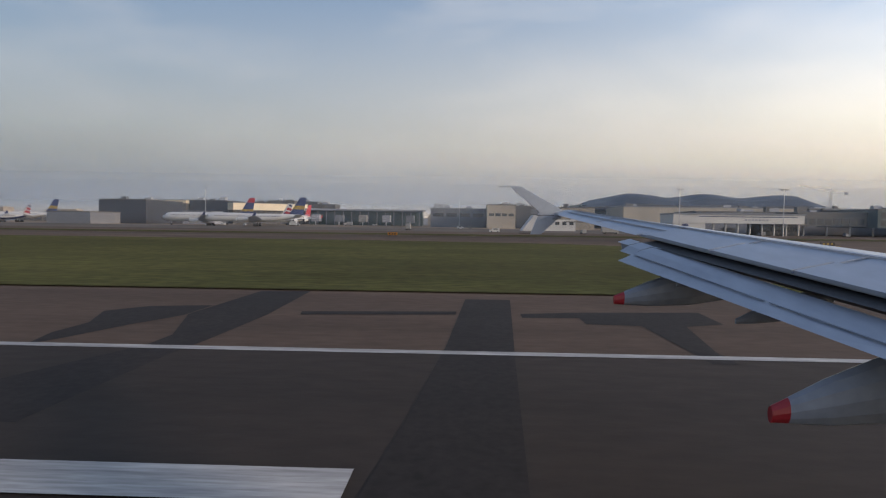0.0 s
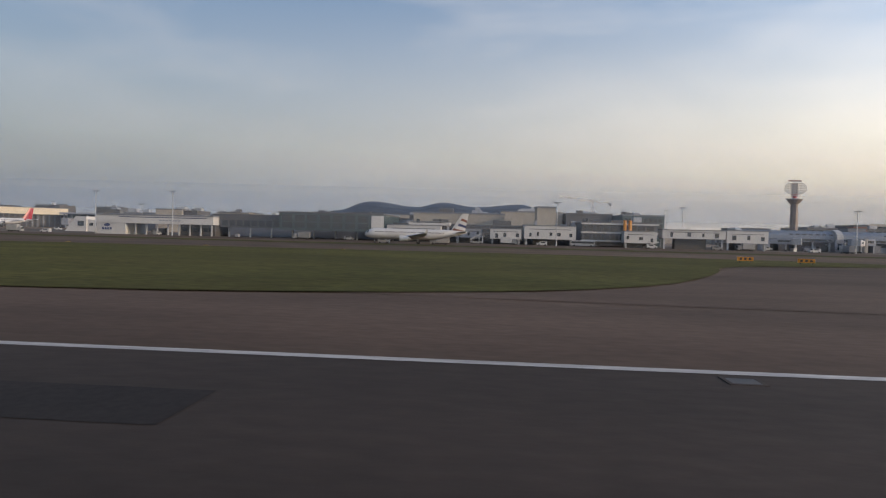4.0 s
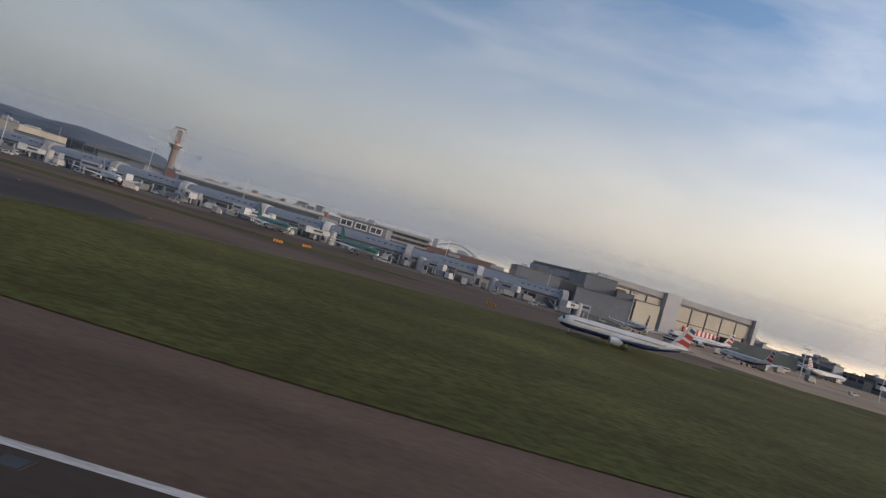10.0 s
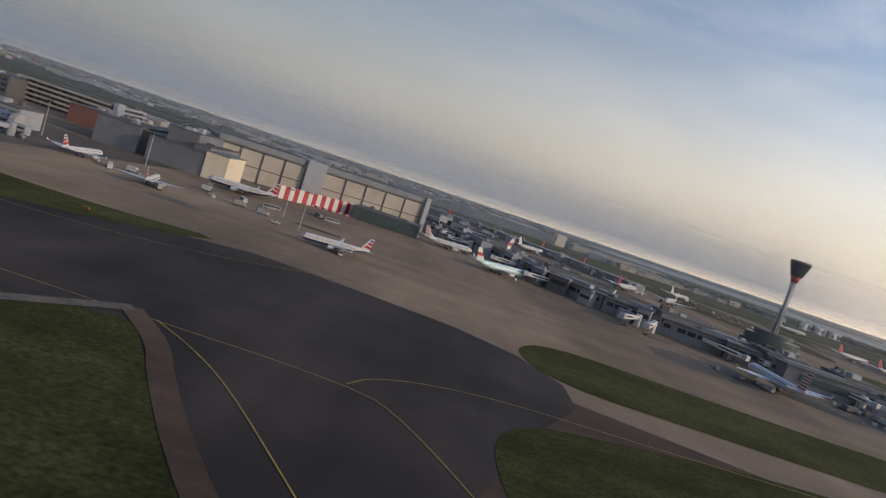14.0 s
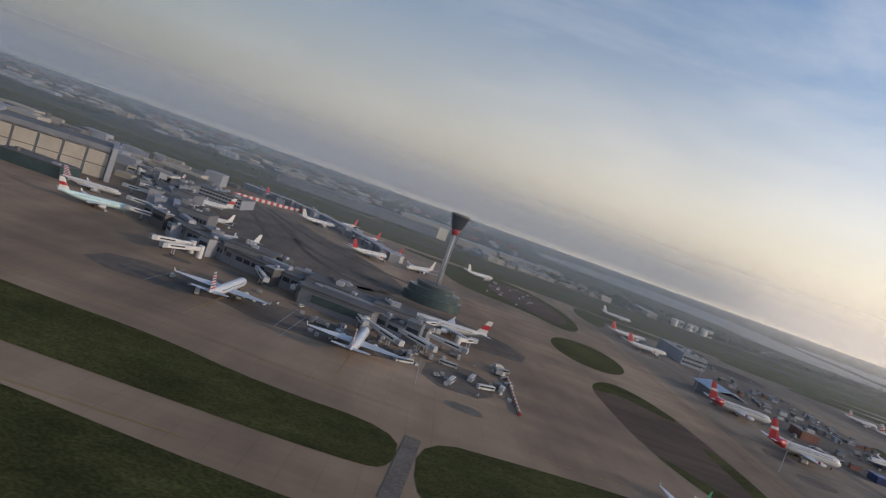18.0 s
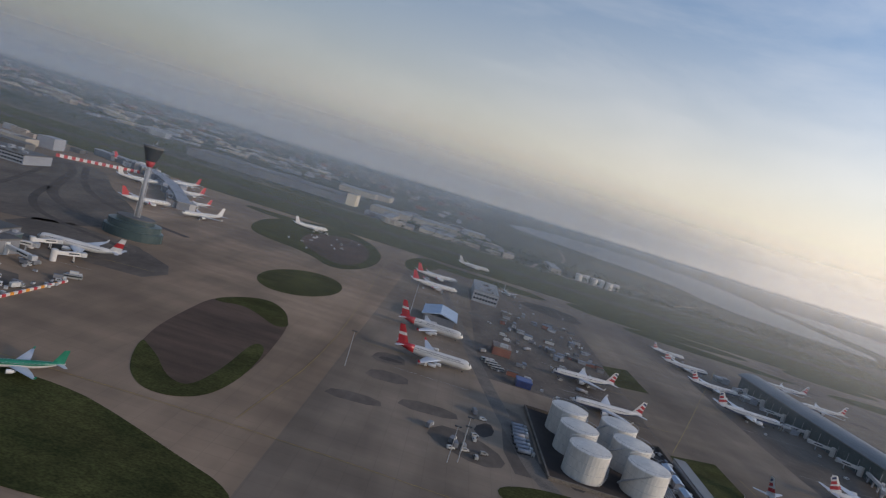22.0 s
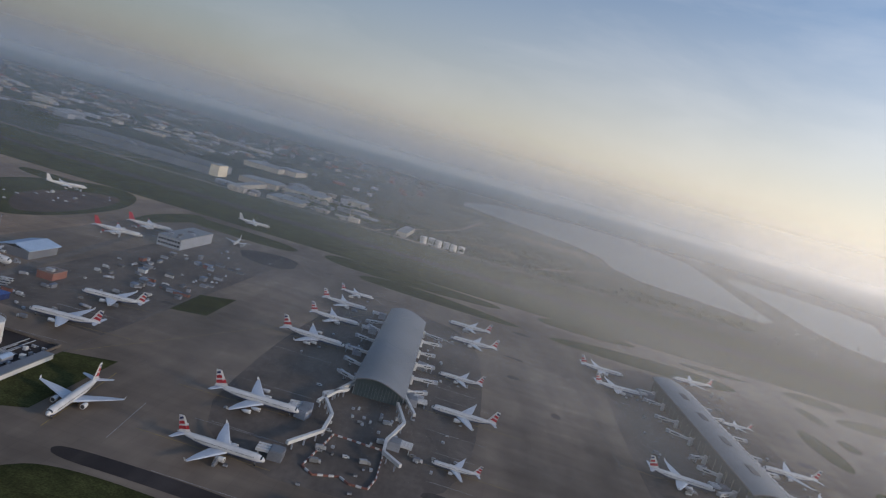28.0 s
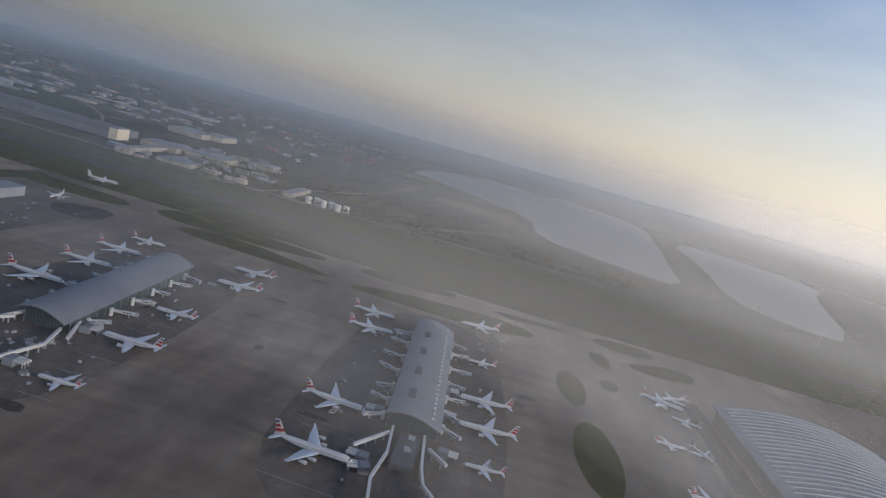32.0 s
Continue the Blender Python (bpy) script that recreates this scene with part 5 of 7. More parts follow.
for k in range(14):
    piece("roof_plant", box(263.6 + 3.1 * k, 184 + 5 * (k % 3), 6.66, 1.0 + 0.4 * (k % 4), 2.0, 0.8 + 0.5 * (k % 3)), (M_ROOFD, M_BRICK, M_CLAD, M_BLUEG)[k % 4], tw_)
for z in (1.4, 3.6, 5.2):
    piece("window_strip", box(284, 175.95, z, 42, 0.1, 0.9), M_GLASS, tw_)
tb = block("terminal_west", 306.4, 322, 200, 216, 8.2, M_BLUEG, M_ROOFD, "dark terminal block with square pale-framed windows", ducts=3)
for k in range(3):
    x = 308.6 + 5.0 * k
    fr = piece("window_frame", merge(box(x - 1.9, 199.8, 5.6, 0.4, 0.4, 2.3), box(x + 1.9, 199.8, 5.6, 0.4, 0.4, 2.3), box(x, 199.8, 5.6, 3.4, 0.4, 0.4), box(x, 199.8, 7.5, 3.4, 0.4, 0.4), box(x, 199.8, 6.0, 0.25, 0.4, 1.5)), M_WALLW, tb)
    piece("pane", box(x, 199.95, 6.0, 3.4, 0.08, 1.5), M_GLASS, fr)
for k in range(4):
    piece("storey_edge", box(300, 219.6, 2.0 + 1.7 * k, 26, 0.5, 0.35), M_CLAD, tb)
for x, y, w, h in ((240, 190, 5, 6.4), (247, 200, 4, 7.4), (232, 205, 7, 5.6), (290, 205, 3, 9.0), (296, 207, 2.2, 9.4), (222, 190, 8, 5.2), (206, 185, 10, 5.6)):
    block("roof_block", x, x + w, y, y + w, h, random.choice((M_ROOFD, M_BRICK, M_BLUEG)), M_ROOFD, "small dark plant block behind the pier", ducts=0)
cp = thing("car_park", "open multi-storey car park with pale deck edges and dark gaps", "car park")
for k in range(5):
    piece("deck", box(312, 285, 1.3 + k * 2.1, 42, 32, 0.3), M_ROOFD, cp)
    piece("deck_edge", box(312, 268.9, 1.1 + k * 2.1, 42.2, 0.2, 0.95), M_BEIGE, cp)
    piece("deck_edge", box(333.1, 285, 1.1 + k * 2.1, 0.2, 32, 0.95), M_CLAD, cp)
# near-black block inside the open decks, painting the shade in their gaps
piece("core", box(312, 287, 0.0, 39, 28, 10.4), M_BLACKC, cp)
for k in range(12):
    piece("column", box(293 + k * 3.5, 269.4, 0.0, 0.4, 0.5, 9.6), M_ROOFD, cp)
piece("stair_tower", box(335.4, 272, 0.0, 2.0, 6.0, 11.6), M_CLAD, cp)
block("office_block", 262, 296, 258, 282, 8.0, M_ROOFD, M_ROOFD, "brown and dark office block", bands=((1.6, 1.2, 22), (3.8, 1.2, 22), (6.0, 1.2, 22)), ducts=6)
block("brick_hall", 334, 361, 240, 262, 7.2, M_BRICK, M_ROOFD, "dark red brick hall behind the pier", ducts=6)
arch = thing("arched_roof", "thin arched white roof truss behind the car park", "roof truss")
pts = [(332 + 25 * i / 12, 330, 8.6 + 4.2 * math.sin(math.pi * i / 12)) for i in range(13)]
for dy in (0, 12):
    piece("arch", merge(*[bar((a[0], a[1] + dy, a[2]), (b[0], b[1] + dy, b[2]), 0.3, 0.3) for a, b in zip(pts, pts[1:])]), M_BLUEG, arch)
piece("hall", box(344.5, 336, 0, 25, 14, 8.5), M_BLUEG, arch)
block("service_hall", 366, 381, 204, 226, 8.8, M_BLUEG, M_ROOFD, "blue-grey windowless service hall", ducts=3)
block("service_hall", 381, 389, 205, 228, 8.2, M_BLACKC, M_ROOFD, "nearly black service hall between two grey ones", ducts=1)
block("service_hall", 389, 399.5, 206, 236, 12.6, M_BLUEG, M_ROOFD, "tall blue-grey stepped plant building", ducts=4)
block("service_hall", 386, 405, 200.5, 203, 7.4, M_BLUEG, M_ROOFD, "grey windowless hall front with one low vent")
block("service_hall", 399.6, 405.2, 203.2, 240, 9.6, M_BLUEG, M_ROOFD, "narrow grey windowless service hall", ducts=1)
block("cream_hall", 405.4, 413.2, 200, 216, 8.6, M_CREAM, M_ROOF, "small cream-coloured hall catching the sun")
block("gate_offices", 340, 366, 168, 178, 5.2, M_CLAD, M_ROOFD, "low grey offices with a row of square windows", bands=((3.0, 1.2, 12),), ducts=5)

# twin hangar
hg = thing("hangar", "huge twin hangar with pale panelled doors", "hangar")
D = Vector((475.8 - 431.2, 268.8 - 245.0, 0)).normalized()
ang = math.degrees(math.atan2(D.y, D.x))
hg.matrix_basis = pose(431.2, 245.0, 0, 0, 0, ang)
for x0, x1 in ((-38, -4), (4, 50)):
    piece("bay", box((x0 + x1) / 2, 22, 0, x1 - x0, 43, 12.8), M_CLAD, hg)
    piece("fascia", box((x0 + x1) / 2, 0.1, 12.81, x1 - x0, 1.6, 2.3), M_BLUEG, hg)
    piece("bay_roof", box((x0 + x1) / 2, 22, 12.81, x1 - x0 - 0.1, 40, 1.2), M_ROOFD, hg)
    n = 4 if x0 < 0 else 5
    for i in range(n):
        w = (x1 - x0) / n
        d = piece("door_leaf", box(x0 + (i + 0.5) * w, 0.3, 0.1, w - 0.5, 0.5, 12.3), M_ROOFD, hg)
        for z, ph in ((0.7, 5.2), (6.3, 5.7)):
            piece("panel", box(x0 + (i + 0.5) * w, 0.02, z, w - 1.0, 0.12, ph), M_BEIGE, d)
for x0 in (-4, 50):
    piece("pier_block", box(x0 + 4 if x0 < 0 else x0 + 1.2, 20, 0, 7.9 if x0 < 0 else 2.2, 44, 15.4), M_CLAD, hg)
bf = thing("blast_fence", "red and white striped blast fence across the apron", "fence")
bf.matrix_basis = pose(426.6, 212.6, 0, 0, 0, math.degrees(math.atan2(242 - 212.5, 453.7 - 426.6)))
me_r = [data_of("panel", *box(0, 0, 0.05, 1.98, 0.5, 4.7), m) for m in (M_RED, M_WALLW)]
for i in range(20):
    o = new("panel", me_r[i % 2])
    o.parent, o.location = bf, (1 + 2.0 * i, 0, 0)
piece("brace", merge(*[bar((2.0 * i, 3.0, 0.05), (2.0 * i, 0.3, 4.2), 0.2, 0.2) for i in range(21)]), M_STEEL, bf)
kr = thing("kerb_blocks", "row of small red and white concrete blocks", "barrier")
me_k = [data_of("block", *box(0, 0, 0.03, 1.1, 0.5, 0.6, 0.1), m) for m in (M_RED, M_WALLW)]
for i in range(44):
    o = new("block", me_k[i % 2])
    o.parent, o.location = kr, (452 - 0.2 + (i - 22) * 1.25, 236 - (0 if i < 22 else 0.3 * (i - 22)) + (i - 22) * 0.62 - 4, 0)
block("low_hangar", 452, 478, 232, 246, 4.6, M_TGLASS, M_ROOFD, "low dark green shed beside the hangar", ducts=2)
block("car_park_low", 486, 516, 334, 358, 5.4, M_CLAD, M_ROOFD, "pale multi-level car park", bands=((1.0, 1.0, 30), (3.0, 1.0, 30), (4.8, 0.8, 30)), ducts=6)
block("hangar_office", 484, 490, 300, 310, 9.0, M_WALLW, M_ROOF, "white cube office behind the hangar", bands=((2, 1, 4), (5, 1, 4)))

# terminal three pier running towards the runway
PIER = [(470, 330), (492, 292), (512, 258), (528, 222), (546, 202), (566, 192), (590, 184), (612, 180), (630, 176)]
for (xa, ya), (xb, yb) in zip(PIER, PIER[1:]):
    L = math.hypot(xb - xa, yb - ya)
    b = thing("pier_section", "dark grey glazed pier section with a flat roof", "pier")
    piece("wall", box(L / 2, 0, 0.02, L + 1.0, 8.0, 4.6), M_BLUEG, b)
    piece("roof", box(L / 2, 0, 4.63, L + 1.6, 8.8, 0.5, 0.1), M_ROOFD, b)
    windows_band(b, 0.5, L - 0.5, -4.0, 2.4, 1.3, max(3, int(L / 2)))
    piece("roof_plant", box(L * 0.5, 1.0, 5.14, L * 0.4, 2.5, 1.2, 0.1), M_CLAD, b)
    b.matrix_basis = pose(xa, ya, 0, 0, 0, math.degrees(math.atan2(yb - ya, xb - xa)))
for x0, y0, w, d, h in ((560, 190, 16, 12, 6.5), (590, 180, 14, 13, 6.0), (612, 176, 13, 12, 6.2), (528, 226, 12, 10, 7.0), (506, 268, 10, 12, 7.2), (488, 300, 12, 12, 7.5)):
    block("pier_house", x0, x0 + w, y0, y0 + d, h, M_BLUEG, M_ROOFD, "dark flat-roofed pier house", bands=((3.4, 1.6, 8),), ducts=4)
def pier_room(x, y, w, d, h, turn, wall, roof):
    r = thing("pier_room", "flat-roofed grey room built onto the pier", "building", "rooms along the pier")
    piece("wall", box(0, 0, 0.02, w, d, h), wall, r)
    piece("roof", box(0, 0, h + 0.024, w + 0.4, d + 0.4, 0.3, 0.08), roof, r)
    piece("window", box(0, -d / 2 - 0.02, h * 0.5, w * 0.8, 0.06, h * 0.25), M_GLASS, r)
    piece("roof_unit", box(w * 0.15, d * 0.1, h + 0.33, w * 0.3, d * 0.3, 0.8, 0.1), M_CLAD, r)
    r.matrix_basis = pose(x, y, 0, 0, 0, turn)


rnd = random.Random(52)
for (xa, ya), (xb, yb) in zip(PIER, PIER[1:]):
    tn = math.degrees(math.atan2(yb - ya, xb - xa))
    for k in range(4):
        u, o = rnd.random(), rnd.choice((-1, 1)) * rnd.uniform(4.5, 9.0)
        pier_room(xa + (xb - xa) * u - o * math.sin(radians(tn)), ya + (yb - ya) * u + o * math.cos(radians(tn)), rnd.uniform(3, 8), rnd.uniform(3, 6), rnd.uniform(2.6, 6.6), tn + rnd.choice((0, 0, 20, -15)),
                  rnd.choice((M_BLUEG, M_CLAD, M_ROOFD, M_TGLASS)), rnd.choice((M_ROOFD, M_CLAD, M_ROOF)))
hs = thing("pier_end_hall", "broad flat-roofed head of the pier with glazed sides", "pier")
piece("wall", prism([(591, 170), (613, 167.5), (624, 184), (612, 190), (595, 192.5), (590, 183)], 0.03, 5.2), M_BLUEG, hs)
piece("roof", prism([(590.5, 169.5), (613.3, 167), (624.6, 184.2), (612.2, 190.6), (594.8, 193.1), (589.5, 183)], 5.204, 5.6), M_ROOFD, hs)
piece("glazing", bar((595, 169.35, 1.8), (612, 167.5, 1.8), 0.12, 2.2), M_TGLASS, hs)
piece("roof_stripe", bar((596, 178, 5.604), (612, 176, 5.604), 1.2, 0.5), M_CLAD, hs)
for x, y, hd, ln in ((572, 188, -62, 17), (606, 176, -66, 15), (624, 182, 20, 9), (536, 214, -165, 18), (500, 262, 200, 10), (520, 232, 190, 12), (480, 318, -20, 9), (545, 216, 20, 8), (512, 268, 10, 10), (626, 170, -55, 10), (630, 176, -20, 12), (640, 184, 50, 8),
                     (552, 186, -130, 12), (556, 183, -118, 13), (612, 166, -48, 16), (618, 172, -40, 18), (495, 284, 215, 9), (504, 274, 28, 9), (484, 308, 205, 9), (475, 330, 20, 9), (590, 186, -100, 10), (628, 190, 60, 8)):
    jet_bridge(x, y, hd, ln, 2.4)
for x, y, hd in ((537.0, 220.7, 12), (517.8, 247.5, 21), (491.0, 286.0, 3), (484.6, 293.9, 41), (457.8, 333.2, 35)):
    jet_bridge(x, y, hd, 6.5, 2.2)
    pier_room(x - 3.0, y - 3.0, 4.5, 3.5, 3.6, hd, M_BEIGE, M_ROOF)
# far pier with the tower
PIER2 = [(604, 348), (588, 376), (570, 404), (552, 428), (530, 452), (505, 470), (470, 478)]
for (xa, ya), (xb, yb) in zip(PIER2, PIER2[1:]):
    L = math.hypot(xb - xa, yb - ya)
    b = thing("pier_section", "grey pier section between parked airliners", "pier")
    piece("wall", box(L / 2, 0, 0.02, L + 1.0, 7.0, 4.4), M_BLUEG, b)
    piece("roof", box(L / 2, 0, 4.43, L + 1.6, 7.8, 0.5, 0.1), M_CLAD, b)
    windows_band(b, 0.5, L - 0.5, -3.5, 2.4, 1.2, max(3, int(L / 2)))
    b.matrix_basis = pose(xa, ya, 0, 0, 0, math.degrees(math.atan2(yb - ya, xb - xa)))
for i in range(6):
    jet_bridge(600 - i * 17, 352 + i * 24, -40 if i % 2 else 130, 9, 2.2)
for (xa, ya), (xb, yb) in zip(PIER2, PIER2[1:]):
    tn = math.degrees(math.atan2(yb - ya, xb - xa))
    for k in range(4):
        u, o = rnd.random(), rnd.choice((-1, 1)) * rnd.uniform(4.0, 8.0)
        pier_room(xa + (xb - xa) * u - o * math.sin(radians(tn)), ya + (yb - ya) * u + o * math.cos(radians(tn)), rnd.uniform(3, 7), rnd.uniform(3, 5), rnd.uniform(2.4, 5.4), tn,
                  rnd.choice((M_BLUEG, M_CLAD, M_WALLW, M_ROOFD)), rnd.choice((M_ROOFD, M_CLAD)))
lt = thing("light_barrier", "low red and white block barrier beside the stands", "barrier")
me_l = [data_of("block", *box(0, 0, 0.03, 1.5, 0.6, 0.75, 0.08), m) for m in (M_RED, M_WALLW, M_ORANGE)]
for i in range(24):
    o = new("block", me_l[(0, 1, 2, 1)[i % 4]])
    o.parent, o.location = lt, ((655.4, 137.4 + i * 1.45, 0) if i < 22 else (653.4 - 2 * (i - 22), 169.5, 0))
    o.rotation_euler = (0, 0, math.pi / 2 if i < 22 else 0)
bl = thing("blast_fence", "low red and white blast fence by the far pier", "fence")
me_b = [data_of("panel", *box(0, 0, 0.05, 2.4, 0.4, 2.2), m) for m in (M_RED, M_WALLW)]
bl.matrix_basis = pose(488, 404, 0, 0, 0, 50)
for i in range(26):
    o = new("panel", me_b[i % 2])
    o.parent, o.location = bl, (i * 2.45, 0, 0)

# control tower
tw = thing("control_tower", "slender white control tower with a dark flared cab and red collar", "control tower")
tw.matrix_basis = pose(629.5, 249.5, 0)
piece("base_building", loft([[(x, y, z) for x, y in ellipse(0, 0, r, r * 0.72, 28)] for z, r in ((0.02, 12.5), (3.6, 12.5), (3.8, 11.2), (6.4, 11.2), (6.6, 8.0), (8.0, 8.0))]), M_TGLASS, tw)
piece("base_roof", loft([[(x, y, z) for x, y in ellipse(0, 0, r, r * 0.72, 28)] for z, r in ((8.004, 8.2), (8.5, 8.0))]), M_ROOFD, tw)
piece("mast", tube(0, 0, 8.4, 30.5, 0.85, 0.78, 16), M_CLAD, tw, smooth=True)
for i in range(3):
    a = 2 * math.pi * i / 3
    piece("stay", tube(1.25 * math.cos(a), 1.25 * math.sin(a), 8.4, 30.4, 0.14, 0.14, 6), M_STEEL, tw)
piece("collar", tube(0, 0, 30.5, 33.0, 1.25, 2.0, 20), M_RED, tw, smooth=True)
piece("cab", tube(0, 0, 33.01, 38.6, 2.1, 4.0, 20), M_GLASS, tw)
piece("cab_roof", tube(0, 0, 38.61, 39.4, 4.15, 3.9, 20), M_ROOFD, tw)
piece("aerial", merge(tube(0.8, 0, 39.41, 42.0, 0.08, 0.05, 6), tube(-1.0, 0.6, 39.41, 41.2, 0.08, 0.05, 6)), M_STEEL, tw)
for i in range(16):
    a = 2 * math.pi * i / 16
    piece("cab_mullion", bar((2.13 * math.cos(a), 2.13 * math.sin(a), 33.0), (4.03 * math.cos(a), 4.03 * math.sin(a), 38.6), 0.12, 0.12), M_DARK, tw)

# radar tower
rt = thing("radar_tower", "brown radar tower with a large lattice aerial", "radar tower")
rt.matrix_basis = pose(238.3, 219.4, 0)
piece("shaft", tube(0, 0, 0.02, 15.0, 1.45, 1.2, 8), M_BROWN, rt)
piece("platform", tube(0, 0, 15.01, 16.6, 1.3, 2.4, 12), M_BROWN, rt)
piece("deck", tube(0, 0, 16.61, 16.9, 2.7, 2.7, 12), M_STEEL, rt)
piece("pedestal", tube(0, 0, 16.91, 18.4, 0.7, 0.6, 10), M_RED, rt)
half_w = lambda k: 3.7 * (1 - (abs(k - 4) / 5.2) ** 2.4)
aerial = piece("aerial", merge(*[bar((-half_w(k), -0.4 - 0.03 * (k - 4) ** 2, 17.9 + k * 0.58), (half_w(k), -0.4 - 0.03 * (k - 4) ** 2, 17.9 + k * 0.58), 0.2, 0.22) for k in range(9)]), M_WALLW, rt, "white lattice radar aerial")
piece("rib", merge(*[bar((-3.4 + k * 0.567, -0.3, 18.0 + 0.1 * abs(k - 6) ** 1.4), (-3.4 + k * 0.567, -0.5, 22.7 - 0.1 * abs(k - 6) ** 1.4), 0.14, 0.14) for k in range(13)]), M_WALLW, aerial)
piece("backing", merge(box(0, 0.3, 17.6, 2.0, 0.5, 4.4), box(0, 0.3, 22.8, 4.2, 0.4, 0.4)), M_BRICK, aerial)
piece("feed", bar((0, -0.2, 18.6), (0, -2.6, 19.4), 0.16, 0.16), M_STEEL, aerial)

# tower crane far behind
cr = thing("tower_crane", "pale tower crane behind the terminals", "crane")
cr.matrix_basis = pose(188.5, 330, 0)
piece("mast", merge(*[bar((sx, sy, 0.02), (sx, sy, 19.4), 0.18, 0.18) for sx in (-0.6, 0.6) for sy in (-0.6, 0.6)],
                    *[bar((-0.6, -0.6, z), (0.6, -0.6, z + 1.2), 0.12, 0.12) for z in range(1, 18, 2)]), M_WALLW, cr)
piece("jib", merge(bar((-17.5, -4, 22.6), (0, 0, 20.6), 0.4, 0.4), bar((0, 0, 20.6), (9.5, 2, 20.1), 0.4, 0.4), bar((-17.5, -4, 23.0), (0, 0, 21.9), 0.2, 0.2), bar((0, 0, 19.4), (0, 0, 22.4), 0.3, 0.3)), M_WALLW, cr)
piece("counterweight", box(9.0, 1.9, 18.7, 1.6, 1.0, 1.4), M_CLAD, cr)

# fuel tanks
TANK_R, TANK_H = 5.5, 7.4
for x, y in ((810.2, 146.2), (809.8, 160.2), (809.4, 174.4), (825.8, 146), (825.2, 160.1), (824.7, 173.6)):
    tk = thing("fuel_tank", "large white cylindrical fuel storage tank", "storage tank", "fuel tanks in the compound")
    piece("shell", tube(0, 0, 0.06, TANK_H, TANK_R, TANK_R, 36), M_TANK, tk, smooth=False)
    piece("roof", tube(0, 0, TANK_H + 0.004, TANK_H + 0.25, TANK_R + 0.12, TANK_R, 36, 0.7), M_TANK, tk)
    q = TANK_R + 0.1
    around = lambda i, m, r, z: (r * math.cos(2 * math.pi * i / m), r * math.sin(2 * math.pi * i / m), z)
    piece("rim", merge(*[bar(around(i, 30, q, TANK_H + 0.9), around(i + 1, 30, q, TANK_H + 0.9), 0.06, 0.06) for i in range(30)],
                       *[bar(around(i, 15, q, TANK_H + 0.2), around(i, 15, q, TANK_H + 0.9), 0.06, 0.06) for i in range(15)]), M_STEEL, tk)
    piece("seam", merge(*[bar(around(i, 36, TANK_R + 0.01, z), around(i + 1, 36, TANK_R + 0.01, z), 0.04, 0.07) for z in (2.5, 5.0) for i in range(36)]), M_STEEL, tk)
    piece("stair", merge(*[bar(around(3.6 + 0.09 * k, 6.2832, q + 0.25, 0.3 + k * 0.37), around(3.7 + 0.09 * k, 6.2832, q + 0.25, 0.3 + k * 0.37), 0.5, 0.1) for k in range(20)]), M_STEEL, tk)
    tk.matrix_basis = pose(x, y, 0, 0, 0, (x * 37) % 360)
bund = thing("bund_wall", "low concrete wall round the fuel tanks", "wall")
for a, b in (((800, 137), (845, 137.5)), ((845, 137.5), (843, 186)), ((843, 186), (798.5, 186)), ((798.5, 186), (800, 137))):
    piece("wall_run", bar((*a, 0.03), (*b, 0.03), 0.5, 0.9), M_SLAB, bund)
sheet("tank_yard", [(800, 137), (845, 137.5), (843, 186), (798.5, 186)], 0.07, M_ASPHALT, "dark gravel yard under the tanks", "yard")
random.seed(31)
runs = thing("pipe_runs", "parallel steel pipes on low sleepers beside the tanks", "pipework")
for k in range(5):
    x = 833.2 + 0.75 * k
    piece("pipe", bar((x, 139.5 + 2 * (k % 2), 0.35), (x, 184 - 6 * (k % 3), 0.35), 0.26, 0.26), M_STEEL, runs)
for k in range(9):
    piece("sleeper", box(834.7, 141.5 + 5 * k, 0.075, 4.0, 0.4, 0.27), M_SLAB, runs)
for k in range(3):
    ps = thing("pump_shed", "small pump shed with a pale blue sheet roof", "shed", "pump sheds by the tanks")
    piece("wall", box(0, 0, 0.075, 2.3, 4.6, 1.7), M_CLAD, ps)
    piece("roof", loft([[(-1.35, y, 1.78), (0, y, 2.3), (1.35, y, 1.78), (1.35, y, 1.66), (0, y, 2.15), (-1.35, y, 1.66)] for y in (-2.5, 2.5)]), M_PALEBLUE, ps)
    ps.matrix_basis = pose(839.4, 151 + 7.4 * k, 0)
for i in range(16):
    p_ = thing("pipe_rack", "small rack of pipes and pumps beside the tanks", "pipework", "pipe racks by the tanks")
    piece("frame", box(0, 0, 0.075, random.uniform(0.6, 1.6), random.uniform(0.5, 1.3), random.uniform(0.5, 1.4), 0.1), random.choice((M_STEEL, M_WALLW, M_BLUEG)), p_)
    piece("pipe", bar((-1.2, 0.8, 0.3), (1.2, 0.8, 0.3), 0.2, 0.2), M_STEEL, p_)
    p_.matrix_basis = pose(838 + (i % 2) * 3.6, 140 + (i // 2) * 5.7 + (0 if i < 3 or i > 12 else 2.2), 0, 0, 0, random.uniform(-6, 6))
block("tank_shed", 844.5, 848, 150, 176, 1.6, M_WALLW, M_ROOF, "long low white shed beside the tanks")

# two satellite halls under curved roofs, with their link bridges
sat, arc, low, eave = vault("satellite_hall", 937.5, 957, 218, 330, 6.0, 11.0, "long satellite terminal under a curved grey roof", 2.0)
sat2, arc2, low2, eave2 = vault("satellite_hall", 1091.5, 1113.0, 224, 350, 6.0, 10.4, "long satellite terminal with rooflights in its curved roof", 2.6)
def leaning(old, place, turn):
    """Turns a hall and what stands along it about the middle of its front."""
    return pose(*place, 0, 0, 0, turn) @ Matrix.Translation((-old[0], -old[1], 0))


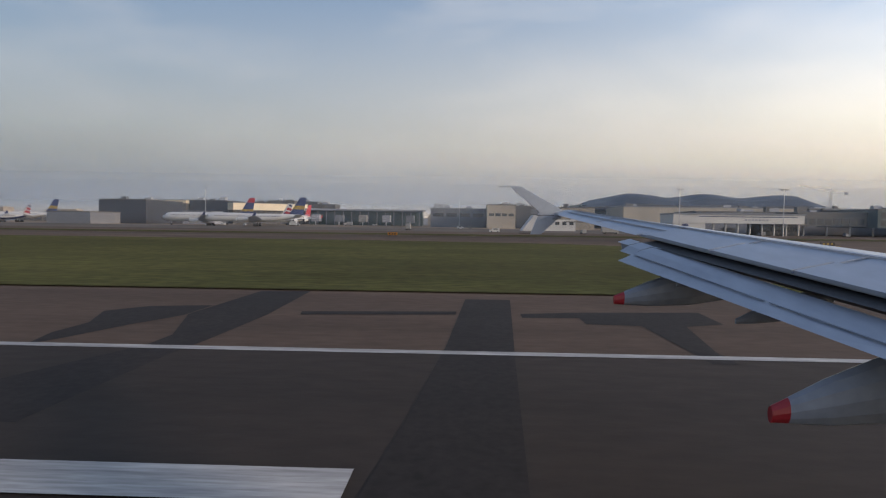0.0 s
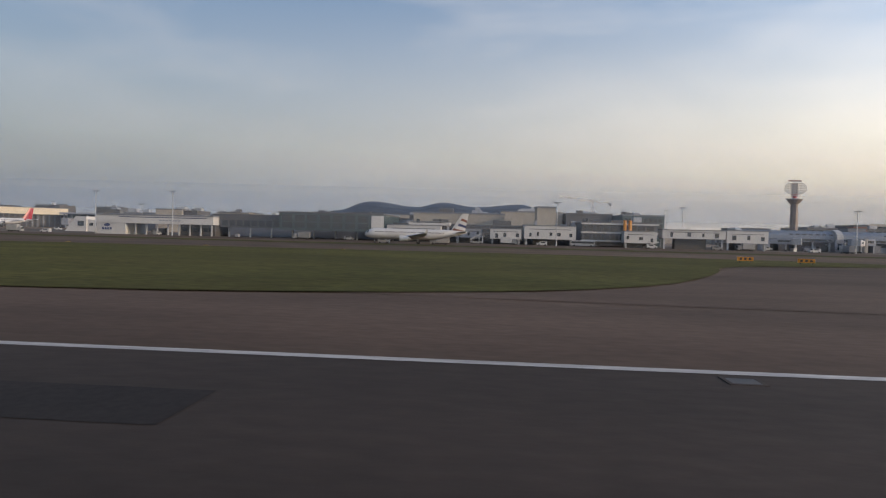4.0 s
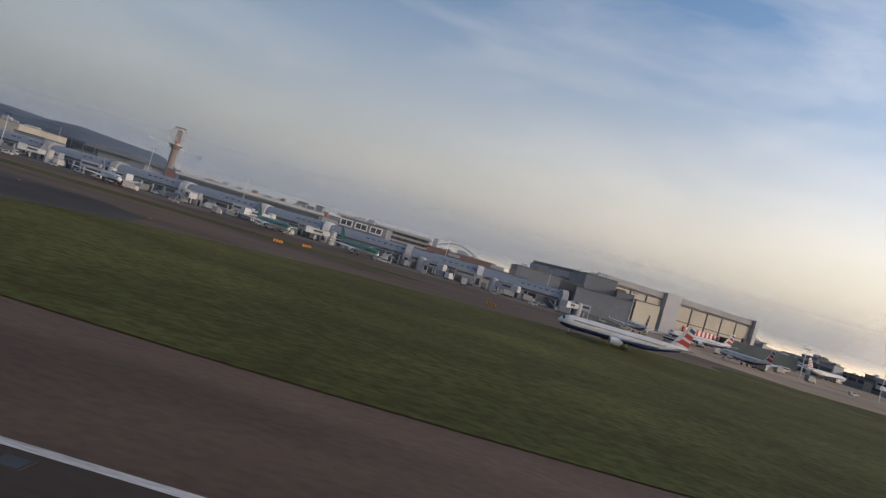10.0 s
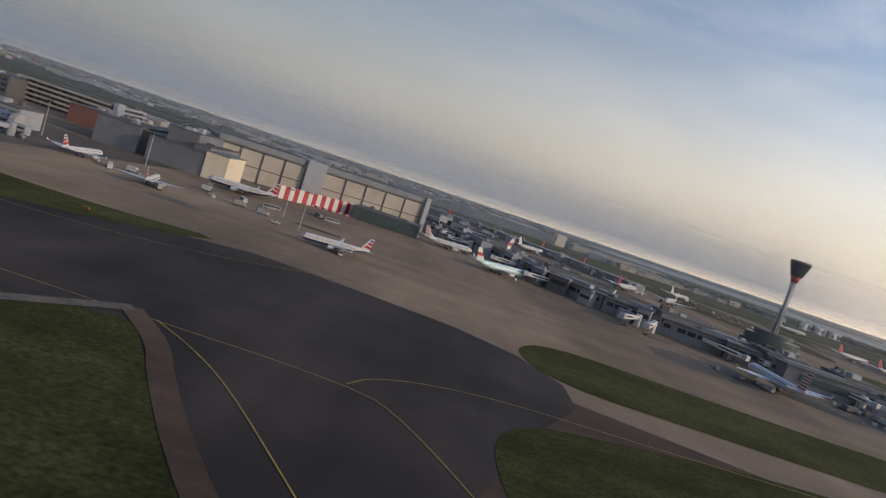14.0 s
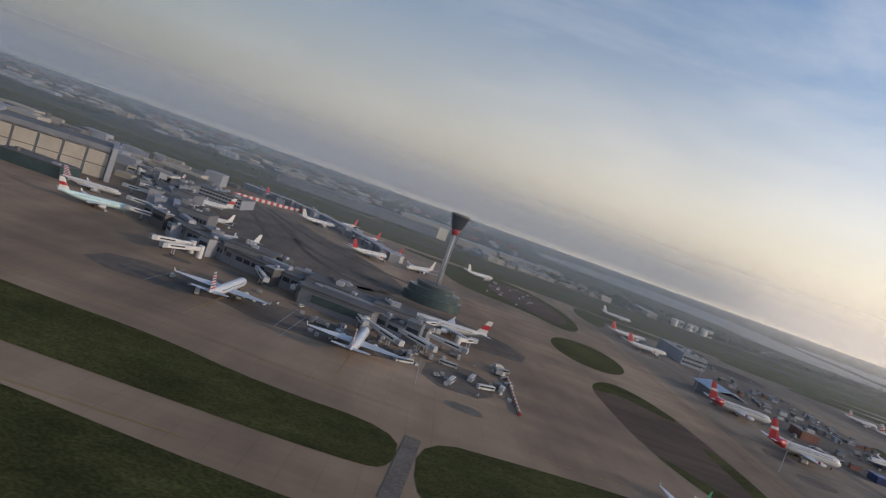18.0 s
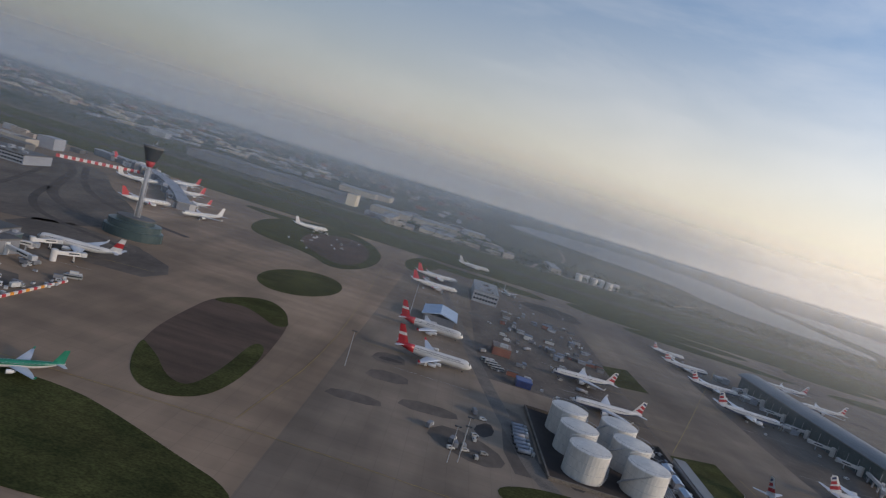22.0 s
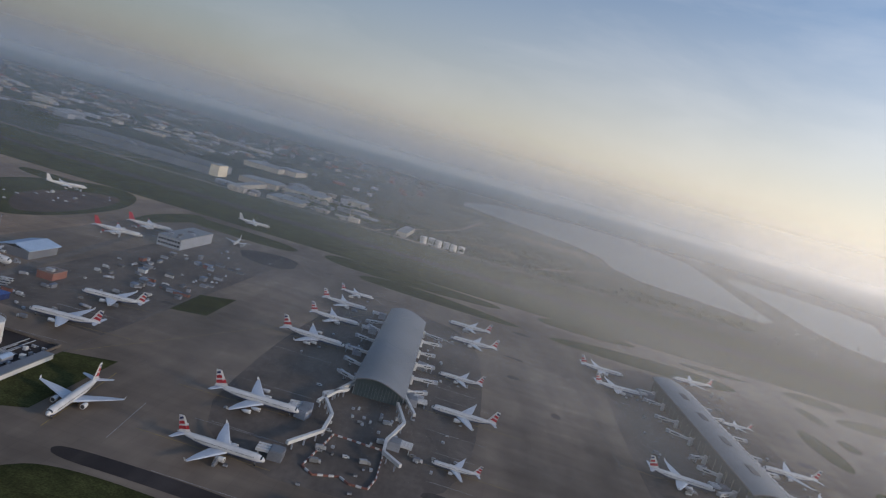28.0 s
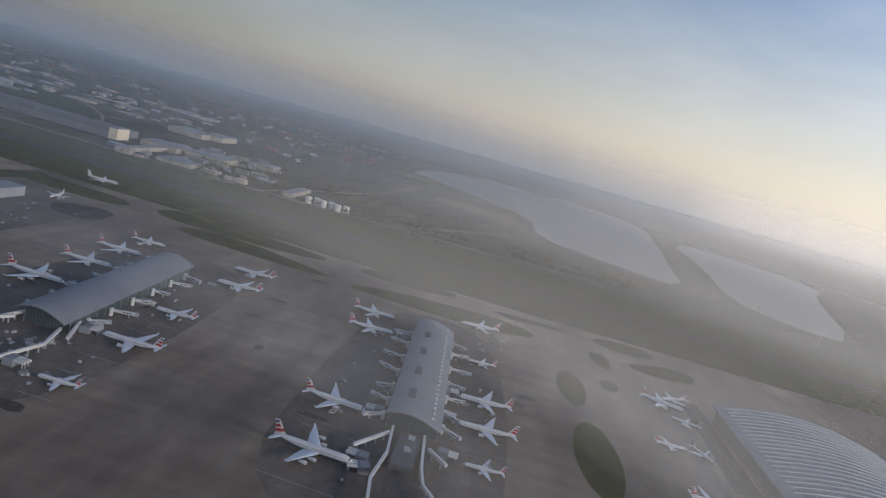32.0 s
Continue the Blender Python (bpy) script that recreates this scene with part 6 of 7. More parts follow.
LEAN1, LEAN2 = leaning((947.25, 218), (949.2, 218), 3.2), leaning((1102.2, 224), (1105.6, 224), 3.0)
sat.matrix_basis, sat2.matrix_basis = LEAN1, LEAN2
for k in range(4):
    y = 238 + k * 27
    piece("rooflight", box(1098.8, y + 4, 10.1, 3.0, 8.6, 0.55, 0.1), M_ROOFD, sat2)
for k in range(24):
    piece("roof_vent", box(1109.6, 228 + k * 5.0, 7.6, 1.1, 2.2, 0.75, 0.1), M_WALLW, sat2)
for name, pts in (("link_bridge", [(938, 217), (931, 207), (938.5, 192), (939, 179), (932, 165)]), ("link_bridge", [(957.4, 218), (962.6, 202.5), (959.2, 185.6), (959.8, 177.5), (966.3, 172)]),
                  ("link_bridge", [(938, 226), (931.2, 199)]), ("link_bridge", [(958, 229), (965, 212)]),
                  ("link_bridge", [(1098.2, 222.5), (1099.8, 202), (1097.8, 183), (1099.6, 171), (1099, 150)]), ("link_bridge", [(1097.6, 217), (1087.3, 200)]),
                  ("link_bridge", [(1111.4, 222), (1113.5, 198), (1115.6, 187.6), (1119.7, 182), (1126, 170), (1128, 150)]), ("link_bridge", [(1114.4, 213), (1122.2, 205)])):
    lb = thing(name, "white covered passenger bridge on legs", "bridge")
    for a, b in zip(pts, pts[1:]):
        piece("span", bar((*a, 2.4), (*b, 2.4), 1.05, 1.15), M_WALLW, lb)
        d = math.hypot(b[0] - a[0], b[1] - a[1])
        for k in range(max(1, int(d / 4))):
            u = (k + 0.5) / max(1, int(d / 4))
            piece("leg", box(a[0] + (b[0] - a[0]) * u, a[1] + (b[1] - a[1]) * u, 0.03, 0.5, 0.5, 2.36), M_CLAD, lb)
block("bridge_house", 1102, 1110.5, 196, 219, 2.6, M_ROOFD, M_ROOFD, "flat-roofed bridge house in front of the satellite", ducts=3)
for (cx0, cx1, ys) in ((936.5, 958, (230, 247, 265, 284, 303, 320)), (1089.5, 1114.5, (232, 246, 262, 280, 300, 322, 340))):
    for y in ys:
        lean = LEAN1 if cx0 < 1000 else LEAN2
        at, to = lean @ Vector((cx0, y, 0)), lean @ Vector((cx1, y + 2, 0))
        jet_bridge(at.x, at.y, 180 + random.uniform(-35, 35), random.uniform(7, 11), 2.2)
        jet_bridge(to.x, to.y, random.uniform(-35, 35), random.uniform(7, 11), 2.2)
for x, y, hd in ((921, 190, 12), (921, 186, -12), (922, 262, 8), (921, 300, 10), (920, 332, 8), (968, 228, 172), (970, 224, 188), (968, 268, 176), (970, 184, 180), (923, 156, 5), (1082, 231, 4), (1084, 192, -6), (1086, 186, 14), (1076, 332, 10), (1124, 246, 176), (1123, 272, 184), (1128, 212, 178)):
    gr = thing("bridge_room", "grey block with stairs beside an aircraft stand", "building", "rooms beside the stands")
    piece("room", box(0, 0, 0.03, 4.2, 4.6, 2.8, 0.1), rnd.choice((M_CLAD, M_CLAD, M_BLUEG)), gr)
    piece("roof_deck", box(0, 0, 2.834, 3.6, 4.0, 0.2), M_ROOF, gr)
    for q in (-1.5, 0.0, 1.5):
        piece("tunnel", box(-3.6, q, 1.9, 4.8, 0.8, 0.9, 0.1), M_WALLW, gr)
        piece("tunnel_leg", box(-5.2, q, 0.03, 0.25, 0.6, 1.86), M_STEEL, gr)
    gr.matrix_basis = pose(x + (8 if abs(hd) < 90 else -8), y + 4, 0, 0, 0, hd)
fence = thing("yard_fence", "low red and white barrier round a dark building yard", "barrier")
yard = [(939, 160), (942, 184), (959.6, 183.4), (960.6, 165), (959.5, 158.5), (954, 158), (950.5, 160.3), (943, 157)]
for (xa, ya), (xb, yb) in zip(yard, yard[1:] + yard[:1]):
    n = max(1, int(math.hypot(xb - xa, yb - ya) / 1.5))
    for k in range(n):
        u, v = k / n, (k + 0.94) / n
        piece("barrier", bar((xa + (xb - xa) * u, ya + (yb - ya) * u, 0.03), (xa + (xb - xa) * v, ya + (yb - ya) * v, 0.03), 0.4, 0.6), (M_BRICK, M_WALLW)[k % 2], fence)
sheet("yard", yard, 0.052, M_STAIN, "dark damp ground inside the barrier", "yard")
block("long_shed", 948, 962, 132, 140, 3.2, M_CLAD, M_ROOF, "grey shed with a shallow roof")
block("small_shed", 963, 968, 140, 146, 2.6, M_CLAD, M_ROOF, "small square grey shed")
# main terminal at the western end
mt = thing("main_terminal", "huge terminal under one shallow curved roof with pale ribs", "terminal")
n = 18
arcs = [(1268 + 96 * i / n, 9.0 + 7.5 * math.sin(math.pi * i / n)) for i in range(n + 1)]
pr = lambda y: [(x, y, z) for x, z in arcs] + [(x, y, z - 0.8) for x, z in reversed(arcs)]
piece("roof", loft([pr(190), pr(352)]), M_ROOF, mt)
piece("wall", box(1316, 271, 0.02, 92, 158, 8.4), M_TGLASS, mt)
for k in range(34):
    piece("rib", merge(*[bar((arcs[i][0], 193 + k * 4.7, arcs[i][1] + 0.02), (arcs[i + 1][0], 193 + k * 4.7, arcs[i + 1][1] + 0.02), 0.7, 0.3) for i in range(1, 17)]), M_WALLW, mt)

# service area between the aprons
random.seed(77)
for i in range(52):
    x, y = random.uniform(794, 842), random.uniform(212, 352) if i % 2 else random.uniform(255, 345)
    if x > 806 and y < 262:
        continue
    w, d, h = random.uniform(1.2, 5), random.uniform(1.0, 3.6), random.uniform(0.6, 1.9)
    block("service_shed", x, x + w, y, y + d, h, random.choice((M_CLAD, M_ROOFD, M_BRICK, M_BLUEG, M_VEH)), random.choice((M_ROOF, M_ROOFD, M_ROOFD, M_PIER)), "small flat-roofed service shed on the apron", "shed")
block("catering_block", 781, 796, 350, 392, 6.5, M_CLAD, M_ROOF, "square grey office block with rows of windows", bands=((1.5, 1.2, 8), (4.0, 1.2, 8)), ducts=5)
block("blue_store", 797, 802.5, 206, 211, 2.2, M_NAVY, M_BLUEROOF, "low store with a bright blue roof", "store")
block("brown_shed", 789.5, 797, 241, 250, 3.2, M_BRICK, M_BROWN, "brown sheet-metal service shed", "shed", ducts=2)
hb = thing("blue_hangar", "small hangar with a light blue sloping roof", "hangar")
piece("wall", box(765, 267, 0.02, 14, 19, 4.4), M_BLUEG, hb)
piece("roof", loft([[(757, y, 4.43), (765, y, 6.4), (773, y, 4.43), (773, y, 4.1), (765, y, 6.0), (757, y, 4.1)] for y in (256.5, 277.5)]), M_PALEBLUE, hb)
# apron shadow between planes and terminal roof, painted as a dark sheet
sheet("stand", [(1253, 262), (1267, 258), (1267, 372), (1256, 366)], 0.046, M_ASPHALT, "painted shadow on the apron in front of the main terminal", "apron")
for x, y, h in ((752, 262, 16), (741, 172, 11), (774.7, 128.9, 9), (777.2, 130.8, 9), (777.6, 135.4, 9.5), (452, 150, 10), (443, 168, 8), (-86.7, 203.6, 12.4), (-2.7, 236, 10.5), (104.2, 339, 21.5), (45.8, 135.6, 9.7), (66, 132, 9.7), (150, 133, 9.2), (178, 140, 9),
                (214, 139, 9), (230, 150, 9), (262, 160, 11), (289, 158, 10.5), (343, 166, 10), (372, 170, 10), (398, 178, 10), (25, 190, 9), (170, 210, 12), (196, 220, 12)):
    lamp_mast(x, y, h)

# ---- far country ----
def town(name, count, x0, x1, y0, y1, sizes, label, mats, seed):
    rnd = random.Random(seed)
    groups = {}
    for i in range(count):
        x, y = rnd.uniform(x0, x1), rnd.uniform(y0, y1)
        s = rnd.uniform(*sizes)
        if x > 800 and y > 640 and (y > 860 or x > 1000) or 400 < x < 640 and 715 < y < 815:
            continue
        groups.setdefault(rnd.randrange(len(mats)), []).append(box(x, y, 0.05, s * rnd.uniform(0.7, 2.4), s * rnd.uniform(0.5, 1.2), rnd.uniform(2.0, 5.5) * (1.8 if rnd.random() < 0.06 else 1)))
    for k, g in groups.items():
        tagged(piece(name, merge(*g), mats[k]), label, "buildings", kind="stuff")


town("far_houses", 1300, -1500, 2600, 1050, 2800, (4, 11), "many small far houses and sheds in haze", (M_HOUSE, M_ROOFD, M_BRICK, M_CLAD), 3)
town("far_sheds", 260, -1300, 520, 900, 1400, (8, 30), "far pale warehouses in haze", (M_HOUSE, M_CLAD, M_ROOFD, M_BEIGE, M_ROOF), 4)
town("far_sheds", 70, 640, 830, 664, 900, (4, 13), "far pale warehouses in haze", (M_HOUSE, M_CLAD, M_BEIGE, M_ROOF), 6)
town("terminal_roofs", 160, 180, 470, 290, 470, (4, 13), "jumble of far terminal roofs and offices", (M_HOUSE, M_ROOFD, M_CLAD, M_BEIGE), 8)
town("terminal_roofs", 120, -330, 170, 300, 460, (5, 15), "jumble of far terminal roofs and offices", (M_HOUSE, M_ROOFD, M_CLAD), 18)


def wood(name, count, x0, x1, y0, y1, seed):
    """Far trees as uneven clumps of leaves, many small tilted faces each."""
    rnd = random.Random(seed)
    v, f = [], []
    for i in range(count):
        x, y, r = rnd.uniform(x0, x1), rnd.uniform(y0, y1), rnd.uniform(2.0, 4.5)
        if x > 840 and y > 885 or 400 < x < 640 and 715 < y < 815:
            continue
        for k in range(14):
            a, b, q = rnd.uniform(0, 6.28), rnd.uniform(0.1, 1.5), rnd.uniform(0.4, 1.0) * r
            px, py, pz = x + q * math.cos(a) * math.cos(b), y + q * math.sin(a) * math.cos(b), 0.6 * r + q * math.sin(b)
            s = rnd.uniform(0.5, 1.2)
            n0 = len(v)
            v += [(px + rnd.uniform(-s, s), py + rnd.uniform(-s, s), pz + rnd.uniform(-s, s)) for _ in range(4)]
            f += [(n0, n0 + 1, n0 + 2), (n0, n0 + 2, n0 + 3)]
    return tagged(piece(name, (v, f), M_GREEN), "far trees in uneven clumps", "trees", kind="stuff")


M_FIELD = material("dry_field", (0.125, 0.105, 0.062), (0.080, 0.072, 0.045), 0.95, scale=0.03, fine=9, spec=0.1)
M_DARKFIELD = material("dark_field", (0.036, 0.044, 0.026), (0.022, 0.028, 0.018), 0.95, scale=0.03, fine=9, spec=0.1)
rnd = random.Random(64)
for i in range(46):
    x, y = rnd.uniform(-500, 1500), rnd.uniform(670, 1500)
    w, d, k = rnd.uniform(40, 150), rnd.uniform(25, 90), rnd.uniform(-18, 18)
    if x > 1100 and y > 780:
        continue
    sheet("field", [(x, y), (x + w, y + k), (x + w - k, y + d + k), (x + k, y + d)], 0.012 + 0.0008 * i, rnd.choice((M_FIELD, M_DARKFIELD, M_DARKFIELD, M_GRASS)), "far field beyond the southern runway", "field")
for pts, w in (([(-420, 668), (300, 664), (800, 668), (1100, 690), (1600, 740)], 5.0), ([(850, 668), (870, 760), (930, 900), (960, 1200)], 4.0), ([(540, 668), (560, 730), (520, 900), (300, 1100)], 4.0), ([(1000, 680), (1080, 800), (1150, 900)], 3.5)):
    ob = piece("far_road", ribbon(smooth_line(pts, 2), w, 0.075), M_CONC)
    tagged(ob, "far pale road between fields", "road", kind="structure")
wood("far_trees", 2600, -1200, 2400, 660, 2400, 12)
for k in range(9):
    hx, hy = rnd.uniform(640, 1250), rnd.uniform(680, 800)
    wood("far_trees", 70, hx, hx + rnd.uniform(60, 160), hy, hy + rnd.uniform(4, 14), 100 + k)
wood("far_trees", 260, 700, 1080, 640, 880, 13)
cargo = block("cargo_centre", 420, 622, 735, 800, 9.0, M_BLUEG, M_ROOFD, "very long low dark cargo centre", ducts=10)
block("cargo_tower", 622.5, 634, 735, 760, 14.0, M_CREAM, M_ROOF, "tall cream-coloured end block of the cargo centre")
for x0, x1, y0, y1, h in ((677, 688, 669, 824, 5), (650, 700, 760, 800, 7), (705, 760, 770, 812, 7), (770, 800, 840, 870, 6), (720, 760, 680, 720, 4), (560, 620, 980, 1040, 8), (600, 640, 1010, 1070, 8)):
    block("warehouse", x0, x1, y0, y1, h, M_BEIGE, M_ROOF, "long pale warehouse beyond the southern runway", "warehouse")
for k in range(6):
    t5 = thing("fuel_tank", "far white fuel tank beyond the runway", "storage tank", "far fuel tanks")
    piece("shell", tube(0, 0, 0.0, 7.5, 4.0, 4.0, 20, 0.7), M_TANK, t5)
    t5.matrix_basis = pose(906 + k * 8.8, 684 + (5.0 if k % 2 else 0.0), 0)
block("warehouse", 874, 886, 684, 752, 5.0, M_BEIGE, M_ROOF, "pale shed beside the far tanks", "warehouse")
sheet("reservoir", rounded([(860, 1600), (1010, 1430), (1194, 1230), (1186, 970), (1300, 900), (1398, 858), (1430, 1080), (1480, 1360), (1560, 1900), (1400, 2300), (1000, 2100)], 1), 0.06, M_WATER,
      "pale reservoir shining through the haze", "water")
sheet("reservoir", rounded([(1535, 1230), (1468, 890), (1515, 800), (1600, 790), (1750, 1220), (1900, 1500), (1700, 1700), (1560, 1590)], 1), 0.06, M_WATER, "second pale reservoir beyond a bank", "water")

# upright sheets standing in for haze over the land, thickest towards the sun
for d, amount, top, xr, climb, pale in ((225, 0.075, 130, 1150, 26, 0.95), (330, 0.12, 150, 1195, 26, 0.95), (520, 0.20, 175, 1260, 32, 0.92), (850, 0.27, 200, 1560, 45, 0.84),
                                        (1400, 0.38, 250, 2050, 60, 0.82), (2400, 0.82, 300, 3000, 70, 0.88)):
    pts = [(-1200 - d, d * 0.9), (-500, d)] + [(-500 + (xr + 500) * (i / 40), d) for i in range(1, 24)]
    x0 = pts[-1][0]
    pts += [(x0 + (xr - x0) * math.sin(math.pi / 2 * i / 20), 50 + (d - 50) * math.cos(math.pi / 2 * i / 20)) for i in range(1, 21)]
    hz = piece("haze", ([(x, y, z) for x, y in pts for z in (0.2, top)], [(2 * k, 2 * k + 1, 2 * k + 3, 2 * k + 2) for k in range(len(pts) - 1)]),
               haze_material("haze", amount, top, (60.0, 240.0), climb, None, pale), smooth=True)
    tagged(hz, "thin evening haze hanging over the land", "haze", kind="structure")

# one low sheet that pales the terminals as haze would
hz = piece("haze", ([(x, 131.0, z) for x in (-700, -100, 200, 470) for z in (0.2, 40)], [(2 * k, 2 * k + 1, 2 * k + 3, 2 * k + 2) for k in range(3)]),
           haze_material("haze", 0.12, 40, (60.0, 120.0), 2.5, (250.0, 460.0)), smooth=True)
tagged(hz, "thin low haze in front of the terminals", "haze", kind="structure")

# ---- ground vehicles and small things ----
def wheels(parent, spots, r):
    for x, y in spots:
        v, f = tube(0, 0, -0.09, 0.09, r, r, 10)
        piece("wheel", ([(x + a, y + c, r + b + 0.05) for a, b, c in v], f), M_DARK, parent)


def van():
    t = thing("van", "small white airport van on the apron", "van", "service vehicles")
    piece("body", loft([[(x, y, z) for y, z in ((-0.43, 0.2), (0.43, 0.2), (0.43, 0.62), (0.36, h), (-0.36, h), (-0.43, 0.62))] for x, h in ((-1.05, 0.95), (0.35, 0.95), (0.72, 0.64), (1.08, 0.58))]), M_VEH, t)
    piece("windscreen", loft([[(0.44, -0.34, 0.90), (0.44, 0.34, 0.90)], [(0.72, -0.38, 0.68), (0.72, 0.38, 0.68)]], False), M_GLASS, t)
    for s in (0.41, -0.41):
        piece("side_window", box(-0.2, s, 0.66, 0.9, 0.06, 0.22), M_GLASS, t)
    wheels(t, ((0.66, 0.4), (0.66, -0.4), (-0.66, 0.4), (-0.66, -0.4)), 0.16)
    return t


def bus():
    t = thing("apron_bus", "long white apron bus with dark windows", "bus", "apron buses")
    piece("body", box(0, 0, 0.18, 5.2, 1.2, 1.15, 0.12), M_VEH, t)
    for s in (0.61, -0.61):
        piece("window_strip", box(0, s, 0.72, 4.8, 0.04, 0.42), M_GLASS, t)
    piece("windscreen", box(2.61, 0, 0.62, 0.04, 1.05, 0.5), M_GLASS, t)
    wheels(t, ((1.8, 0.55), (1.8, -0.55), (-1.8, 0.55), (-1.8, -0.55)), 0.2)
    return t


def lorry(box_mat, label):
    t = thing("service_truck", label, "truck", "service trucks")
    piece("cab", box(1.35, 0, 0.22, 0.85, 1.0, 1.0, 0.15), M_VEH, t)
    piece("windscreen", box(1.785, 0, 0.72, 0.04, 0.85, 0.36), M_GLASS, t)
    piece("cargo_box", box(-0.45, 0, 0.42, 2.5, 1.1, 1.25, 0.06), box_mat, t)
    piece("chassis", box(0.1, 0, 0.22, 3.0, 0.7, 0.18), M_DARK, t)
    wheels(t, ((1.2, 0.45), (1.2, -0.45), (-1.1, 0.45), (-1.1, -0.45)), 0.2)
    return t


def tanker():
    t = thing("fuel_bowser", "long fuel tanker lorry with a steel barrel", "truck", "fuel tankers")
    piece("cab", box(2.2, 0, 0.22, 0.9, 1.05, 1.1, 0.15), M_VEH, t)
    v, f = tube(0, 0, -1.9, 1.5, 0.55, 0.55, 14)
    piece("barrel", ([(c, a, 0.95 + b) for a, b, c in v], f), M_CLAD, t, smooth=True)
    piece("chassis", box(-0.1, 0, 0.24, 4.0, 0.8, 0.2), M_DARK, t)
    wheels(t, ((2.1, 0.45), (2.1, -0.45), (-1.0, 0.45), (-1.0, -0.45), (-1.6, 0.45), (-1.6, -0.45)), 0.2)
    return t


def dolly():
    t = thing("baggage_dolly", "loaded baggage trolley on the apron", "trolley", "baggage trolleys")
    piece("platform", box(0, 0, 0.2, 1.3, 0.7, 0.08), M_STEEL, t)
    piece("load", box(0, 0, 0.285, 1.15, 0.62, 0.55, 0.08), M_CLAD, t)
    piece("canopy", box(0, 0, 0.85, 1.3, 0.72, 0.05), M_ROOFD, t)
    wheels(t, ((0.45, 0.3), (0.45, -0.3), (-0.45, 0.3), (-0.45, -0.3)), 0.1)
    return t


def container():
    t = thing("air_container", "silver air-freight container on the ground", "container", "freight containers")
    piece("shell", loft([[(x, y, z) for y, z in ((-0.5, 0.06), (0.35, 0.06), (0.6, 0.3), (0.6, 0.78), (-0.5, 0.78))] for x in (-0.45, 0.45)]), M_STEEL, t)
    return t


def stairs():
    t = thing("passenger_stairs", "mobile white passenger stairs", "stairs", "mobile stairs")
    piece("base", box(0, 0, 0.25, 2.6, 0.9, 0.35), M_VEH, t)
    for k in range(8):
        piece("step", box(-1.1 + k * 0.3, 0, 0.61 + k * 0.15, 0.3, 0.8, 0.08), M_STEEL, t)
    for s in (0.42, -0.42):
        piece("side_rail", bar((-1.25, s, 0.8), (1.2, s, 2.1), 0.06, 0.4), M_VEH, t)
    piece("landing", box(1.55, 0, 1.72, 0.8, 0.9, 0.1), M_STEEL, t)
    piece("prop", box(1.4, 0, 0.3, 0.2, 0.7, 1.42), M_STEEL, t)
    wheels(t, ((0.9, 0.4), (0.9, -0.4), (-0.9, 0.4), (-0.9, -0.4)), 0.14)
    return t


MAKERS = {"van": van, "bus": bus, "truck": lambda: lorry(M_VEH, "white box lorry serving the aircraft"), "dark_truck": lambda: lorry(M_BLUEG, "blue-grey box lorry serving the aircraft"),
          "tanker": tanker, "dolly": dolly, "container": container, "stairs": stairs}
FIRST = {}


def put(kind, x, y, head, z=-0.03):
    at = pose(x, y, z, 0, 0, head)
    if kind in FIRST:
        return copy_thing(FIRST[kind], at)
    FIRST[kind] = MAKERS[kind]()
    FIRST[kind].matrix_basis = at
    return FIRST[kind]


rnd = random.Random(40)
# beside each parked airliner
for kind, nx, ny, head in FLEET[1:]:
    if kind == "green" and nx > 600 or nx == 872.4 or nx == 796 or nx < -50:
        continue
    Lk, c, s = KINDS[kind]["L"], math.cos(radians(head)), math.sin(radians(head))
    for _ in range(3 if 560 < nx < 1000 else 2):
        u, w = rnd.uniform(0.0, 0.8) * Lk, rnd.choice((-1, 1)) * rnd.uniform(0.13, 0.30) * Lk
        put(rnd.choice(("van", "truck", "dark_truck", "dolly", "dolly", "container", "stairs")), nx - c * u - s * w, ny - s * u + c * w, head + rnd.choice((0, 90, 180, 20)))
# in front of the eastern and middle piers
for x, y, k in ((24, 128, "van"), (30, 131, "truck"), (38, 130, "van"), (62, 133, "van"), (58, 141, "dark_truck"), (66, 142, "van"), (80, 134, "dolly"), (95, 133, "truck"), (104, 139, "van"), (127, 132, "van"), (133, 134, "stairs"),
                (140, 136, "truck"), (147, 133, "van"), (156, 137, "bus"), (170, 134, "van"), (183, 133, "van"), (190, 136, "truck"), (202, 132, "van"), (210, 135, "dark_truck"), (222, 134, "van"), (232, 133, "dolly"), (246, 132, "van"),
                (272, 134, "van"), (284, 132, "van"), (292, 136, "truck"), (309, 135, "dolly"), (331, 135, "stairs"), (340, 133, "van"), (349, 136, "truck"), (356, 134, "van"), (365, 137, "van"), (372, 140, "dark_truck"), (6, 132, "van"), (-14, 150, "truck"), (-1.7, 188, "van"), (1.2, 192, "van"), (-60, 215, "truck"), (-74, 205, "dolly"), (-50, 262, "truck"), (-40, 270, "van"), (-84, 212, "stairs")):
    put(k, x, y, rnd.choice((0, 180, 90)))
for i in range(36):
    put(rnd.choice(("van", "van", "truck", "dark_truck", "dark_truck", "dolly", "container", "stairs")), 200 + i * 5.0 + rnd.uniform(-1, 1), rnd.choice((rnd.uniform(140, 149), 150.5)), rnd.choice((0, 180, 90, 70, 20)))
# by the hangars
for x, y, k in ((430, 172, "bus"), (437, 176, "bus"), (447, 196, "bus"), (452, 193, "bus"), (402, 152, "bus"), (406, 156, "truck"), (421, 168, "truck"), (424, 163, "dolly"), (426, 160, "container"), (433, 160, "truck"), (386, 158, "van"), (378, 152, "truck"), (371, 158, "van"), (440, 158, "dark_truck"), (446, 150, "van")):
    put(k, x, y, rnd.choice((0, 30, 120)))
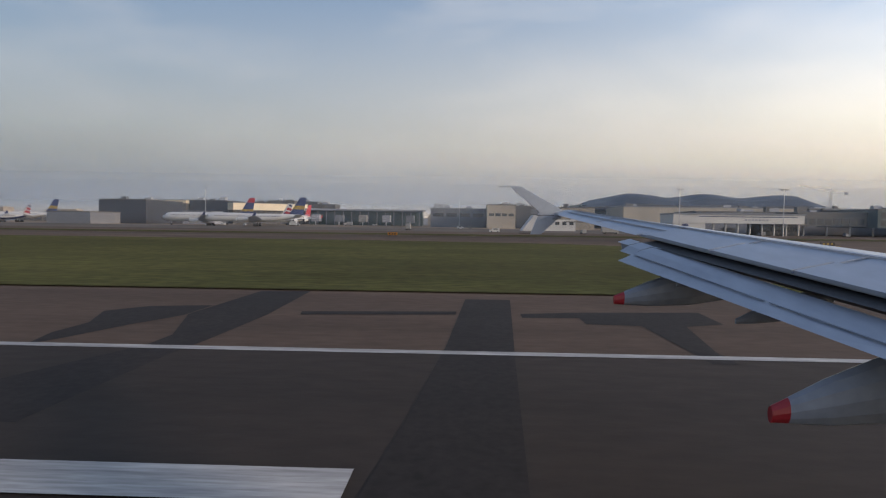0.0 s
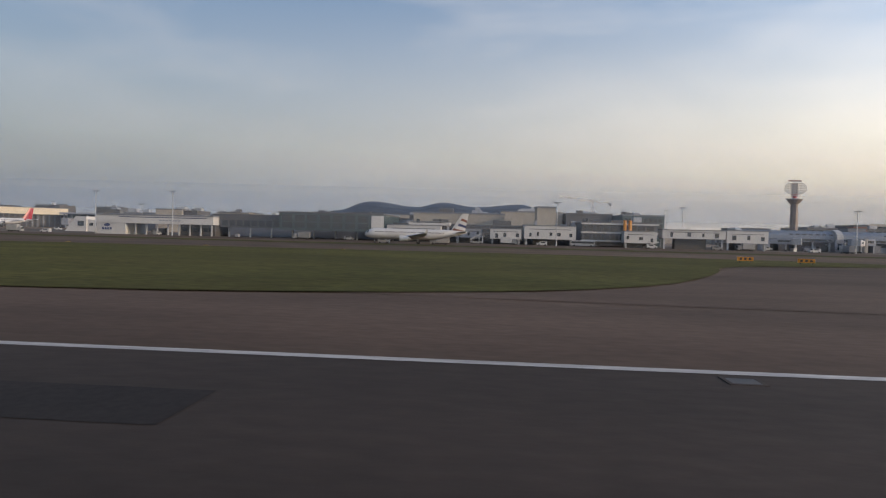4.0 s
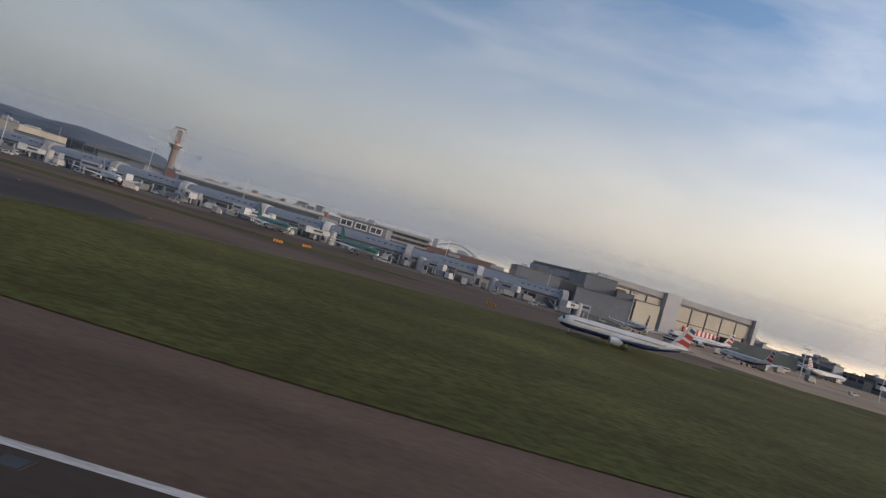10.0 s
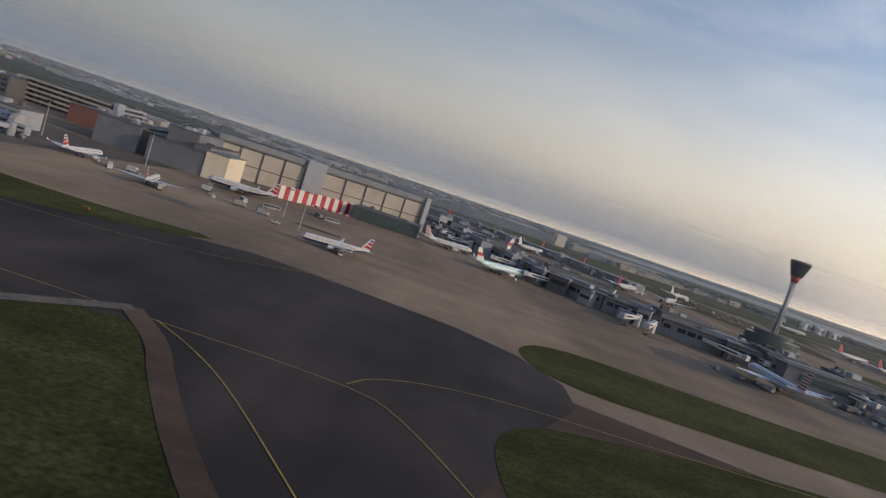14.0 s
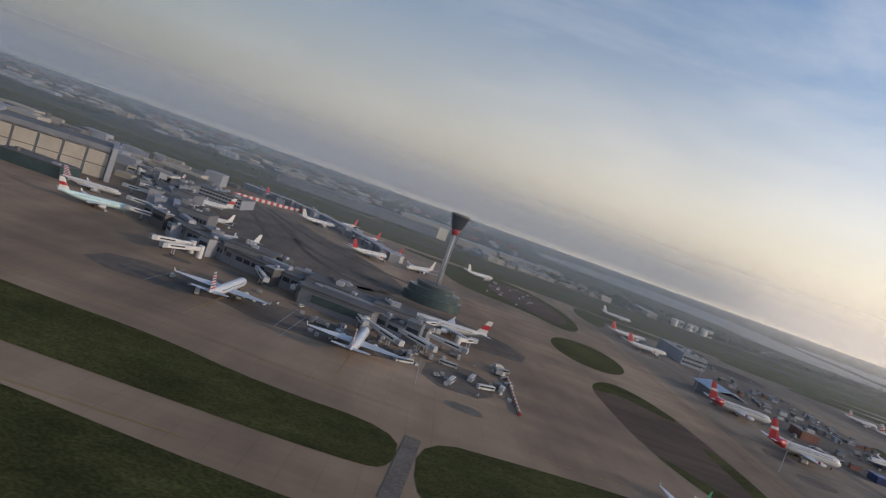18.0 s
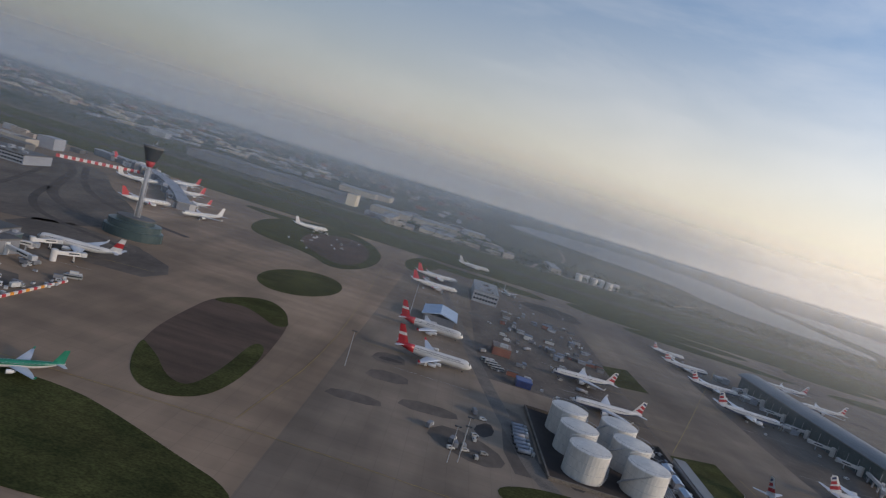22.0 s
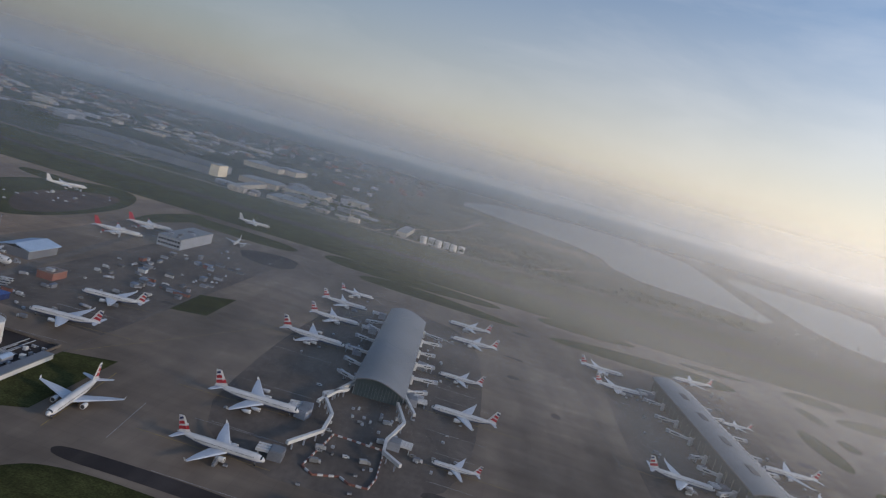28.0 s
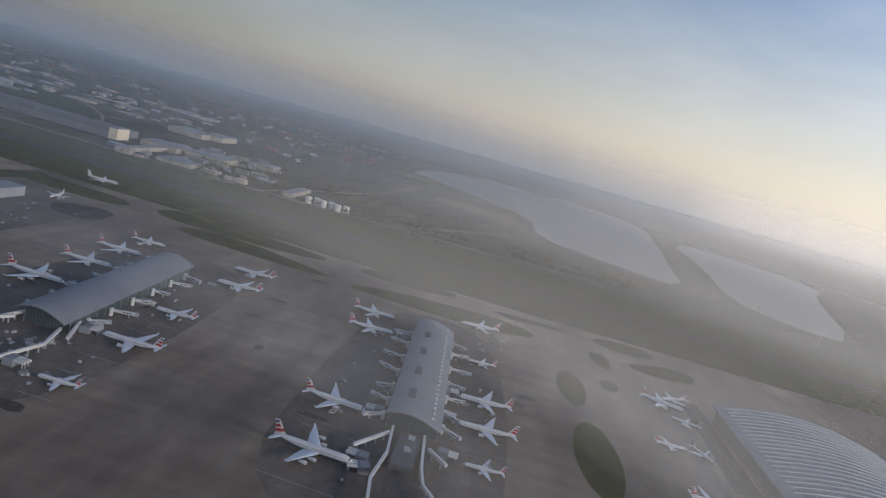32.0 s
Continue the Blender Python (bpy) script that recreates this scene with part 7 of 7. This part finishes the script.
# equipment yard at the head of the pier
for i in range(46):
    put(rnd.choice(("van", "truck", "dark_truck", "dolly", "dolly", "container", "container", "bus")), rnd.uniform(624, 656), rnd.uniform(140, 176), rnd.choice((0, 90, 30, 75)))
# round the tanks and the service area
for i in range(8):
    put("tanker", 794.6 + rnd.uniform(-0.4, 0.4), 147.5 + i * 2.5, 8)
for x, y in ((787.2, 227.4), (788.4, 224.4), (789.6, 221.4), (790.8, 218.4)):
    put("bus", x, y, 14)
for i in range(12):
    put(rnd.choice(("van", "van", "dark_truck", "dark_truck")), rnd.uniform(769, 788), rnd.uniform(135, 150) + (26 if i > 9 else 0), rnd.choice((20, 70, 100)))
for i in range(44):
    put(rnd.choice(("van", "truck", "dark_truck", "dolly", "container", "tanker")), rnd.uniform(784, 842), rnd.uniform(206, 390), rnd.choice((0, 90, 45)))
for i in range(26):
    put(rnd.choice(("van", "truck", "dolly", "container")), rnd.uniform(936, 962), rnd.uniform(150, 214), rnd.choice((0, 90, 20)))
for i in range(14):
    put(rnd.choice(("van", "truck", "dolly", "container")), rnd.uniform(660, 700), rnd.uniform(350, 440), rnd.choice((0, 90, 20)))

# gear parked at the satellite stands
for i in range(70):
    x0, x1, y0, y1 = rnd.choice(((908, 936, 170, 340), (959, 984, 176, 350), (1066, 1089, 180, 345), (1115, 1142, 205, 390), (936, 962, 172, 216)))
    put(rnd.choice(("container", "container", "container", "dolly", "van", "dark_truck")), rnd.uniform(x0, x1), rnd.uniform(y0, y1), rnd.choice((0, 90, 20, 70)))
for i in range(26):
    put(rnd.choice(("container", "container", "dolly", "van", "dark_truck")), rnd.uniform(560, 640), rnd.uniform(142, 168), rnd.choice((0, 90, 20, 70)))
# taxiway signs and lights
def sign(x, y, face, label, w=1.4, turn=0):
    t = thing("taxiway_sign", label, "sign", "taxiway signs")
    piece("panel", box(0, 0, 0.16, w, 0.12, 0.36), face, t)
    for s in (-w * 0.35, w * 0.35):
        piece("leg", box(s, 0, 0.0, 0.08, 0.08, 0.155), M_DARK, t)
    for k in range(3):
        piece("writing", box(-w * 0.28 + k * w * 0.28, -0.07, 0.24, w * 0.14, 0.02, 0.2), M_DARK if face is not M_DARK else M_YELLOW, t)
    t.matrix_basis = pose(x, y, 0.08, 0, 0, turn)


for x, y, k in ((35.7, 62.7, 0), (73.4, 62, 0), (207, 58.4, 0), (258.4, 57.8, 0)):
    sign(x, y, M_DARK, "black taxiway sign with yellow writing")
for x, y in ((228.9, 92.7), (233, 91), (322, 100), (352.4, 87.1), (320, 90.4), (457.3, 38.2), (452.3, 37.0), (430, 96), (-10, 84), (160, 60), (165, 59)):
    sign(x, y, M_ORANGE, "orange-yellow taxiway sign board", turn=rnd.uniform(-25, 25))
lamp = thing("taxiway_light", "small flat yellow and black taxiway light", "light", "taxiway lights")
piece("base", box(0, 0, 0.0, 0.5, 0.24, 0.05, 0.02), M_YELLOW, lamp)
piece("lens", box(0, 0, 0.051, 0.16, 0.16, 0.03, 0.01), M_DARK, lamp)
lamp.matrix_basis = pose(305, 18.3, 0.08)
ticks = []
for pts in ([(297, 19.6), (300, 18.5), (310, 18), (319, 19.6), (323.4, 19.2), (327.7, 18.4)], [(355.5, 18.2), (360, 18.5), (364, 18.7), (375, 19.2), (392, 21.5), (401, 24.9), (411, 33.3), (433.5, 57)]):
    run, gone = smooth_line(pts, 2), 0.0
    for (xa, ya), (xb, yb) in zip(run, run[1:]):
        d = math.hypot(xb - xa, yb - ya)
        while gone < d:
            u = gone / d
            px_, py_ = xa + (xb - xa) * u, ya + (yb - ya) * u
            nx_, ny_ = -(yb - ya) / d, (xb - xa) / d
            ticks.append(bar((px_, py_, 0.082), (px_ + 0.34 * nx_, py_ + 0.34 * ny_, 0.082), 0.11, 0.012))
            gone += 1.15
        gone -= d
tagged(piece("painted_ticks", merge(*ticks), M_YELLOW), "short yellow ticks along the taxiway edge line", "marking", kind="stuff")
for i in range(24):
    copy_thing(lamp, pose(40 + i * 16.0, 67.5 + (0 if i % 2 else 0.8), 0.02))

# lead-in lines and stand markings
for kind, nx, ny, head in FLEET:
    if nx > 520 and kind != "green":
        Lk, c, s = KINDS[kind]["L"], math.cos(radians(head)), math.sin(radians(head))
        ob = piece("stand_line", ribbon([(nx + 2 * c, ny + 2 * s), (nx - (Lk + 12) * c, ny - (Lk + 12) * s)], 0.16, 0.06), M_YELLOW)
        tagged(ob, "yellow lead-in line of a stand", "marking", kind="structure")
        for w in (-0.62, 0.62):
            a = (nx - s * w * Lk, ny + c * w * Lk)
            ob = piece("stand_line", ribbon([a, (a[0] - Lk * 0.9 * c, a[1] - Lk * 0.9 * s)], 0.14, 0.06), M_STRIPE)
            tagged(ob, "white edge line of a stand", "marking", kind="structure")
# ---- the airliner's own wing, as it stands at the start of the run ----
K = 0.43
wg = thing("airliner_wing", "pale blue-grey airliner wing with lowered flaps on its landing gear", "aircraft wing")
wg.matrix_basis = Matrix.Translation((0.0, 0.01, 2.11)) @ Matrix.Scale(K, 4)
M_WING = material("blue_grey_wing_paint", (0.31, 0.35, 0.415), (0.25, 0.285, 0.35), 0.34, scale=0.5, fine=10, stretch=(1, 0.4, 1), fine_mix=0.07)
M_WUND = material("grey_underwing_paint", (0.25, 0.28, 0.335), (0.195, 0.22, 0.27), 0.5, scale=0.5, fine=10, fine_mix=0.1)
te = lambda y: 2.8 + (15.3 - y) * 0.306
crest = lambda y: 3.3 + (15.3 - y) * 0.41
lead = lambda y: 3.9 + (15.3 - y) * 0.56
zc = lambda y: 0.43 - (17.3 - y) * 0.100
zt = lambda y: 0.27 - (16.6 - y) * 0.122


def span_rows(y0, y1, n):
    return [y0 + (y1 - y0) * i / n for i in range(n + 1)]


top = lambda y: [(lead(y), y, zc(y) - 0.22), (crest(y) + 0.5 * (lead(y) - crest(y)), y, zc(y) - 0.05), (crest(y), y, zc(y)), (te(y), y, zt(y)), (te(y), y, zt(y) - 0.05), (crest(y), y, zc(y) - 0.16 - 0.035 * (17 - y)), (lead(y) - 0.1, y, zc(y) - 0.30)]
piece("wing_box", loft([top(y) for y in span_rows(1.3, 16.7, 14)]), M_WING, wg, smooth=False)
for y0, y1 in ((5.0, 7.4), (7.45, 9.0), (9.05, 10.7), (10.75, 12.5)):
    piece("spoiler", loft([[(te(y) + 0.55, y, zt(y) + 0.55 * (zc(y) - zt(y)) / (crest(y) - te(y)) + 0.035), (te(y) - 0.05, y, zt(y) + 0.03), (te(y) - 0.05, y, zt(y) - 0.02), (te(y) + 0.55, y, zt(y) + 0.03)] for y in (y0, y1)]), M_WING, wg)
piece("aileron", loft([[(te(y) + 0.35, y, zt(y) + 0.08), (te(y) - 0.12, y, zt(y) - 0.02), (te(y) + 0.3, y, zt(y) - 0.08)] for y in (12.8, 16.4)]), M_WING, wg)
fl = lambda y: [(2.55 + (15.3 - y) * 0.306, y, -0.18 - (13.5 - y) * 0.150), (2.30 + (15.3 - y) * 0.306, y, -0.24 - (13.5 - y) * 0.155), (1.85 + (15.3 - y) * 0.306, y, -0.47 - (13.5 - y) * 0.137), (2.40 + (15.3 - y) * 0.306, y, -0.42 - (13.5 - y) * 0.155)]
piece("flap", loft([fl(y) for y in span_rows(5.2, 11.9, 6)]), M_WING, wg)
piece("flap_end", loft([[(p[0] + 0.28 * (i == 2), p[1], p[2] + 0.1 * (i == 2)) for i, p in enumerate(fl(y))] for y in (11.95, 12.35)]), M_WING, wg)
piece("flap_end", loft([[(p[0] + 0.52 * (i == 2), p[1], p[2] + 0.19 * (i == 2)) for i, p in enumerate(fl(y))] for y in (12.4, 12.75)]), M_WING, wg)
for k, (ya, yb) in enumerate(((2.0, 5.0), (5.3, 8.6), (8.7, 11.8))):
    piece("flap_seam", merge(*[bar((lambda f: (f[1][0] * (1 - q) + f[2][0] * q, ya, f[1][2] * (1 - q) + f[2][2] * q + 0.012))(fl(ya)), (lambda f: (f[1][0] * (1 - q) + f[2][0] * q, yb, f[1][2] * (1 - q) + f[2][2] * q + 0.012))(fl(yb)), 0.03, 0.012) for q in (0.42,)]), M_WUND, wg)
on_top = lambda y, u: (crest(y) + (te(y) - crest(y)) * u, y, zc(y) + (zt(y) - zc(y)) * u + 0.012)
piece("panel_seam", merge(*[bar(on_top(ya, u), on_top(yb, u), 0.035, 0.01) for u in (0.10, 0.52) for ya, yb in ((1.6, 5.0), (5.0, 9.0), (9.0, 12.6), (12.6, 16.4))],
                          *[bar(on_top(y, 0.12), on_top(y, 0.98), 0.035, 0.01) for y in (5.0, 7.42, 9.02, 10.72, 12.55, 14.6)]), M_WUND, wg)
piece("flap", loft([fl(y) for y in span_rows(1.6, 5.1, 4)]), M_WING, wg)
# black wedge under the trailing edge, painting the shade in the open flap slot
piece("slot_shade", loft([[(2.95 + (15.3 - y) * 0.306, y, zt(y) - 0.06), (2.5 + (15.3 - y) * 0.306, y, zt(y) - 0.13), (3.0 + (15.3 - y) * 0.306, y, zt(y) - 0.30)] for y in (2.0, 12.4)]), M_DARK, wg)


def canoe(tip, nose, r, h):
    """A flap-track fairing: a slim boat from a pointed tail to its nose under the wing."""
    a, b = Vector(tip), Vector(nose)
    rows_ = []
    for u, k in ((0.0, 0.22), (0.06, 0.34), (0.2, 0.62), (0.45, 0.95), (0.7, 1.0), (0.9, 0.75), (1.0, 0.3)):
        c = a.lerp(b, u)
        rows_.append([(c.x, c.y + r * k * math.cos(q), c.z + h * k * math.sin(q)) for q in [2 * math.pi * i / 12 for i in range(12)]])
    return rows_


for tip, nose, r, h in (((2.75, 11.55, -1.40), (5.6, 11.1, -0.75), 0.26, 0.36), ((3.8, 7.75, -2.33), (7.0, 7.35, -1.35), 0.30, 0.48), ((4.4, 3.6, -2.9), (8.2, 3.3, -1.8), 0.32, 0.5)):
    rws = canoe(tip, nose, r, h)
    fr = piece("track_fairing", loft(rws[1:]), M_WUND, wg, "grey flap-track fairing with a red tip")
    piece("red_tip", loft([[(p[0], p[1] , p[2]) for p in rws[0]], [(p[0] + 0.004, rws[1][i][1], p[2]) for i, p in enumerate(rws[1])]]), M_RED, fr, "red-painted fairing tip")
piece("hinge_fairing", loft(canoe((4.03, 9.35, -1.42), (5.4, 9.2, -1.0), 0.12, 0.18)), M_WUND, wg)
piece("hinge_fairing", loft(canoe((3.55, 10.55, -1.0), (4.8, 10.4, -0.7), 0.12, 0.16)), M_WUND, wg)
piece("wing_tip_fence", loft([[(x, 16.72 + dy, z) for x, z in ((1.15, 0.98), (1.42, 0.98), (2.55, 0.36), (3.3, 0.30), (2.5, 0.18), (2.0, -0.30), (1.72, -0.30), (1.95, 0.30))] for dy in (0.0, 0.09)]), M_WING, wg)
for x, y, z in ((2.2, 16.5, 0.2), (2.5, 15.6, 0.1), (2.7, 15.0, 0.03), (1.2, 16.76, 0.95), (1.75, 16.76, -0.28)):
    piece("static_wick", bar((x - 0.35, y, z), (x + 0.1, y, z), 0.02, 0.02), M_DARK, wg)
lg = piece("landing_gear_leg", merge(tube(7.4, 2.2, -4.2, -1.2, 0.12, 0.16, 10), bar((7.4, 2.2, -2.4), (7.4, 1.5, -1.3), 0.1, 0.1)), M_STEEL, wg)
for dy in (-0.45, 0.45):
    v, f = tube(0, 0, -0.2, 0.2, 0.56, 0.56, 20)
    piece("tyre", ([(7.4 + a, 2.2 + dy + c, -4.24 + b) for a, b, c in v], f), M_DARK, lg)
